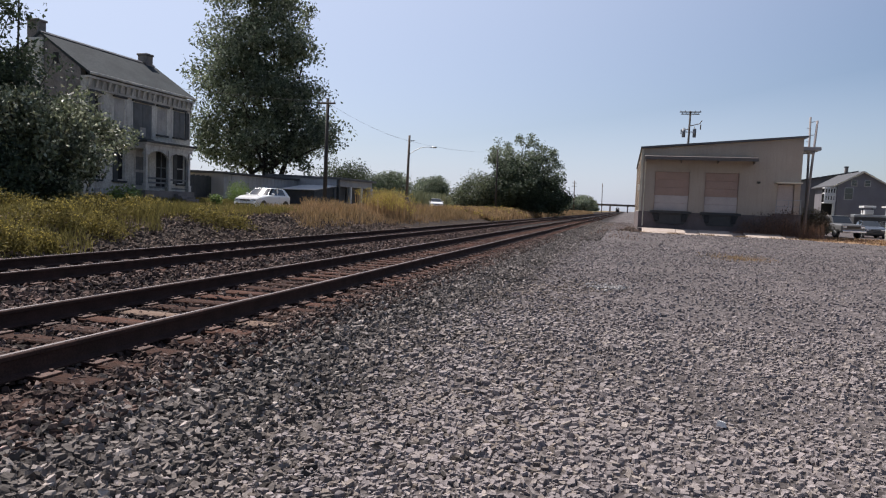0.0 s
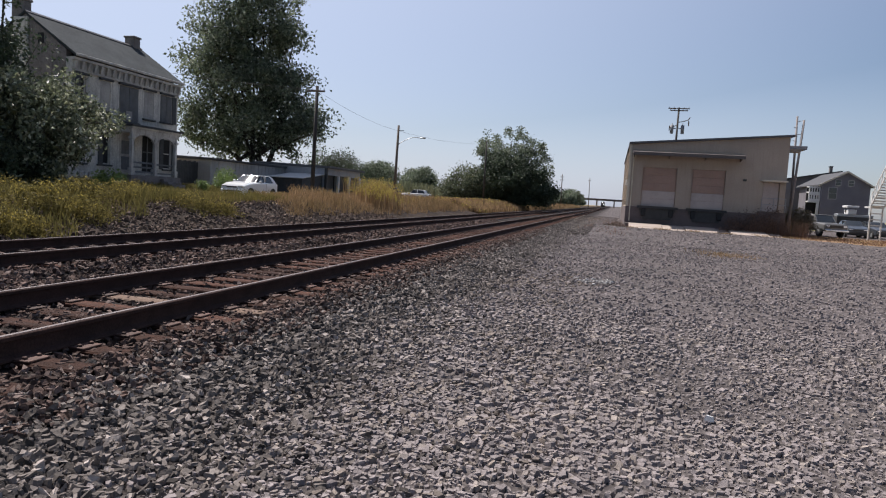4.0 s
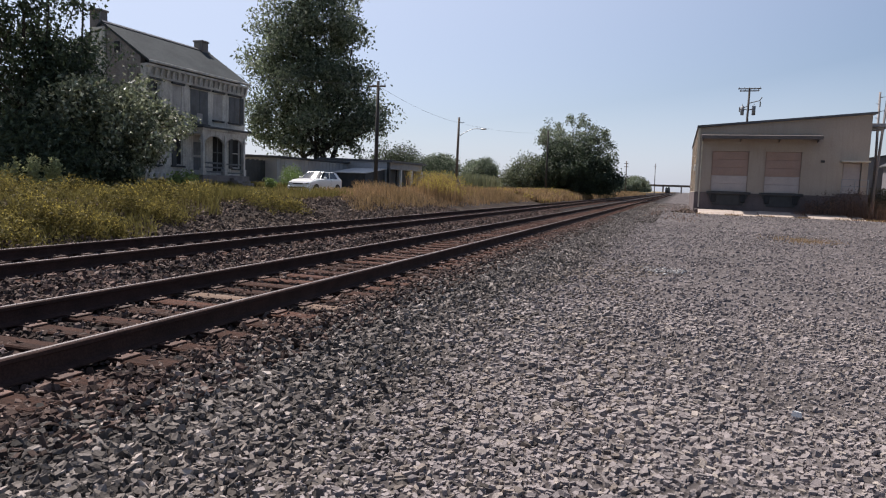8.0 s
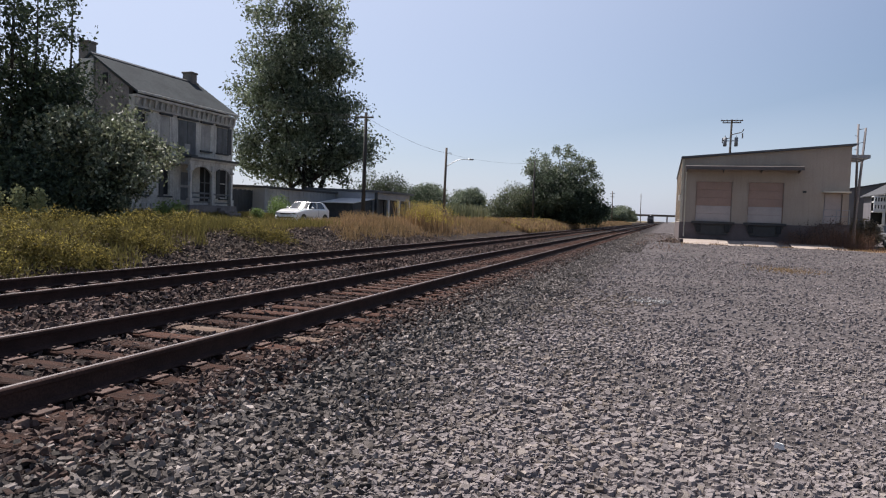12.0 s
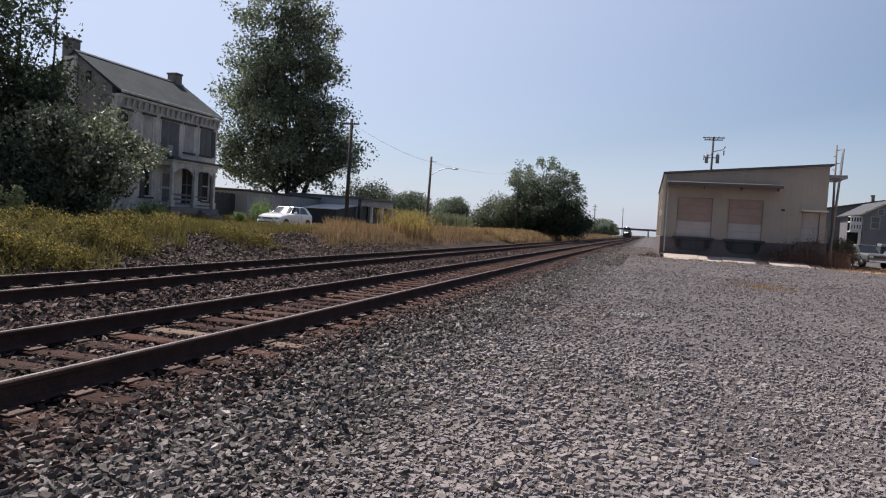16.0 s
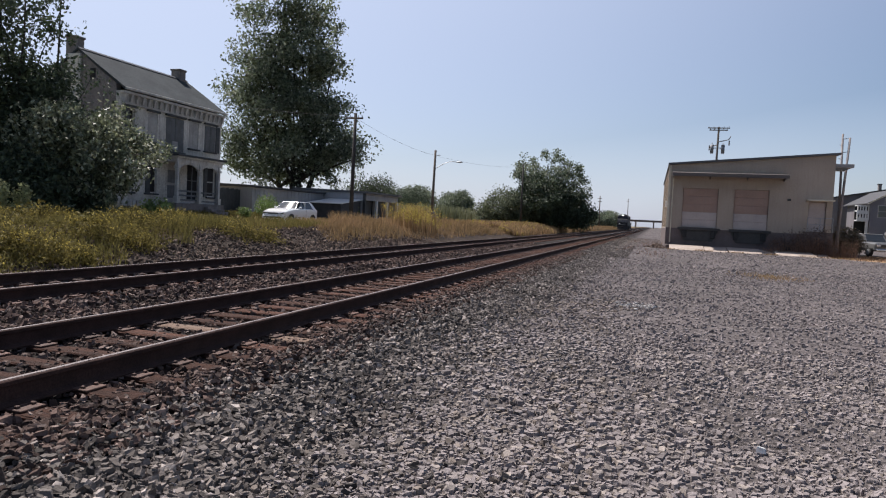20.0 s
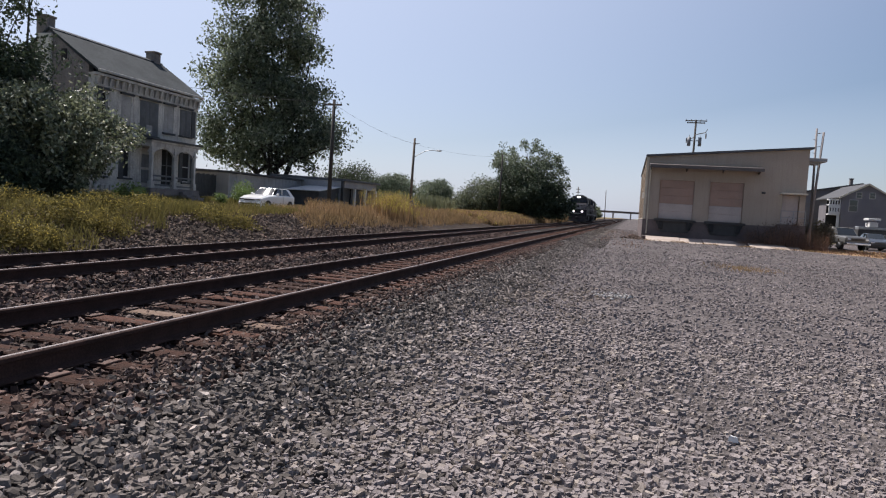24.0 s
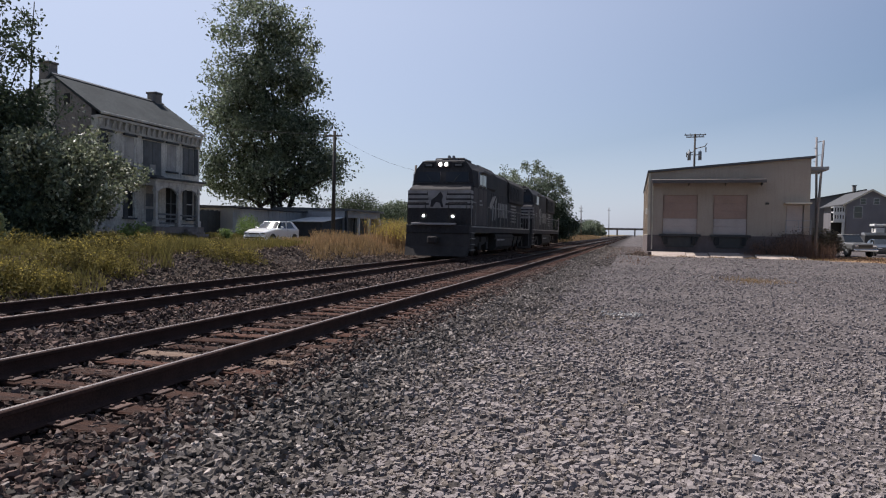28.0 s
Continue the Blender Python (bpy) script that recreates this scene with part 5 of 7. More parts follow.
def hatchback(paint, label, group):
    """A compact hatchback, nose towards -y."""
    c = thing("car", (0, 0, 0), label, "car", group)
    b = part("body", Shape().loft(body_rings([(-2.02, 0.62, 0.32, 0.62, 0.55, 0.66), (-1.92, 0.78, 0.24, 0.74, 0.66, 0.80), (-1.5, 0.84, 0.2, 0.84, 0.72, 0.93), (-0.95, 0.85, 0.2, 0.92, 0.74, 1.0),
                                          (-0.6, 0.85, 0.2, 0.94, 0.74, 1.02), (1.3, 0.85, 0.2, 0.97, 0.74, 1.03), (1.85, 0.82, 0.24, 0.95, 0.7, 1.02), (2.0, 0.7, 0.34, 0.86, 0.6, 0.92)])), paint, c, smooth=False)
    part("cabin", Shape().loft([[(-0.70, -0.62, 0.98), (0.70, -0.62, 0.98), (0.70, -0.60, 1.0), (-0.70, -0.60, 1.0)], [(-0.57, -0.06, 1.415), (0.57, -0.06, 1.415), (0.53, -0.04, 1.44), (-0.53, -0.04, 1.44)],
                                [(-0.57, 1.2, 1.415), (0.57, 1.2, 1.415), (0.53, 1.2, 1.45), (-0.53, 1.2, 1.45)], [(-0.6, 1.52, 1.36), (0.6, 1.52, 1.36), (0.56, 1.5, 1.39), (-0.56, 1.5, 1.39)]]), paint, c)
    part("interior", Shape().loft([[(-0.68, -0.45, 0.97), (0.68, -0.45, 0.97), (0.68, 1.75, 0.97), (-0.68, 1.75, 0.97)], [(-0.55, 0.02, 1.40), (0.55, 0.02, 1.40), (0.55, 1.42, 1.40), (-0.55, 1.42, 1.40)]]), VOID, c)
    def plate(name, pts, m, push):
        p = [Vector(q) for q in pts]
        nrm = (p[1] - p[0]).cross(p[2] - p[0]).normalized() * push
        s = Shape()
        s.convex([q for q in p] + [q + nrm for q in p], [(0, 1, 2, 3), (4, 5, 6, 7), (0, 1, 5, 4), (1, 2, 6, 5), (2, 3, 7, 6), (3, 0, 4, 7)])
        return part(name, s, m, c)
    rows = []
    for k in range(25):
        t = -1 + k / 12
        rows.append([(0.66 * t, -0.72 + 0.07 * t * t, 0.99), (0.56 * t, -0.11 + 0.07 * t * t, 1.43), (0.56 * t, -0.09 + 0.07 * t * t, 1.42), (0.66 * t, -0.70 + 0.07 * t * t, 0.98)][::-1])
    part("windscreen", Shape().loft(rows), WINDSCREEN, c)
    plate("rear_window", [(0.6, 1.78, 1.03), (-0.6, 1.78, 1.03), (-0.53, 1.5, 1.37), (0.53, 1.5, 1.37)], PANE, 0.012)
    for s in (-1, 1):
        for pts in ([(s * 0.735, -0.45, 1.0), (s * 0.735, 0.42, 1.0), (s * 0.60, 0.42, 1.38), (s * 0.60, 0.12, 1.38)], [(s * 0.735, 0.50, 1.0), (s * 0.735, 1.45, 1.0), (s * 0.62, 1.2, 1.36), (s * 0.60, 0.50, 1.38)]):
            plate("side_window", pts if s < 0 else pts[::-1], PANE, -0.012 if s < 0 else -0.012)
        part("pillar", Shape().box(s * 0.61, 0.43, 1.0, s * 0.73, 0.49, 1.39), paint, c)
        part("rear_pillar", Shape().loft([[(s * 0.70, 1.4, 0.98), (s * 0.75, 1.4, 0.98), (s * 0.75, 1.85, 0.98), (s * 0.70, 1.85, 0.98)][::s], [(s * 0.56, 1.2, 1.40), (s * 0.61, 1.2, 1.40), (s * 0.61, 1.5, 1.38), (s * 0.56, 1.5, 1.38)][::s]]), paint, c)
        part("mirror", Shape().box(s * 0.84, -0.42, 1.0, s * 1.0, -0.3, 1.12, 0.03), paint, c)
        part("headlight", Shape().box(s * 0.38, -2.01, 0.62, s * 0.72, -1.88, 0.74, 0.02), CHROME, c)
        part("door_line", Shape().box(s * 0.852, 0.445, 0.35, s * 0.856, 0.46, 0.95), DARK, c)
        for y in (-1.28, 1.28):
            part("wheel_arch", Shape().tube((s * 0.80, y, 0.32), (s * 0.858, y, 0.32), 0.36, 0.36, 18), RUBBER, c)
            wheel(c, s * 0.79, y, 0.31, 0.19, s)
        part("tail_light", Shape().box(s * 0.55, 1.92, 0.75, s * 0.76, 2.0, 0.95, 0.02), DOCK_DOOR, c)
    part("grille", Shape().box(-0.36, -2.04, 0.62, 0.36, -1.96, 0.72, 0.01), DARK, c)
    part("bumper", Shape().box(-0.76, -2.08, 0.34, 0.76, -1.86, 0.56, 0.06), DARK if paint is CAR_DARK else paint, c, "front bumper")
    part("air_intake", Shape().box(-0.6, -2.09, 0.38, 0.6, -2.07, 0.46), DARK, c)
    return c


def pose_on(c, x, y, rz, dz=0.0):
    c.location = (x, y, float(ground_z(x, y)) + dz)
    c.rotation_euler = (0, 0, radians(rz))
    return c


pose_on(hatchback(CAR_WHITE, "white compact hatchback on the road behind the grass", "cars on the road"), -22.15, 38.4, -2)
moving_car = hatchback(CAR_WHITE, "white car turning off the road by the garages", "cars on the road")
pose_on(hatchback(CAR_DARK, "dark car parked by the garage behind tall weeds", "cars on the road"), -22.0, 63.2, -20)
pose_on(hatchback(CAR_DARK, "dark car parked beyond the lot", "cars beyond the lot"), 20.3, 66.0, -4)
pose_on(hatchback(CAR_DARK, "dark car parked beside another beyond the lot", "cars beyond the lot"), 22.5, 67.0, 4)


def pickup(label):
    c = thing("pickup_truck", (0, 0, 0), label, "truck", "cars beyond the lot")
    part("body", Shape().loft(body_rings([(-2.5, 0.85, 0.5, 0.9, 0.8, 1.0), (-2.4, 0.95, 0.45, 1.0, 0.85, 1.1), (-1.0, 0.97, 0.45, 1.08, 0.88, 1.16), (2.4, 0.97, 0.45, 1.08, 0.9, 1.14), (2.5, 0.93, 0.5, 1.04, 0.88, 1.1)])), WARM_GREY, c)
    part("cab", Shape().loft([[(-0.85, -1.0, 1.14), (0.85, -1.0, 1.14), (0.85, 0.9, 1.14), (-0.85, 0.9, 1.14)], [(-0.72, -0.45, 1.78), (0.72, -0.45, 1.78), (0.72, 0.75, 1.78), (-0.72, 0.75, 1.78)]]), WARM_GREY, c)
    part("bed_rails", Shape().box(-0.95, 0.95, 1.1, -0.85, 2.45, 1.2, 0.02).box(0.85, 0.95, 1.1, 0.95, 2.45, 1.2, 0.02), WARM_GREY, c)
    # White strip paints the sun's bright rim on the cab roof.
    part("roof_edge", Shape().box(-0.73, -0.5, 1.775, 0.73, 0.78, 1.8, 0.01), WHITE_PAINT, c, "roof edge strip painted white as a sunlit rim")
    part("windscreen", Shape().convex([(-0.74, -0.97, 1.2), (0.74, -0.97, 1.2), (0.65, -0.52, 1.72), (-0.65, -0.52, 1.72), (-0.74, -0.94, 1.2), (0.74, -0.94, 1.2), (0.65, -0.49, 1.72), (-0.65, -0.49, 1.72)], [(0, 1, 2, 3), (4, 5, 6, 7), (0, 1, 5, 4), (1, 2, 6, 5), (2, 3, 7, 6), (3, 0, 4, 7)]), PANE, c)
    for s in (-1, 1):
        part("side_window", Shape().box(s * 0.80, -0.4, 1.22, s * 0.815, 0.6, 1.6), PANE, c)
        part("headlight", Shape().box(s * 0.55, -2.53, 0.82, s * 0.85, -2.44, 0.98, 0.02), CHROME, c)
        part("side_trim", Shape().box(s * 0.972, -2.2, 0.62, s * 0.985, 2.3, 0.7), DARK, c)
        for y in (-1.6, 1.55):
            wheel(c, s * 0.86, y, 0.38, 0.24, s)
    part("grille", Shape().box(-0.5, -2.54, 0.78, 0.5, -2.46, 0.98, 0.01), DARK, c)
    part("bumper", Shape().box(-0.95, -2.66, 0.45, 0.95, -2.42, 0.64, 0.04), CHROME, c)
    return c


pose_on(pickup("white pickup truck beyond the lot, shade painted grey"), 16.75, 62.5, 14)
tr = thing("utility_trailer", (21.0, 70.5, 0.43), "white trailer parked beside the grey house", "trailer")
part("awning", Shape().box(20.9, 69.9, 2.8, 21.9, 71.3, 3.0, 0.03), WHITE_PAINT, tr, "bright white roof strip")
part("box", Shape().box(21.05, 70, 2.2, 21.75, 71.2, 2.65, 0.04), WHITE_PAINT, tr)
part("prop", Shape().tube((21.0, 70.6, 2.3), (21.0, 70.6, 2.82), 0.04).tube((21.82, 70.6, 2.3), (21.82, 70.6, 2.82), 0.04), DARK, tr)
part("frame", Shape().box(20.2, 70.1, 1.2, 23.2, 71.1, 1.95, 0.03), DARK, tr)
part("deck", Shape().box(20.2, 70.05, 1.96, 23.2, 71.15, 2.2, 0.03), GREY_METAL, tr)
for x in (20.6, 22.6):
    part("wheel", Shape().tube((x, 70.0, 0.75), (x, 70.15, 0.75), 0.34, 0.34, 14).tube((x, 71.1, 0.75), (x, 71.25, 0.75), 0.34, 0.34, 14), RUBBER, tr)
part("hitch", Shape().tube((19.9, 70.6, 1.25), (18.7, 70.6, 0.85), 0.05).tube((18.8, 70.6, 0.9), (18.8, 70.6, 0.43), 0.04), GREY_METAL, tr)
for x in (20.4, 22.9):
    part("leg", Shape().tube((x, 70.6, 0.42), (x, 70.6, 1.25), 0.05), GREY_METAL, tr)
# ---- locomotive: nose at y = 0 facing -y, rail head at z = 0 ----
LL = 18.9


def locomotive(label, lamps):
    L = thing("locomotive", (0, 0, 0), label, "locomotive", "locomotives of the train")
    fr = part("underframe", Shape().box(-1.5, 0.35, 1.18, 1.5, LL - 0.3, 1.50, 0.02), LOCO, L)
    for s in (-1, 1):
        part("sill_stripe", Shape().box(s * 1.502, 0.6, 1.44, s * 1.512, LL - 0.6, 1.51), LOCO_GREY, fr, "pale walkway edge")
    # front end
    part("pilot", Shape().loft([[(-1.5, 0.25, 1.15), (1.5, 0.25, 1.15), (1.5, 0.45, 1.15), (-1.5, 0.45, 1.15)], [(-1.5, 0.1, 0.55), (1.5, 0.1, 0.55), (1.5, 0.4, 0.55), (-1.5, 0.4, 0.55)],
                                [(-1.42, -0.15, 0.12), (1.42, -0.15, 0.12), (1.42, 0.35, 0.12), (-1.42, 0.35, 0.12)]]), LOCO_DUST, L, "black snow-plough pilot")
    part("coupler", Shape().box(-0.12, -0.55, 0.72, 0.12, 0.2, 0.98, 0.03).box(-0.22, -0.72, 0.68, 0.2, -0.45, 1.02, 0.06), LOCO_DUST, L)
    part("anticlimber", Shape().box(-1.2, 0.02, 1.52, 0.85, 0.4, 1.62, 0.015), LOCO_WHITE, L, "dusty white anticlimber edge")
    part("end_sill", Shape().box(-1.5, 0.2, 1.15, 1.5, 0.45, 1.52, 0.02), LOCO, L)
    for s in (-1, 1):
        stp_ = part("step_well", Shape().box(s * 1.2, 0.5, 0.35, s * 1.5, 1.25, 1.15), LOCO_DUST, L)
        for k in range(4):
            part("step", Shape().box(s * 1.21, 0.46, 0.38 + 0.26 * k, s * 1.56, 1.2, 0.42 + 0.26 * k), LOCO_GREY, stp_)
        d = part("ditch_light", Shape().tube((s * 0.7, 0.42, 1.93), (s * 0.7, 0.3, 1.93), 0.14, 0.15, 16), DARK, L)
        part("lens", Shape().tube((s * 0.7, 0.3, 1.93), (s * 0.7, 0.285, 1.93), 0.05, 0.048, 16), lamps, d, "round ditch lamp")
    # nose and cab: broad safety cab
    nose = part("nose", Shape().loft([[(-1.5, 0.42, 1.52), (1.5, 0.42, 1.52), (1.5, 1.9, 1.52), (-1.5, 1.9, 1.52)], [(-1.5, 0.42, 3.0), (1.5, 0.42, 3.0), (1.5, 1.9, 3.0), (-1.5, 1.9, 3.0)],
                                      [(-1.46, 0.55, 3.2), (1.46, 0.55, 3.2), (1.5, 1.9, 3.2), (-1.5, 1.9, 3.2)], [(-1.4, 0.95, 3.4), (1.4, 0.95, 3.4), (1.5, 1.9, 3.42), (-1.5, 1.9, 3.42)]]), LOCO, L, "broad black nose")
    part("nose_door", Shape().box(0.75, 0.385, 1.66, 1.32, 0.421, 3.0, 0.01), LOCO, nose)
    for k in range(4):
        z = 2.30 + 0.225 * k
        part("stripe", Shape().box(-1.49, 0.404, z, -0.46 - 0.04 * k, 0.419, z + 0.14), LOCO_WHITE, nose, "dusty white nose stripe")
        part("stripe", Shape().box(0.3 + 0.04 * k, 0.372, z, 1.49, 0.384, z + 0.14), LOCO_WHITE, nose, "dusty white nose stripe")
    for s in (-1, 1):
        for k in range(4):
            z = 2.30 + 0.225 * k
            part("side_stripe", Shape().box(s * 1.501, 0.43, z, s * 1.508, 0.9, z + 0.14), LOCO_WHITE, nose)
    em = part("emblem_plate", Shape().prism([(-0.44, 2.3), (0.28, 2.3), (0.4, 3.115), (-0.56, 3.115)], 1, 0.4, 0.417), LOCO_WHITE, nose, "dusty white emblem field")
    part("emblem", Shape().prism([(-0.4, 2.36), (-0.28, 2.36), (-0.14, 2.58), (0.04, 2.54), (0.12, 2.34), (0.22, 2.36), (0.14, 2.66), (0.2, 2.86), (0.08, 3.06), (-0.04, 2.94), (-0.16, 2.8), (-0.36, 2.68)], 1, 0.385, 0.399), LOCO, em, "dark plain emblem shape")
    cab = part("cab", Shape().loft([[(-1.5, 0.98, 3.38), (1.5, 0.98, 3.38), (1.55, 4.0, 1.52), (-1.55, 4.0, 1.52)][:0] or [(-1.5, 1.0, 3.36), (1.5, 1.0, 3.36), (1.5, 3.9, 3.36), (-1.5, 3.9, 3.36)],
                                    [(-1.36, 1.12, 4.12), (1.36, 1.12, 4.12), (1.5, 3.9, 4.12), (-1.5, 3.9, 4.12)], [(-1.05, 1.2, 4.52), (1.05, 1.2, 4.52), (1.1, 3.9, 4.52), (-1.1, 3.9, 4.52)],
                                    [(-0.9, 1.28, 4.58), (0.9, 1.28, 4.58), (0.9, 3.85, 4.60), (-0.9, 3.85, 4.60)]]), LOCO, L, "black crew cab")
    part("cab_lower", Shape().box(-1.5, 1.9, 1.52, 1.5, 3.9, 3.36), LOCO, cab)
    for s in (-1, 1):
        part("cab_side_panel", Shape().box(s * 1.501, 0.95, 1.56, s * 1.506, 3.86, 3.3), LOCO_SIDE, cab, "lighter brown cab side")
        part("cab_side_seam", Shape().box(s * 1.507, 1.88, 1.56, s * 1.511, 1.92, 3.3).box(s * 1.507, 3.0, 1.56, s * 1.511, 3.03, 3.3), LOCO, cab)
    for s in (-1, 1):
        w = part("windshield", Shape().convex([(s * 0.14, 0.99, 3.52), (s * 1.26, 0.99, 3.52), (s * 1.2, 1.085, 4.02), (s * 0.14, 1.085, 4.02), (s * 0.14, 1.06, 3.52), (s * 1.26, 1.06, 3.52), (s * 1.2, 1.15, 4.02), (s * 0.14, 1.15, 4.02)],
                                              [(0, 1, 2, 3), (4, 5, 6, 7), (0, 1, 5, 4), (1, 2, 6, 5), (2, 3, 7, 6), (3, 0, 4, 7)]), CAB_GLASS, cab)
        part("wiper", Shape().tube((s * 0.5, 0.98, 3.54), (s * 0.8, 1.03, 3.9), 0.012, 0.012, 5), DARK, w)
        for y0, y1 in ((2.05, 2.8), (2.9, 3.6)):
            sw = part("side_window", Shape().box(s * 1.485, y0, 3.40, s * 1.512, y1, 4.0), PANE, cab)
            part("window_frame", Shape().box(s * 1.5, y0 - 0.05, 3.36, s * 1.518, y0 - 0.002, 4.06).box(s * 1.5, y1 + 0.002, 3.36, s * 1.518, y1 + 0.05, 4.06), GREY_METAL, sw)
        part("sunshade", Shape().box(s * 1.5, 2.0, 4.06, s * 1.75, 3.65, 4.09), LOCO_GREY, cab)
        part("mirror", Shape().box(s * 1.56, 1.6, 3.45, s * 1.64, 1.66, 4.0, 0.01), LOCO_GREY, cab)
        part("cab_bars", Shape().box(s * 1.507, 2.2, 2.5, s * 1.512, 2.85, 2.58).box(s * 1.507, 2.2, 2.68, s * 1.512, 2.7, 2.76), LOCO_GREY, cab, "small unreadable marking")
    hb = part("headlight_box", Shape().box(-0.34, 1.06, 4.22, 0.34, 1.3, 4.52, 0.04), LOCO, cab)
    for x in (-0.14, 0.14):
        part("headlight", Shape().tube((x, 1.06, 4.37), (x, 1.045, 4.37), 0.07, 0.066, 16), lamps, hb, "round headlamp")
    for s in (-1, 1):
        part("number_board", Shape().box(s * 0.48, 1.10, 4.24, s * 0.95, 1.18, 4.44, 0.01), VOID, cab)
        part("number_bar", Shape().box(s * 0.56, 1.095, 4.30, s * 0.87, 1.099, 4.38), LOCO_GREY, cab)
    part("roof_unit", Shape().box(-0.7, 2.1, 4.59, 0.75, 3.6, 4.78, 0.04), LOCO, cab)
    part("horn", Shape().tube((0.2, 1.7, 4.72), (0.2, 1.35, 4.74), 0.03, 0.08, 8).tube((0.4, 1.7, 4.72), (0.4, 1.4, 4.74), 0.03, 0.07, 8).box(0.1, 1.68, 4.58, 0.5, 1.76, 4.72), LOCO_GREY, cab)
    part("antenna", Shape().box(-0.5, 1.6, 4.58, -0.2, 1.9, 4.66, 0.02), LOCO_GREY, cab)
    # long hood
    hood = part("long_hood", Shape().prism([(-1.0, 1.52), (1.0, 1.52), (1.0, 4.4), (0.78, 4.62), (-0.78, 4.62), (-1.0, 4.4)], 1, 3.9, LL - 1.4), LOCO, L, "long black engine hood")
    part("rear_hood", Shape().loft([[(-1.0, LL - 1.4, 1.52), (1.0, LL - 1.4, 1.52), (1.0, LL - 1.4, 4.4), (0.78, LL - 1.4, 4.62), (-0.78, LL - 1.4, 4.62), (-1.0, LL - 1.4, 4.4)],
                                    [(-0.95, LL - 0.85, 1.52), (0.95, LL - 0.85, 1.52), (0.95, LL - 0.85, 3.9), (0.7, LL - 0.9, 4.05), (-0.7, LL - 0.9, 4.05), (-0.95, LL - 0.85, 3.9)]]), LOCO, hood)
    part("radiator_flare", Shape().prism([(-1.0, 3.05), (-1.13, 3.15), (-1.13, 4.3), (-0.85, 4.6), (0.85, 4.6), (1.13, 4.3), (1.13, 3.15), (1.0, 3.05)], 1, 12.3, LL - 1.0), LOCO_DUST, hood, "flared black radiator section")
    part("dynamic_brake", Shape().prism([(-1.0, 3.5), (-1.08, 3.6), (-1.08, 4.42), (-0.85, 4.68), (0.85, 4.68), (1.08, 4.42), (1.08, 3.6), (1.0, 3.5)], 1, 4.6, 8.2), LOCO, hood)
    part("equipment_duct", Shape().box(0.99, 3.92, 1.52, 1.3, 5.6, 3.45, 0.03), LOCO, hood)
    for k in range(3):
        f = part("cooling_fan", Shape().tube((0, 14.0 + 1.25 * k, 4.61), (0, 14.0 + 1.25 * k, 4.74), 0.58, 0.55, 20), LOCO_GREY, hood)
        part("fan_grille", Shape().tube((0, 14.0 + 1.25 * k, 4.74), (0, 14.0 + 1.25 * k, 4.755), 0.48, 0.48, 16), DARK, f)
    for k in range(2):
        part("brake_fan", Shape().tube((0, 5.3 + 1.3 * k, 4.7), (0, 5.3 + 1.3 * k, 4.8), 0.55, 0.5, 18), LOCO_GREY, hood)
    part("exhaust_stack", Shape().box(-0.25, 9.6, 4.62, 0.25, 10.4, 4.8, 0.03), LOCO_DUST, hood)
    for s in (-1, 1):
        for k in range(14):
            y = 5.7 + 0.54 * k
            dr = part("hood_door", Shape().box(s * 1.001, y + 0.015, 1.7, s * 1.022, y + 0.525, 3.42, 0.008), LOCO, hood)
            part("latch", Shape().box(s * 1.022, y + 0.42, 2.45, s * 1.04, y + 0.48, 2.62), LOCO_GREY, dr)
        gr = part("radiator_grille", Shape().box(s * 1.131, 12.6, 3.3, s * 1.142, LL - 2.3, 4.15), VOID, hood)
        for k in range(13):
            part("grille_bar", Shape().box(s * 1.1425, 12.7 + 0.27 * k, 3.32, s * 1.15, 12.73 + 0.27 * k, 4.12), LOCO, hood)
        for k in range(7):
            part("vent_louvre", Shape().box(s * 1.002, 13.5, 1.9 + 0.2 * k, s * 1.03, 15.4, 1.98 + 0.2 * k), LOCO_GREY, hood)
        # pale emblem strokes and marking bars on the flank
        a_, b_ = (1.03, 1.036) if s > 0 else (-1.036, -1.03)
        for q in ([(5.8, 2.0), (6.1, 2.0), (6.9, 3.3), (6.5, 3.35)], [(6.6, 2.6), (7.3, 2.5), (8.6, 3.3), (7.6, 3.2)], [(7.5, 1.85), (7.8, 1.85), (8.0, 2.75), (7.6, 2.7)], [(8.2, 1.95), (8.45, 1.9), (8.8, 3.2), (8.4, 3.0)]):
            part("flank_emblem", Shape().prism(q, 0, a_, b_), LOCO_GREY, hood, "pale plain emblem stroke")
        for k in range(6):
            part("marking_bar", Shape().box(s * 1.03, 9.3 + 0.5 * k, 2.1, s * 1.036, 9.6 + 0.5 * k, 2.95), LOCO_GREY, hood, "pale letter-sized bar")
        # handrails
        rail_ = part("side_handrail", Shape().path([(s * 1.5, 4.1, 2.5), (s * 1.5, LL - 1.0, 2.5)], 0.02), LOCO_GREY, L, "pale handrail along the walkway")
        for k in range(13):
            y = 4.1 + (LL - 5.1) * k / 12
            part("stanchion", Shape().tube((s * 1.5, y, 1.5), (s * 1.5, y, 2.5), 0.018, 0.018, 6), LOCO_GREY, rail_)
        part("grab_iron", Shape().path([(s * 1.53, 0.5, 1.55), (s * 1.53, 0.5, 2.6), (s * 1.53, 1.3, 2.6), (s * 1.53, 1.3, 1.55)], 0.02), LOCO_WHITE, L, "white grab iron")
        part("grab_iron", Shape().path([(s * 1.5, LL - 1.0, 1.5), (s * 1.5, LL - 1.0, 2.7), (s * 1.5, LL - 0.5, 2.7), (s * 1.5, LL - 0.5, 1.5)], 0.025), LOCO_WHITE, L, "white grab iron")
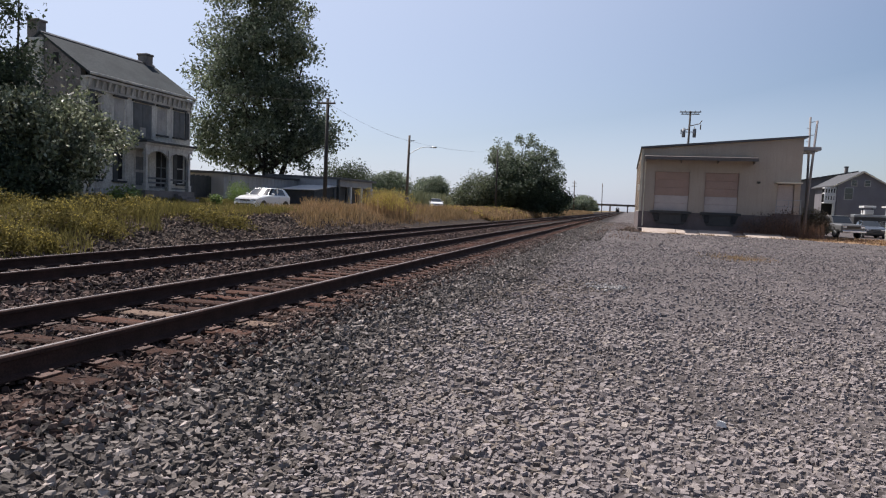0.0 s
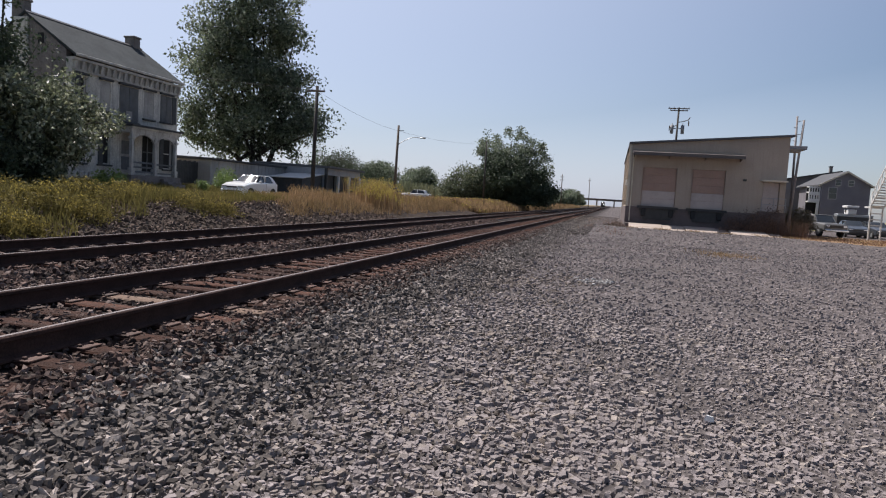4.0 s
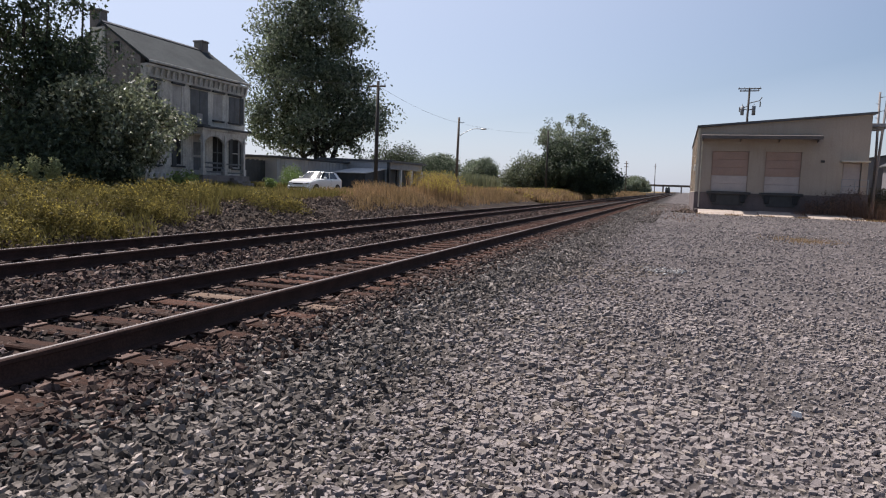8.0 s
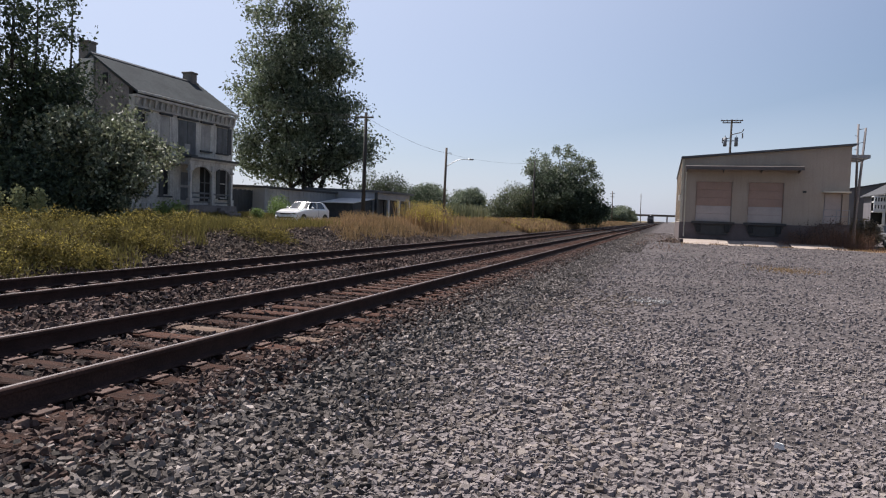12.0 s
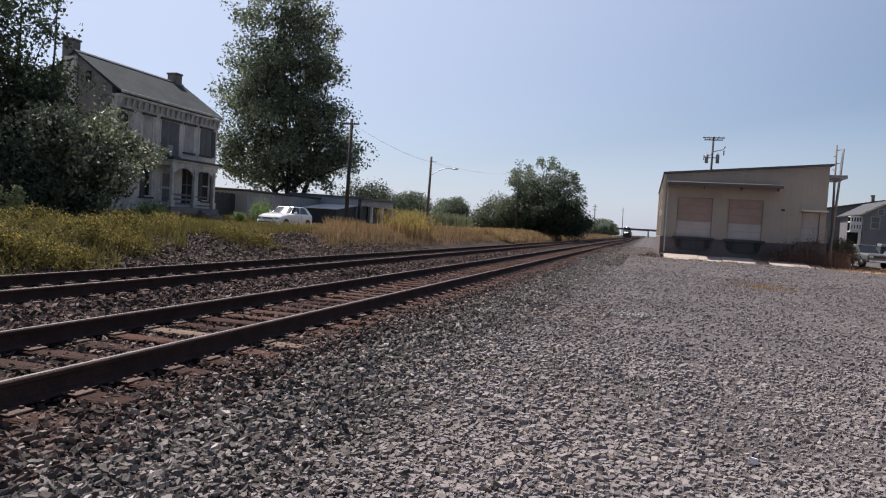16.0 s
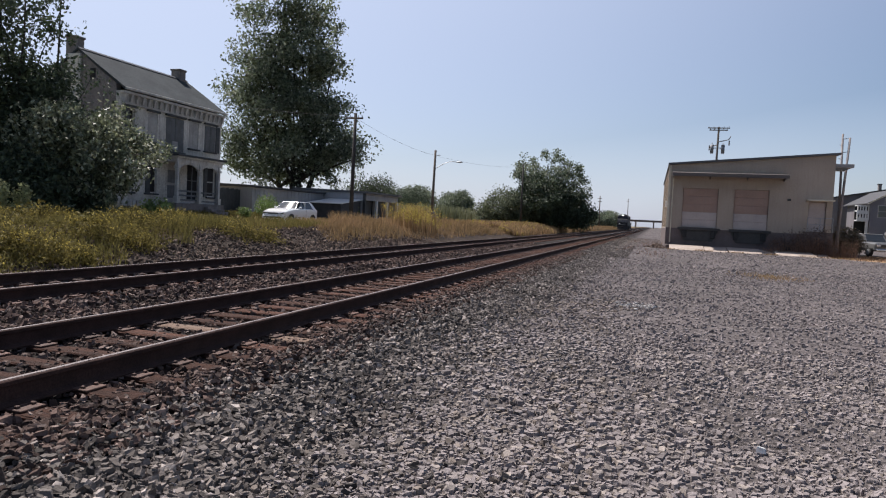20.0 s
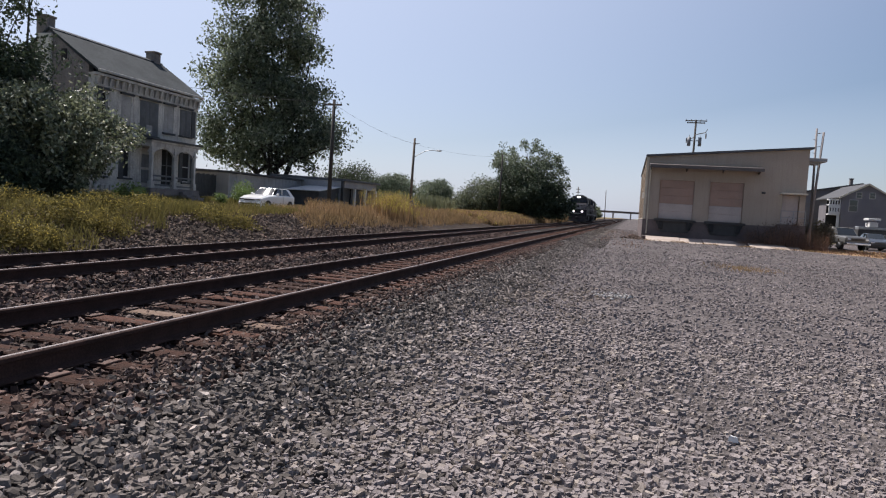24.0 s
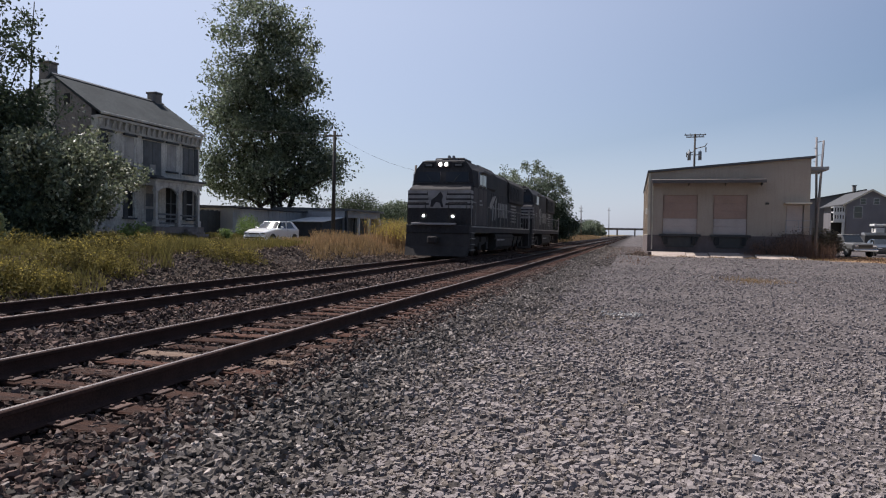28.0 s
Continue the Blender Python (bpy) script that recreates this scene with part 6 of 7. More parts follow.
        part("air_reservoir", Shape().tube((s * 1.28, 6.6, 1.0), (s * 1.28, 12.2, 1.0), 0.16, 0.16, 12), LOCO_DUST, L)
        part("tank_plate", Shape().box(s * 1.405, 7.2, 0.78, s * 1.412, 9.4, 0.86), LOCO_GREY, L)
    for s in (-1, 1):
        part("front_handrail", Shape().path([(s * 1.4, 0.1, 1.6), (s * 1.4, 0.1, 2.55), (s * 0.55, 0.1, 2.55), (s * 0.55, 0.1, 1.6)], 0.02), LOCO_DUST, L)
    part("fuel_tank", Shape().prism([(-1.4, 0.45), (-1.2, 0.25), (1.2, 0.25), (1.4, 0.45), (1.4, 1.16), (-1.4, 1.16)], 1, 6.9, 11.9), LOCO_DUST, L)
    part("rear_pilot", Shape().box(-1.45, LL - 0.5, 0.3, 1.45, LL - 0.3, 1.5, 0.02), LOCO_DUST, L)
    part("rear_coupler", Shape().box(-0.12, LL - 0.3, 0.72, 0.12, LL + 0.35, 0.98, 0.03), LOCO_DUST, L)
    for yc in (3.7, LL - 3.7):
        bogie = part("bogie", Shape().box(-0.65, yc - 2.1, 0.55, 0.65, yc + 2.1, 0.85, 0.03), LOCO_DUST, L, "three-axle bogie")
        for s in (-1, 1):
            part("side_frame", Shape().prism([(yc - 2.35, 0.75), (yc - 2.1, 0.4), (yc - 1.3, 0.62), (yc - 0.4, 0.5), (yc + 0.4, 0.5), (yc + 1.3, 0.62), (yc + 2.1, 0.4), (yc + 2.35, 0.75), (yc + 2.2, 1.0), (yc - 2.2, 1.0)], 0, s * 1.0 if s > 0 else -1.14, s * 1.14 if s > 0 else -1.0), LOCO_DUST, bogie)
            for dy in (-1.65, 0, 1.65):
                part("axle_box", Shape().box(s * 1.1, yc + dy - 0.17, 0.34, s * 1.24, yc + dy + 0.17, 0.72, 0.03), LOCO_DUST, bogie)
                part("spring", Shape().tube((s * 1.16, yc + dy + 0.3, 0.72), (s * 1.16, yc + dy + 0.3, 0.98), 0.07, 0.07, 8), LOCO_DUST, bogie)
        for dy in (-1.65, 0, 1.65):
            ax = new("wheelset", Shape().tube((-0.85, 0, 0), (0.85, 0, 0), 0.09, 0.09, 10).mesh("axle", mat=LOCO_DUST))
            ax.parent, ax.location = L, (0, yc + dy, 0.50)
            for s in (-1, 1):
                w = new("wheel", Shape().tube((s * 0.69, 0, 0), (s * 0.82, 0, 0), 0.505, 0.495, 24).tube((s * 0.66, 0, 0), (s * 0.69, 0, 0), 0.53, 0.53, 24).box(s * 0.82, -0.06, -0.42, s * 0.835, 0.06, 0.42).mesh("wheel", mat=RUST))
                w.parent = ax
    return L


loco_a = locomotive("black diesel locomotive with white nose stripes and lit headlamps", LAMP_LIT)
loco_b = locomotive("trailing black diesel locomotive coupled behind the first", GREY_METAL)
# ---- plants ----
def leaf_cloud(centres, spread_r, per, size, aspect=0.55):
    """Small bent leaves round the given twig ends: verts and faces."""
    n = len(centres) * per
    c = np.repeat(centres, per, axis=0) + np.clip(rng.normal(0, 1, (n, 3)), -1.8, 1.8) * spread_r
    d = rng.normal(0, 1, (n, 3))
    d[:, 2] -= 0.35
    d /= np.linalg.norm(d, axis=1, keepdims=True)
    u = np.cross(d, rng.normal(0, 1, (n, 3)))
    u /= np.linalg.norm(u, axis=1, keepdims=True)
    s = (size * rng.uniform(0.6, 1.35, n))[:, None]
    w = np.cross(d, u) * 0.12
    v = np.stack([c, c + d * s * 0.5 + u * s * aspect * 0.5 + w * s, c + d * s, c + d * s * 0.5 - u * s * aspect * 0.5 + w * s], 1)
    return v.reshape(-1, 3), repeat_faces([(0, 1, 2, 3)], n, 4)


def blob_points(blobs, n, shell=0.55, bough=0.0, per_bough=7):
    """Points inside ellipsoids (centre x y z, radii x y z), most of them towards the outside, gathered in boughs of the given radius."""
    vol = np.array([b[3] * b[4] * b[5] for b in blobs]) ** 0.8
    m = max(6, n // per_bough) if bough else n
    pick = rng.choice(len(blobs), m, p=vol / vol.sum())
    d = rng.normal(0, 1, (m, 3))
    d /= np.linalg.norm(d, axis=1, keepdims=True)
    r = (shell + (1 - shell) * rng.uniform(0, 1, m) ** 0.6) * (1 + 0.13 * np.sin(d[:, 0] * 7 + pick) * np.sin(d[:, 2] * 6 + d[:, 1] * 5))
    b = np.array(blobs, float)[pick]
    c = b[:, :3] + d * r[:, None] * b[:, 3:]
    if not bough:
        return c
    size = bough * rng.uniform(0.55, 1.3, m)
    of = rng.integers(0, m, n)
    off = np.clip(rng.normal(0, 1, (n, 3)), -1.7, 1.7) * np.array((1, 1, 0.5)) * size[of][:, None]
    off[:, 2] -= 0.22 * np.hypot(off[:, 0], off[:, 1])
    return c[of] + off


def plant(name, base, blobs, clumps, per, leaf, size, trunks, label, category, clump_r=0.35, shell=0.5, limbs=14, group="", trunk_r=0.2, fork=0.3, bough=0.0, per_bough=7):
    """Trunks, limbs and a crown of leaves; blobs are given from the base: across x, y, up."""
    bx, by = base
    bz = float(ground_z(bx, by))
    t = thing(name, (bx, by, bz), label, category, group)
    world_blobs = [(bx + b[0], by + b[1], bz + b[2], *b[3:]) for b in blobs]
    pts = blob_points(world_blobs, clumps, shell, bough, per_bough)
    pts = pts[pts[:, 2] > bz + 0.15]
    v, f = leaf_cloud(pts, clump_r, per, size)
    me = bulk_mesh("crown", v - np.array((bx, by, bz)), f, leaf)
    o = new("crown", me)
    o.parent = t
    rr = random.Random(int(bx * 7 + by))
    top = max(b[2] + b[5] * 0.5 for b in blobs)
    for dx, dy, lx, ly, *part_way in trunks:
        tk = Shape()
        p = Vector((bx + dx, by + dy, bz - 0.3))
        q = Vector((bx + lx, by + ly, bz + top * (part_way[0] if part_way else 1)))
        segs = 7
        prev, pr = p, trunk_r * 1.25
        joints = []
        for k in range(1, segs + 1):
            cur = p.lerp(q, k / segs) + Vector((rr.uniform(-1, 1), rr.uniform(-1, 1), 0)) * trunk_r * 0.9
            r = trunk_r * (1.05 - 0.85 * k / segs)
            tk.tube(prev, cur, pr, r, 9)
            prev, pr = cur, r
            joints.append((cur, r))
        tr_ = part("trunk", tk, BARK, t, smooth=True)
        for k in range(limbs // max(1, len(trunks))):
            e = Vector(pts[rr.randrange(len(pts))])
            under = [q for q in joints if q[0].z < e.z - 0.25 * (e - q[0]).length] or joints[:1]
            a, r = under[min(len(under) - 1, int(len(under) * (fork + (1 - fork) * rr.random())))]
            m = a.lerp(e, 0.5) + Vector((0, 0, 0.04 * (e - a).length))
            part("limb", Shape().tube(a, m, r * 0.6, r * 0.35, 6).tube(m, e, r * 0.35, 0.012, 6), BARK, tr_)
    return t


# great tree behind the sheds
plant("large_tree", (-33.0, 57.5), [(-0.4, 0, 5.8, 5.6, 5.6, 3.2), (-1.3, -0.4, 9.4, 4.9, 5.0, 3.6), (2.0, 0.6, 8.4, 3.9, 4.2, 3.2), (-1.0, -0.3, 14.5, 4.5, 4.4, 4.4), (-2.8, -0.8, 12.0, 3.1, 3.3, 3.0), (-1.6, -0.4, 19.0, 3.5, 3.5, 3.9), (1.0, 0.2, 16.0, 3.4, 3.4, 3.2),
                                    (3.4, 1.0, 5.4, 2.8, 2.8, 1.8), (-4.7, -1.2, 6.2, 2.3, 2.4, 2.2), (-4.3, -1.1, 10.0, 1.6, 1.8, 1.7), (-3.8, -1.0, 14.0, 1.5, 1.6, 1.5), (0.8, 0.4, 12.4, 3.2, 3.2, 3.0), (0.4, 0.3, 19.4, 2.2, 2.2, 2.6), (3.3, 0.9, 9.4, 2.4, 2.4, 2.4), (4.0, 1.1, 6.6, 2.5, 2.5, 1.9), (1.9, 0.5, 14.2, 2.2, 2.2, 2.4), (-2.6, -0.6, 4.4, 2.6, 2.6, 1.2)],
      2900, 19, LEAF, 0.31, [(0.3, 0, -1.6, -0.4, 0.95), (0.6, 0.2, 3.6, 0.7, 0.42), (0.0, -0.2, -4.2, -1.0, 0.45), (0.4, 0.1, 1.2, 0.3, 0.7)], "tall dark green broadleaf tree behind a shed", "tree", 0.33, 0.25, 44, trunk_r=0.3, bough=0.85)
# smaller trees behind it
plant("broadleaf_tree", (-31.0, 69.0), [(0, 0, 2.6, 2.6, 2.6, 1.6), (1.6, 0.4, 3.2, 1.8, 1.8, 1.2)], 260, 12, LEAF_DARK, 0.24, [(0, 0, 0, 0)], "thin dark green tree behind the garages", "tree", 0.4, 0.4, 10, trunk_r=0.16)
plant("broadleaf_tree", (-38.0, 92.0), [(0, 0, 3.0, 3.4, 3, 1.8), (-2.6, 0.4, 2.7, 2.6, 2.4, 1.4)], 300, 12, LEAF_DARK, 0.28, [(0, 0, 0, 0)], "dark green tree behind the garages", "tree", 0.45, 0.4, 10, trunk_r=0.16)
plant("round_tree", (-53.5, 150.0), [(0, 0, 3.6, 4.8, 4, 3.6)], 700, 16, LEAF, 0.42, [(0, 0, 0, 0)], "dark rounded tree beyond the corn", "tree", 0.5, 0.6, 8, "trees beyond the corn", trunk_r=0.25)
plant("round_tree", (-47.5, 158.0), [(0, 0, 3.0, 3.0, 3, 3.2)], 350, 16, LEAF, 0.42, [(0, 0, 0, 0)], "dark rounded tree beyond the corn", "tree", 0.5, 0.6, 8, "trees beyond the corn", trunk_r=0.25)
plant("round_tree", (-43.6, 152.0), [(0, 0, 3.2, 3.6, 3, 2.7), (0.6, 0, 5.0, 1.4, 1.4, 1.4)], 520, 16, LEAF, 0.42, [(0, 0, 0, 0)], "dark rounded tree beyond the corn", "tree", 0.5, 0.6, 8, "trees beyond the corn", trunk_r=0.25)
plant("broadleaf_tree", (-44.0, 122.0), [(0, 0, 3.4, 2.8, 2.6, 2.2), (-3, 0, 2.9, 2.6, 2.4, 1.9)], 280, 12, LEAF_DARK, 0.32, [(0, 0, 0, 0)], "dark green tree beyond the garages", "tree", 0.45, 0.4, 10, trunk_r=0.18)

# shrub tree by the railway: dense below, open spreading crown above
# The shrub's backlit shade is painted in with the darker leaf colour.
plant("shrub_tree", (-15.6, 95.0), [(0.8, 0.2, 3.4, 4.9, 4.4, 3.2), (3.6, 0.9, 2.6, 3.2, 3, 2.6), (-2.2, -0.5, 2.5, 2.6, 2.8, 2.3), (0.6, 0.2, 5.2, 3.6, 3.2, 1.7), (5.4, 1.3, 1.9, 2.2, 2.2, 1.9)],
      2300, 16, LEAF_DARK, 0.32, [(0.5, 0, 0.8, 0), (-1.2, 0, -2, 0)], "dense shrub tree beside the railway, backlit shade painted dark", "tree", 0.36, 0.4, 18, trunk_r=0.2, bough=0.6)
plant("spreading_tree", (-15.4, 97.5), [(0.6, 0.1, 5.6, 5.0, 4.0, 2.8), (0.2, 0, 8.0, 4.4, 3.4, 2.2), (-0.2, 0, 9.9, 3.2, 2.6, 1.7), (3.8, 0.9, 6.2, 2.5, 2.4, 2.2), (-2.8, -0.7, 7.0, 2.0, 2.2, 1.2), (5.0, 1.3, 4.4, 1.6, 1.8, 1.8), (3.0, 0.8, 8.0, 2.0, 1.8, 1.3)],
      900, 13, LEAF, 0.29, [(0, 0, 0.4, 0, 0.85), (0.4, 0, 2.2, 0.4, 0.75), (-0.4, 0, -1.8, -0.5, 0.65)], "open spreading tree with flat leaf clusters", "tree", 0.26, 0.7, 70, trunk_r=0.14, bough=0.34, per_bough=8)
plant("grey_shrub", (-20.3, 93.4), [(0, 0, 2.8, 2.6, 2.4, 2.6), (-2.2, -0.4, 1.9, 1.6, 1.6, 1.8), (2.0, 0, 2.2, 2.4, 2, 2.2)], 600, 16, LEAF_GREY, 0.28, [(0, 0, 0, 0)], "grey-green shrub beside the corn", "shrub", 0.4, 0.5, 10, trunk_r=0.1)
r3 = random.Random(5)
for k in range(16):
    y = 118 + 24 * k + r3.uniform(-6, 6)
    h = r3.uniform(2.2, 3.8) * (1 + 0.0012 * y)
    plant("line_side_tree", (-16.5 - 0.012 * y + r3.uniform(-2, 1.0), y), [(0, 0, h * 0.62, h * 0.9, h * 0.9, h * 0.62), (r3.uniform(-2, 2), 1, h * 0.9, h * 0.6, h * 0.6, h * 0.5)], 240, 14, LEAF if k % 3 else LEAF_GREY, 0.32 + 0.0012 * y,
          [(0, 0, 0, 0)], "distant green tree beside the railway", "tree", 0.5, 0.5, 5, "trees along the railway", trunk_r=0.16)
for k in range(7):
    y = 320 + 60 * k
    plant("line_side_tree", (9 + 0.01 * y + r3.uniform(-2, 3), y), [(0, 0, 2.0, 4.5, 4.0, 2.4)], 160, 14, LEAF, 0.7, [(0, 0, 0, 0)], "distant low tree beside the railway", "tree", 0.6, 0.5, 4, "trees along the railway", trunk_r=0.16)

# thicket before the old house
plant("leafy_bush", (-20.6, 19.6), [(0, 0, 2.0, 1.9, 1.9, 1.9), (0, 1.3, 3.1, 1.6, 1.7, 1.35), (0, 2.9, 3.1, 1.0, 1.5, 0.75), (-0.3, -0.6, 3.4, 1.6, 1.8, 1.0), (0, 1.8, 2.3, 1.0, 0.8, 1.0)],
      1500, 17, BUSH_LEAF, 0.17, [(0, 0, 0.3, 0), (0.4, 0.2, 0.9, 0.9), (-0.3, 0, -0.6, 0)], "pale-leaved bush before the old house", "bush", 0.17, 0.4, 24, trunk_r=0.06, bough=0.4)
plant("tall_thicket_tree", (-22.6, 15.8), [(0.6, 2.4, 2.2, 1.7, 1.1, 2.2), (0.0, 3.4, 3.4, 1.8, 1.4, 2.2), (0.4, 4.7, 5.5, 0.9, 1.0, 0.8), (0.5, 4.6, 7.2, 0.8, 0.9, 0.6), (0.4, 4.3, 8.7, 0.7, 0.8, 0.5), (0.6, 2.4, 2.2, 1.8, 1.6, 2.0), (-0.2, 2.6, 4.8, 1.6, 1.6, 1.4), (-0.2, 0.4, 5.6, 1.7, 1.8, 1.2), (0.2, 4.2, 4.3, 1.1, 1.2, 1.2), (-1.4, -1.0, 6.9, 1.5, 1.5, 1.2), (0.3, 0.8, 7.6, 1.3, 1.5, 1.0), (-0.5, -0.4, 8.8, 1.2, 1.3, 1.0), (0.9, 2.0, 6.4, 0.9, 1.1, 0.8), (0.6, 2.6, 7.6, 0.8, 0.9, 0.6), (0.4, 1.9, 8.8, 1.0, 1.2, 0.8), (0.4, 3.1, 5.9, 0.6, 0.9, 0.6), (0.3, 3.0, 8.2, 0.7, 0.9, 0.6), (0.2, 4.0, 5.3, 0.5, 0.7, 0.4)],
      1900, 16, LEAF_DARK, 0.17, [(0, 1.8, -0.2, 1.4), (0.5, 2.2, 0.7, 2.2), (-0.6, 1.6, -1.3, 0.2), (0.8, 2.8, 0.8, 3.0), (0.6, 4.2, 0.7, 4.7)], "tall dark thicket tree with thin trunks", "tree", 0.19, 0.4, 44, trunk_r=0.08, bough=0.45, per_bough=9)
plant("leafy_bush", (-22.4, 8.6), [(0, 0, 1.7, 2.2, 2.2, 1.8), (-0.8, -1.5, 2.8, 2.0, 2.0, 1.8)], 900, 16, LEAF_DARK, 0.17, [(0, 0, 0, 0)], "dark dense bush beside the road", "bush", 0.22, 0.5, 14, trunk_r=0.08)
plant("leafy_bush", (-24.5, 21.2), [(0, 0, 1.4, 2.6, 2.4, 1.6), (0, -1.4, 1.8, 2.2, 1.3, 2.0)], 800, 16, LEAF_DARK, 0.17, [(0, 0, 0, 0)], "dark dense bush beside the road", "bush", 0.22, 0.4, 14, trunk_r=0.08)
plant("leafy_bush", (-20.8, 17.3), [(0, 0, 1.2, 1.8, 2.0, 1.3), (0.2, 2.2, 0.9, 1.4, 1.5, 1.1)], 900, 16, LEAF_DARK, 0.15, [(0, 0, 0, 0)], "dark dense bush beside the road", "bush", 0.2, 0.4, 14, trunk_r=0.06)
for x, y, h in ((-19.2, 22.6, 0.55), (-25.4, 40.6, 0.7), (-26.2, 42.2, 0.8), (-25.6, 31.0, 0.24), (-25.4, 38.1, 0.26)):
    plant("small_weed_bush", (x, y), [(0, 0, h * 0.8, h * 0.9, h * 0.9, h)], 90, 14, LEAF_LIGHT, 0.12, [(0, 0, 0, 0)], "small bright green weed bush in the grass", "bush", 0.13, 0.4, 5, "weed bushes", trunk_r=0.02)
plant("leafy_bush", (14.0, 58.6), [(0, 0, 0.9, 1.2, 1.0, 1.3), (0.5, 0.2, 0.9, 0.9, 0.9, 1.0)], 420, 14, DULL_BUSH, 0.14, [(0, 0, 0, 0)], "dull brown-green bush beside the warehouse", "bush", 0.16, 0.4, 10, trunk_r=0.04)
plant("dead_brush", (9.6, 51.95), [(0, 0, 0.9, 1.0, 0.4, 0.9), (1.3, 0, 1.2, 0.7, 0.35, 1.0), (-1.2, 0, 0.6, 0.8, 0.4, 0.5)], 240, 10, BRUSH, 0.09, [(0, 0, 0, 0), (0.8, 0, 1.2, 0), (-0.7, 0, -1.0, 0)], "dead brown brush before the warehouse steps", "bush", 0.16, 0.3, 40, trunk_r=0.03)
plant("leafy_bush", (-22.9, 65.6), [(0, 0, 0.5, 0.9, 0.9, 0.7), (0.7, 0.2, 0.4, 0.7, 0.7, 0.5)], 130, 14, LEAF_DARK, 0.14, [(0, 0, 0, 0)], "low dark bush at the lamp pole's foot", "bush", 0.16, 0.4, 8, trunk_r=0.03)
plant("leafy_bush", (-25.6, 54.0), [(0, 0, 0.6, 1.3, 1.6, 0.7)], 160, 14, LEAF_LIGHT, 0.13, [(0, 0, 0, 0)], "green weeds by the lean-to wall", "bush", 0.16, 0.4, 6, trunk_r=0.03)


def blades(name, xs, ys, h, w, material, label, bend=0.35, category="grass"):
    """Grass: bent tapering blades rooted in the ground."""
    n = len(xs)
    z = ground_z(xs, ys) - 0.02
    a = rng.uniform(0, 2 * np.pi, n)
    t = rng.uniform(0, 2 * np.pi, n)
    out = np.stack([np.cos(t), np.sin(t), np.zeros(n)], -1) * (h * bend * rng.uniform(0.2, 1.3, n))[:, None]
    side = np.stack([np.cos(a), np.sin(a), np.zeros(n)], -1) * (w / 2)[:, None]
    p = np.stack([xs, ys, z], -1)
    up_ = np.array((0, 0, 1.0)) * h[:, None]
    v = np.stack([p - side, p + side, p + out * 0.35 + up_ * 0.6 + side * 0.75, p + out * 0.35 + up_ * 0.6 - side * 0.75, p + out + up_ * 0.97 + side * 0.2, p + out + up_ * 0.97 - side * 0.2], 1)
    me = bulk_mesh(name, v.reshape(-1, 3), repeat_faces([(0, 1, 2, 3), (3, 2, 4, 5)], n, 6), material)
    return tagged(new(name, me), label, category, kind="stuff")


def lumpy(x, y, s=1.0):
    return 0.5 + 0.5 * np.sin(x * 1.3 * s + 1.7 * np.sin(y * 0.9 * s)) * np.sin(y * 1.1 * s + 0.8 * np.sin(x * 1.7 * s))


def keep(x, y, p):
    m = rng.uniform(0, 1, len(x)) < p
    return x[m], y[m]


# tan grass on the bank, from the gravel opening onwards
x, y = spread(50000, -20.0, -12.0, 23.5, 75.0, 1.25)
low = np.where((y > 24.5), -12.1, -14.4) - 0.5 * lumpy(y, x, 0.7)
off = np.abs(x + 12.6 + 0.787 * (y - 23.6)) * 0.786  # a bare cart track climbs the bank to the road
x, y = keep(x, y, np.where((x < low) & ((off > 0.7) | (y > 36)), (0.25 + 0.75 * lumpy(x, y)) * (1 - 0.35 * smooth_step(-13.4, -12.2, x)), 0.0))
# Shorter grass in a wedge fitted to the camera's view of the car.
car_sightline = np.where((-y / x > 1.45) & (-y / x < 1.98) & (y < 37), 0.55, 1.0)
blades("dry_grass", x, y, car_sightline * (0.1 + 0.32 * lumpy(x, y, 0.45) + 0.42 * lumpy(x + 3, y, 0.19) ** 2) * rng.uniform(0.6, 1.25, len(x)), np.full(len(x), 0.028), GRASS_TAN, "tall dry tan grass along the bank")
x, y = spread(17000, -24, -12.4, 75.0, 170.0, 1.6)
x, y = keep(x, y, np.where(x < -12.6 - 0.5 * lumpy(y, x, 0.3), 0.8, 0))
blades("dry_grass", x, y, rng.uniform(0.3, 0.75, len(x)), np.full(len(x), 0.09), GRASS_TAN, "tall dry grass further along the bank")
x, y = spread(10000, -14.5, -11.8, 60.0, 260.0, 1.6)
blades("dry_grass", x, y, rng.uniform(0.25, 0.7, len(x)), np.full(len(x), 0.1), GRASS_TAN, "dry grass beside the distant track")
# yellow-green growth before the house
x, y = spread(44000, -20.0, -11.2, 3.0, 28.0, 0.9)
low = np.interp(y, (3, 12.5, 14, 16.5, 18, 24, 26, 28), (-11.2, -11.4, -12.3, -12.6, -13.6, -13.7, -13.9, -14.0)) - 0.6 * lumpy(y, x, 0.8)
x, y = keep(x, y, np.where(x < low, 0.35 + 0.65 * lumpy(x, y, 1.3), 0))
blades("green_grass", x, y, (0.16 + 0.3 * lumpy(x, y, 0.9)) * rng.uniform(0.6, 1.3, len(x)), np.full(len(x), 0.022), GRASS_GREEN, "yellow-green weedy grass on the bank")
x, y = spread(9000, -27.2, -24.4, 22.0, 44.0)
blades("green_grass", x, y, rng.uniform(0.12, 0.35, len(x)), np.full(len(x), 0.03), GRASS_GREEN, "short grass before the old house")


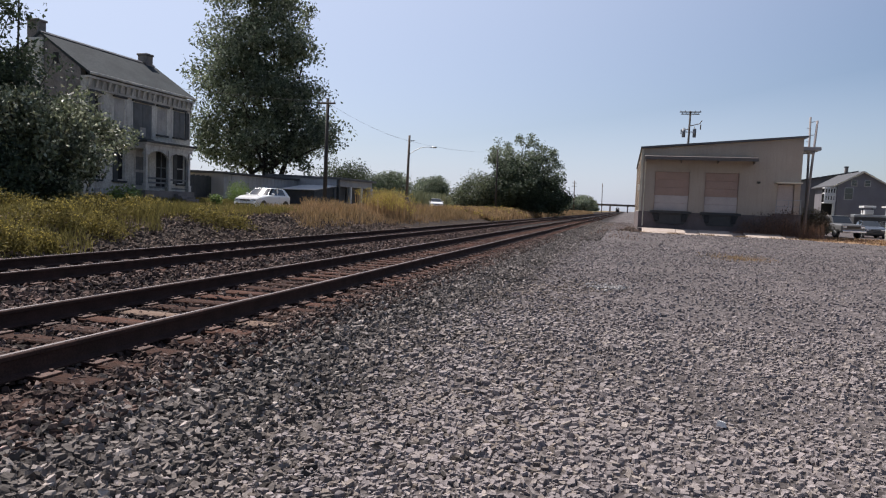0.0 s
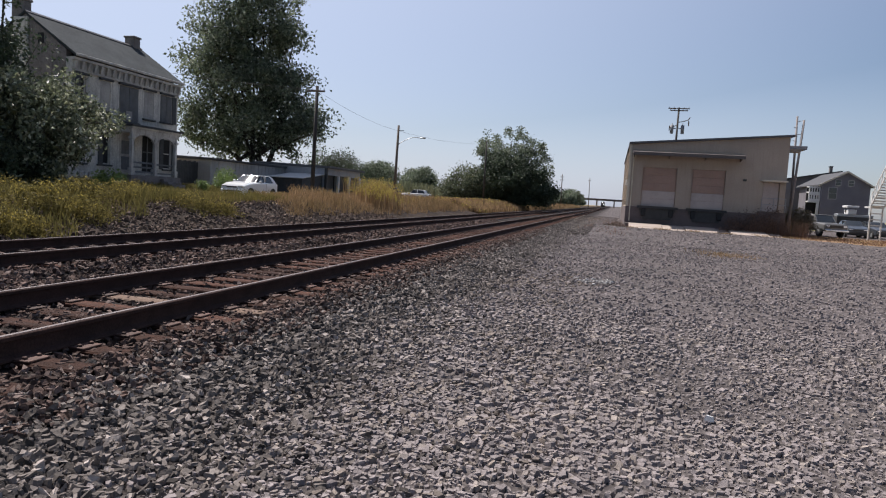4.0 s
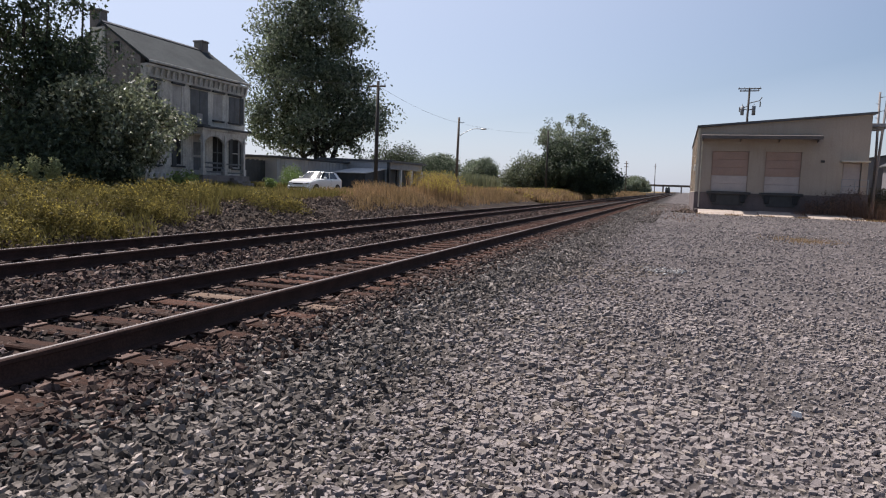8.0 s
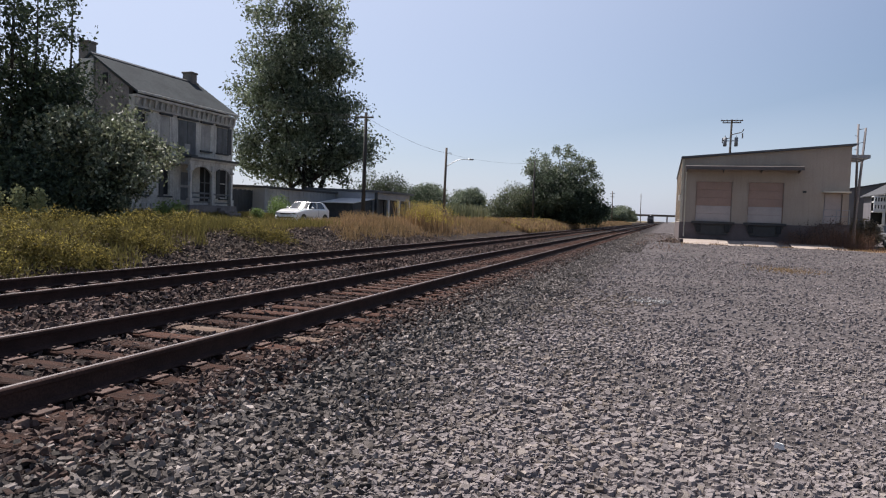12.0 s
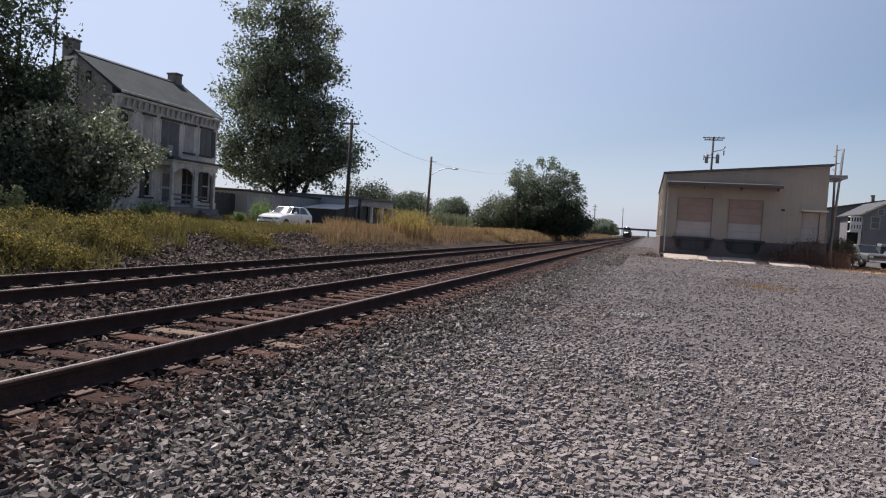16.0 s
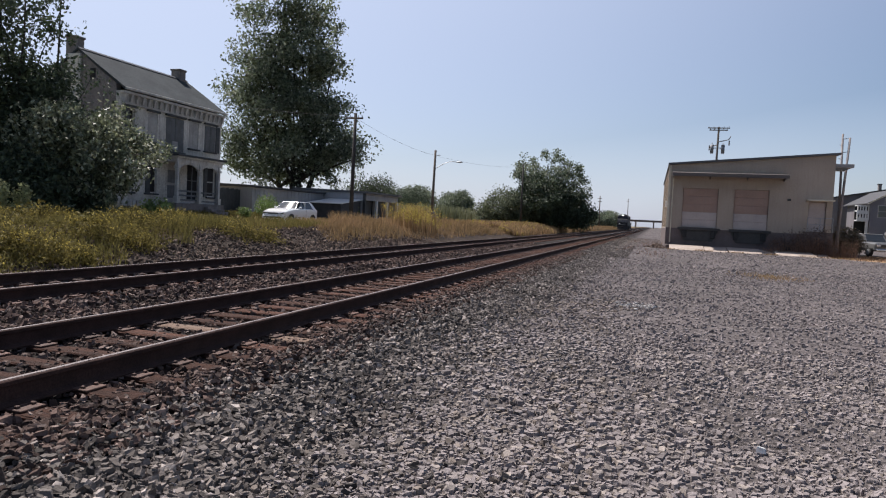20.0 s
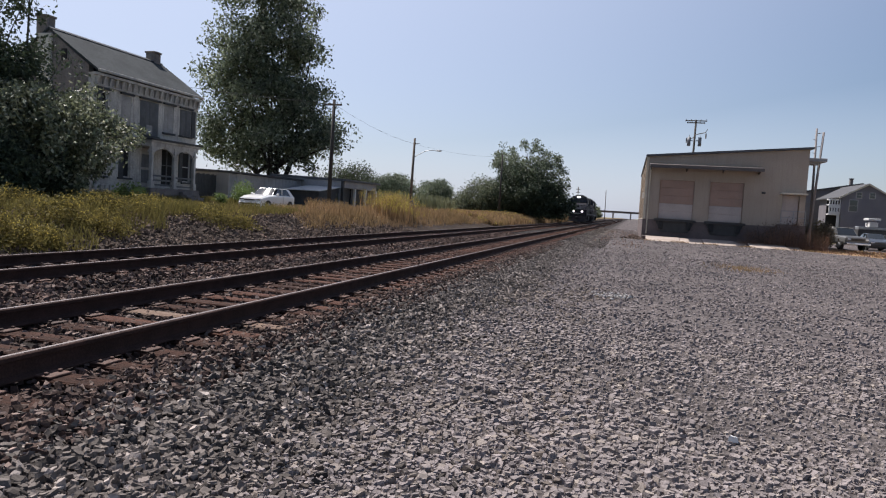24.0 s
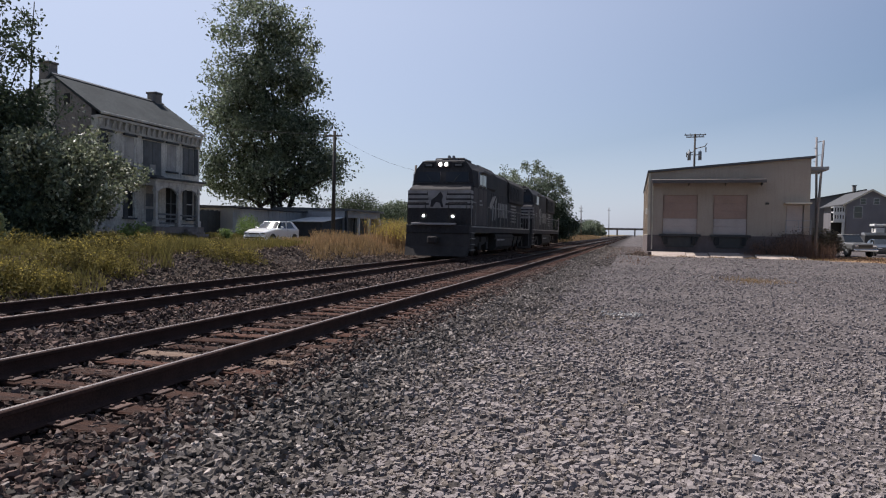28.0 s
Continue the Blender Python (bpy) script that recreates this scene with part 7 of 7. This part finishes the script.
def flowers(name, spots, stems, h, size, label, stalk=None):
    """Goldenrod: leaning stems with small yellow tufts at the top."""
    px_, py_ = [], []
    for cx, cy, r, k in spots:
        px_.append(rng.normal(cx, r, int(stems * k))), py_.append(rng.normal(cy, r * 1.4, int(stems * k)))
    px_, py_ = np.concatenate(px_), np.concatenate(py_)
    hh = h * rng.uniform(0.55, 1.2, len(px_))
    blades(name + "_stems", px_, py_, hh * 1.02, np.full(len(px_), 0.03), stalk or GRASS_GREEN, "leafy stems of the yellow weeds", 0.15, "weeds")
    c = np.stack([px_, py_, ground_z(px_, py_) + hh * rng.uniform(0.55, 1.0, len(px_))], -1)
    v, f = leaf_cloud(c, 0.07, 9, size, 0.8)
    tagged(new(name, bulk_mesh(name, v, f, FLOWER)), label, "flowers", kind="stuff")


def mounds(name, spots, label):
    """Leafy weed mounds with yellow flower heads on top; spots are x, y, radius, height."""
    lv, fv = [], []
    for cx, cy, r, h in spots:
        n = int(150 * r * r + 60)
        d = rng.normal(0, 0.5, (n, 2)) * r
        top = h * np.exp(-(d ** 2).sum(1) / (r * r)) * rng.uniform(0.25, 1.05, n)
        c = np.stack([cx + d[:, 0], cy + d[:, 1] * 1.3, top], -1)
        c[:, 2] += ground_z(c[:, 0], c[:, 1])
        lv.append(c)
        fv.append(c[top > 0.5 * h] + np.array((0, 0, 0.05)))
    v, f = leaf_cloud(np.concatenate(lv), 0.09, 11, 0.10, 0.3)
    tagged(new(name, bulk_mesh(name, v, f, MOUND)), label, "weeds", kind="stuff")
    v, f = leaf_cloud(np.concatenate(fv), 0.06, 4, 0.042, 0.7)
    tagged(new(name + "_flowers", bulk_mesh(name + "_flowers", v, f, FLOWER)), "yellow flower heads on the weed mounds", "flowers", kind="stuff")


mounds("goldenrod", [(-11.6, 8.9, 0.7, 0.6), (-12.6, 10.3, 0.8, 0.7), (-12.2, 10.9, 0.7, 0.6), (-11.9, 11.6, 0.5, 0.4), (-13.2, 13.4, 0.8, 0.7), (-12.8, 14.2, 0.6, 0.45), (-14.2, 15.6, 0.8, 0.6), (-17.6, 21.6, 1.0, 0.5), (-15.8, 20.2, 0.7, 0.4),
                     (-13.4, 19.7, 0.7, 0.5), (-13.0, 20.6, 0.6, 0.4), (-14.6, 17.4, 0.8, 0.45), (-13.6, 8.6, 0.9, 0.6), (-15.2, 11.6, 1.2, 0.6), (-16.4, 14.6, 1.0, 0.5), (-11.4, 7.2, 0.7, 0.5), (-12.6, 5.6, 0.9, 0.6)],
       "yellow-green goldenrod mounds on the bank")
flowers("goldenrod_clump", [(-14.0, 38.6, 0.7, 2.4), (-14.2, 40.3, 0.6, 1.4)], 170, 1.35, 0.06, "tall bright yellow flowering clump on the bank", GRASS_TAN)
flowers("yellow_weeds", [(-14.5 - k * 0.25, 62 + 8 * k, 1.5, 0.8) for k in range(7)], 60, 0.6, 0.1, "yellow weeds along the distant bank")
stalks = []
for sy in (14.1, 14.3, 14.75, 14.95, 15.1, 15.35, 15.55, 15.7):
    sx, sh = -18.1 + rng.uniform(-0.2, 0.2), rng.uniform(0.6, 1.15)
    for q in np.linspace(0.05, 1, 26):
        wide = 0.03 + 0.13 * min(1, 1.7 * (1 - q))
        stalks.append((sx + wide * rng.normal() * 0.6, sy + wide * rng.normal() * 0.6, float(ground_z(sx, sy)) + sh * q))
v, f = leaf_cloud(np.array(stalks), 0.05, 12, 0.09, 0.6)
tagged(new("tall_weeds", bulk_mesh("tall_weeds", v, f, SPIKE)), "tall pale green spiky weeds before the thicket", "weeds", kind="stuff")
# weeds and dry grass beside the warehouse
x, y = spread(1500, 7.4, 13.2, 51.5, 52.4)
blades("dead_weeds", x, y, rng.uniform(0.3, 1.6, len(x)) * (0.35 + 0.65 * smooth_step(7.8, 10.5, x)), np.full(len(x), 0.014), WEED_BROWN, "dead brown weeds against the warehouse base", 0.3, "weeds")
x, y = spread(3500, 1.0, 12.5, 49.7, 51.0)
x, y = keep(x, y, lumpy(x, y, 2.2) ** 2)
blades("dead_weeds", x, y, rng.uniform(0.03, 0.16, len(x)), np.full(len(x), 0.03), GRASS_TAN, "dry grass tufts along the slabs", 0.4, "weeds")
for share, material in ((8000, WEED_BROWN), (5000, GRASS_TAN)):
    x, y = spread(share, 9.5, 28.0, 44.8, 58.0, 1.3)
    x, y = keep(x, y, np.where(y > np.clip(49.6 - 0.9 * (x - 11.5), 45.3, 49.6) + 0.5 * lumpy(x, y, 1.1), 0.3 + 0.7 * lumpy(x, y, 0.8), 0))
    blades("dry_grass", x, y, rng.uniform(0.05, 0.2, len(x)), np.full(len(x), 0.04), material, "short brown dry grass strip beyond the lot", 0.5)
x, y = rng.normal(3.95, 0.5, 600), rng.normal(25.9, 0.8, 600)
blades("dry_grass", x, y, rng.uniform(0.06, 0.14, 600), np.full(600, 0.018), GRASS_TAN, "thin patch of dry grass in the gravel", 0.6)
x, y = spread(1500, -2.3, 1.2, 36.0, 75.0, 1.2)
x, y = keep(x, y, lumpy(x, y, 1.6) ** 4)
blades("dead_weeds", x, y, rng.uniform(0.05, 0.3, len(x)), np.full(len(x), 0.03), WEED_BROWN, "sparse brown weeds on the dirt strip by the track", 0.4, "weeds")
# corn beyond the road
x, y = spread(17000, -75, -24.8, 86.0, 160.0, 1.4)
x = np.round(x / 0.76) * 0.76 + rng.normal(0, 0.08, len(x))
x, y = keep(x, y, np.where(x < -25.5 - 0.05 * (y - 86), 0.9, 0))
blades("corn_field", x, y, rng.uniform(1.4, 2.3, len(x)), np.full(len(x), 0.16), CORN, "green standing corn in rows", 0.3, "corn field")
# ---- stones, nearest densest ----
x, y = spread(52000, -2.6, 7.0, 2.3, 10.0, 1.15)
x, y = keep(x, y, (0.5 + 0.5 * lumpy(x, y, 0.9)) * smooth_step(-2.9, -1.6, x))
stones("lot_gravel", x, y, ground_z(x, y), (0.019 + 0.05 * rng.uniform(0, 1, len(x)) ** 1.7) * (1 + 0.2 * (x < 0.5)) * (0.75 + 0.4 * lumpy(y, x, 0.6)), 0.48, LOT_STONE, "pale flat crushed limestone covering the lot", 0.15, 0.25)
x, y = spread(9000, -2.6, 3.5, 2.4, 5.5)
x, y = keep(x, y, smooth_step(-2.9, -1.6, x))
stones("lot_gravel", x, y, ground_z(x, y), rng.uniform(0.02, 0.056, len(x)), 0.48, LOT_STONE, "pale flat crushed limestone covering the lot", 0.15, 0.25)
x, y = spread(38000, -2.6, 15.0, 9.6, 30.0, 1.35)
x, y = keep(x, y, (0.42 + 0.58 * lumpy(x, y, 0.5)) * (x < 0.62 * y + 1.5) * smooth_step(-2.9, -1.6, x))
stones("lot_gravel", x, y, ground_z(x, y), rng.uniform(0.03, 0.075, len(x)), 0.5, LOT_FAR, "pale flat crushed limestone covering the lot", 0.2, 0.35, k=4)
x, y = spread(15000, -2.6, 28.0, 28.0, 52.0, 1.0)
x, y = keep(x, y, np.where((x > 9) & (y > np.clip(49.6 - 0.9 * (x - 11.5), 45.5, 49.6)), 0, np.where(y > 33, 0.15 + 0.85 * lumpy(x, y, 0.35), 1)))
stones("lot_gravel", x, y, ground_z(x, y), rng.uniform(0.05, 0.12, len(x)), 0.35, LOT_FAR, "pale flat crushed limestone covering the lot", 0.2, 0.3, k=4)
x, y = spread(40000, -3.6, -0.9, 2.0, 34.0, 2.0)
x, y = keep(x, y, (1 - 0.95 * smooth_step(-2.6, -1.5, x)) * (0.45 + 0.55 * smooth_step(-3.5, -2.8, x)))
stones("ballast_shoulder", x, y, ground_z(x, y), rng.uniform(0.03, 0.076, len(x)), 0.46, BALLAST_STONE, "dark angular ballast stones on the track shoulder", 0.5)
x, y = spread(2400, -3.72, -3.3, 2.0, 34.0, 1.8)
stones("ballast_shoulder", x, y, np.full(len(x), 0.258), rng.uniform(0.03, 0.075, len(x)), 0.42, CRIB_STONE, "rust-stained ballast stones lying over the tie ends", 0.4)
x, y = spread(7000, -3.6, -1.2, 34.0, 90.0, 1.3)
stones("ballast_shoulder", x, y, ground_z(x, y), rng.uniform(0.05, 0.1, len(x)), 0.5, BALLAST_STONE, "dark angular ballast stones on the track shoulder", 0.45, k=4)
x, y = spread(3500, -2.4, 0.8, 52.0, 90.0, 1.2)
stones("lot_gravel", x, y, ground_z(x, y), rng.uniform(0.06, 0.14, len(x)), 0.4, LOT_FAR, "pale flat crushed limestone covering the lot", 0.2, 0.3, k=4)
x, y = spread(18000, -6.35, -3.0, 1.5, 34.0, 1.8)
stones("ballast_cribs", x, y, ground_z(x, y) + 0.012, rng.uniform(0.03, 0.07, len(x)), 0.5, CRIB_STONE, "rust-stained ballast stones between the ties", 0.45, 0.6, k=4)
x, y = spread(12000, -10.6, -7.2, 4.0, 46.0, 1.5)
stones("ballast_between_tracks", x, y, ground_z(x, y), rng.uniform(0.035, 0.085, len(x)), 0.55, DARK_STONE, "angular ballast stones between the tracks", 0.45, 0.6, k=4)
x, y = spread(9500, -7.7, -6.05, 4.0, 42.0, 1.7)
stones("ballast_between_tracks", x, y, ground_z(x, y) + 0.03, rng.uniform(0.04, 0.095, len(x)), 0.55, CRIB_STONE, "angular ballast stones between the tracks", 0.45, 0.6, k=4)
x, y = spread(13000, -14.8, -10.4, 6.0, 36.0, 1.1)
stones("bank_gravel", x, y, ground_z(x, y), rng.uniform(0.045, 0.12, len(x)), 0.6, BANK_STONE, "brown-grey gravel on the far bank", 0.45, 0.6, k=4)


x, y = rng.normal(-0.3, 0.2, 60), rng.normal(13.75, 0.22, 60)
stones("pale_chips", x, y, ground_z(x, y) + 0.055, rng.uniform(0.03, 0.07, len(x)), 0.35, WHITE_OLD, "small patch of whitish stone chips on the lot", 0.15, 0.25)
solo("white_stone", Shape().loft([[(0.71, 5.37, 0.03), (0.78, 5.36, 0.03), (0.79, 5.4, 0.03), (0.735, 5.41, 0.03)], [(0.72, 5.375, 0.075), (0.77, 5.37, 0.068), (0.78, 5.395, 0.064), (0.74, 5.4, 0.072)]]), WHITE_PAINT, (0.75, 5.39, 0.03), "single bright white stone lying on the gravel", "stone")
x, y = rng.normal(0.35, 0.28, 160), rng.normal(51.9, 0.35, 160)
stones("rubble_heap", x, y, ground_z(x, y) + 0.22 * np.exp(-((x - 0.35) ** 2 + (y - 51.9) ** 2) / 0.12), rng.uniform(0.1, 0.24, len(x)), 0.5, BANK_STONE, "small heap of brown rubble by the warehouse corner", 0.5, 0.6)
x, y = spread(6000, -2.4, 0.2, 2.4, 16.0, 1.5)
x, y = keep(x, y, lumpy(x, y, 0.8) ** 2 * (1 - smooth_step(-0.9, 0.2, x)))
stones("lot_gravel", x, y, ground_z(x, y) + 0.006, rng.uniform(0.03, 0.075, len(x)), 0.42, LOT_BROWN, "brown-stained crushed limestone along the edge of the lot", 0.2, 0.3)
# the same gravel behind the viewer
x, y = spread(11000, -1.9, 6.5, 2.45, -5.0, 1.5)
stones("lot_gravel", x, y, ground_z(x, y), rng.uniform(0.03, 0.075, len(x)), 0.48, LOT_STONE, "pale flat crushed limestone covering the lot", 0.15, 0.25, k=4)
x, y = spread(4200, -3.6, -1.7, 2.1, -5.0, 1.4)
stones("ballast_shoulder", x, y, ground_z(x, y), rng.uniform(0.045, 0.095, len(x)), 0.42, BALLAST_STONE, "dark angular ballast stones on the track shoulder", 0.5, k=4)
x, y = spread(3800, -10.6, -3.4, 3.2, -5.0, 1.4)
stones("ballast_cribs", x, y, ground_z(x, y) + 0.015, rng.uniform(0.045, 0.09, len(x)), 0.5, CRIB_STONE, "rust-stained ballast stones between the ties", 0.45, k=4)
# low shrubs along the far track
for sx, sy, h in ((-13.9, 108.0, 1.5), (-14.6, 117.0, 1.9), (-14.4, 131.0, 2.0)):
    plant("track_side_shrub", (sx, sy), [(0, 0, h * 0.6, h * 1.1, h * 1.1, h * 0.7), (h * 0.7, 1.4, h * 0.5, h * 0.8, h * 0.9, h * 0.6)], 240, 13, LEAF_DARK, 0.24, [(0, 0, 0, 0)], "low dark green shrub beside the railway", "shrub", 0.3, 0.5, 6, "shrubs along the railway", trunk_r=0.06)
# the nearest stones, each a piece of the ground
shards = []
for q in range(14):
    s_ = Shape()
    a_ = [2 * math.pi * (i + rng.uniform(-0.3, 0.3)) / 5 for i in range(5)]
    r_ = rng.uniform(0.6, 1.1, 5)
    lo = [(1.4 * r_[i] * math.cos(a_[i]), r_[i] * math.sin(a_[i]), -0.35) for i in range(5)]
    hi = [(0.85 * x_, 0.85 * y_, rng.uniform(0.05, 0.5)) for x_, y_, z_ in lo]
    s_.loft([lo, hi])
    shards.append([s_.mesh("stone", mat=m_) for m_ in (LOT_STONE, BALLAST_STONE)])
for k in range(520):
    lot = k % 2 == 0
    x = rng.uniform(-1.6, 3.2) if lot else rng.uniform(-3.3, -1.4)
    y = 2.6 + 3.2 * rng.uniform(0, 1) ** 1.5
    o = new("stone", shards[k % 14][0 if lot else 1])
    o.parent, size_ = ground, rng.uniform(0.02, 0.036)
    o.location, o.rotation_euler, o.scale = (x, y, float(ground_z(x, y)) + 0.35 * size_), (rng.normal(0, 0.2), rng.normal(0, 0.2), rng.uniform(0, 6.28)), (size_, size_, size_)


# ---- what moves: the train on the far track ----
def motions():
    far_x = -8.775
    ys = [(0, 700.0), (4, 609.0), (8, 518.0), (11, 438.0), (15, 336.0), (17, 283.0), (20, 211.0), (22, 165.8), (24.5, 107.4), (25, 96.1), (26, 73.6), (27, 51.6), (28, 29.55)]
    for ob, back in ((loco_a, 0.0), (loco_b, LL + 0.55)):
        walk(ob, [(t, pose(far_x, y + back, RAIL_TOP)) for t, y in ys])
        for axle in [c for c in ob.children if c.name.startswith("wheelset")]:
            place = axle.location.copy()
            ts = np.append(np.arange(0, 28, 0.03), 28)
            run = 700.0 - np.interp(ts, [r[0] for r in ys], [r[1] for r in ys])
            walk(axle, [(float(t), pose(*place, float(np.degrees(d / 0.5)) % 360)) for t, d in zip(ts, run)])
    turn = [(0, -25.0, 88.6, 22), (0.5, -23.9, 87.4, 24), (1, -22.8, 86.4, 26), (1.5, -21.9, 85.0, 14), (2, -21.5, 83.4, -8), (2.5, -21.8, 82.0, -38), (3, -22.4, 81.1, -60), (3.5, -23.1, 80.6, -74),
            (4, -23.85, 80.3, -84), (4.5, -24.9, 80.2, -88), (5.5, -28.2, 80.1, -89), (6.5, -32.3, 80.0, -90), (8, -37.0, 80.0, -90), (28, -37.0, 80.0, -90)]
    walk(moving_car, [(t, pose(x, y, float(ground_z(x, y)), 0, 0, rz)) for t, x, y, rz in turn])


motions()
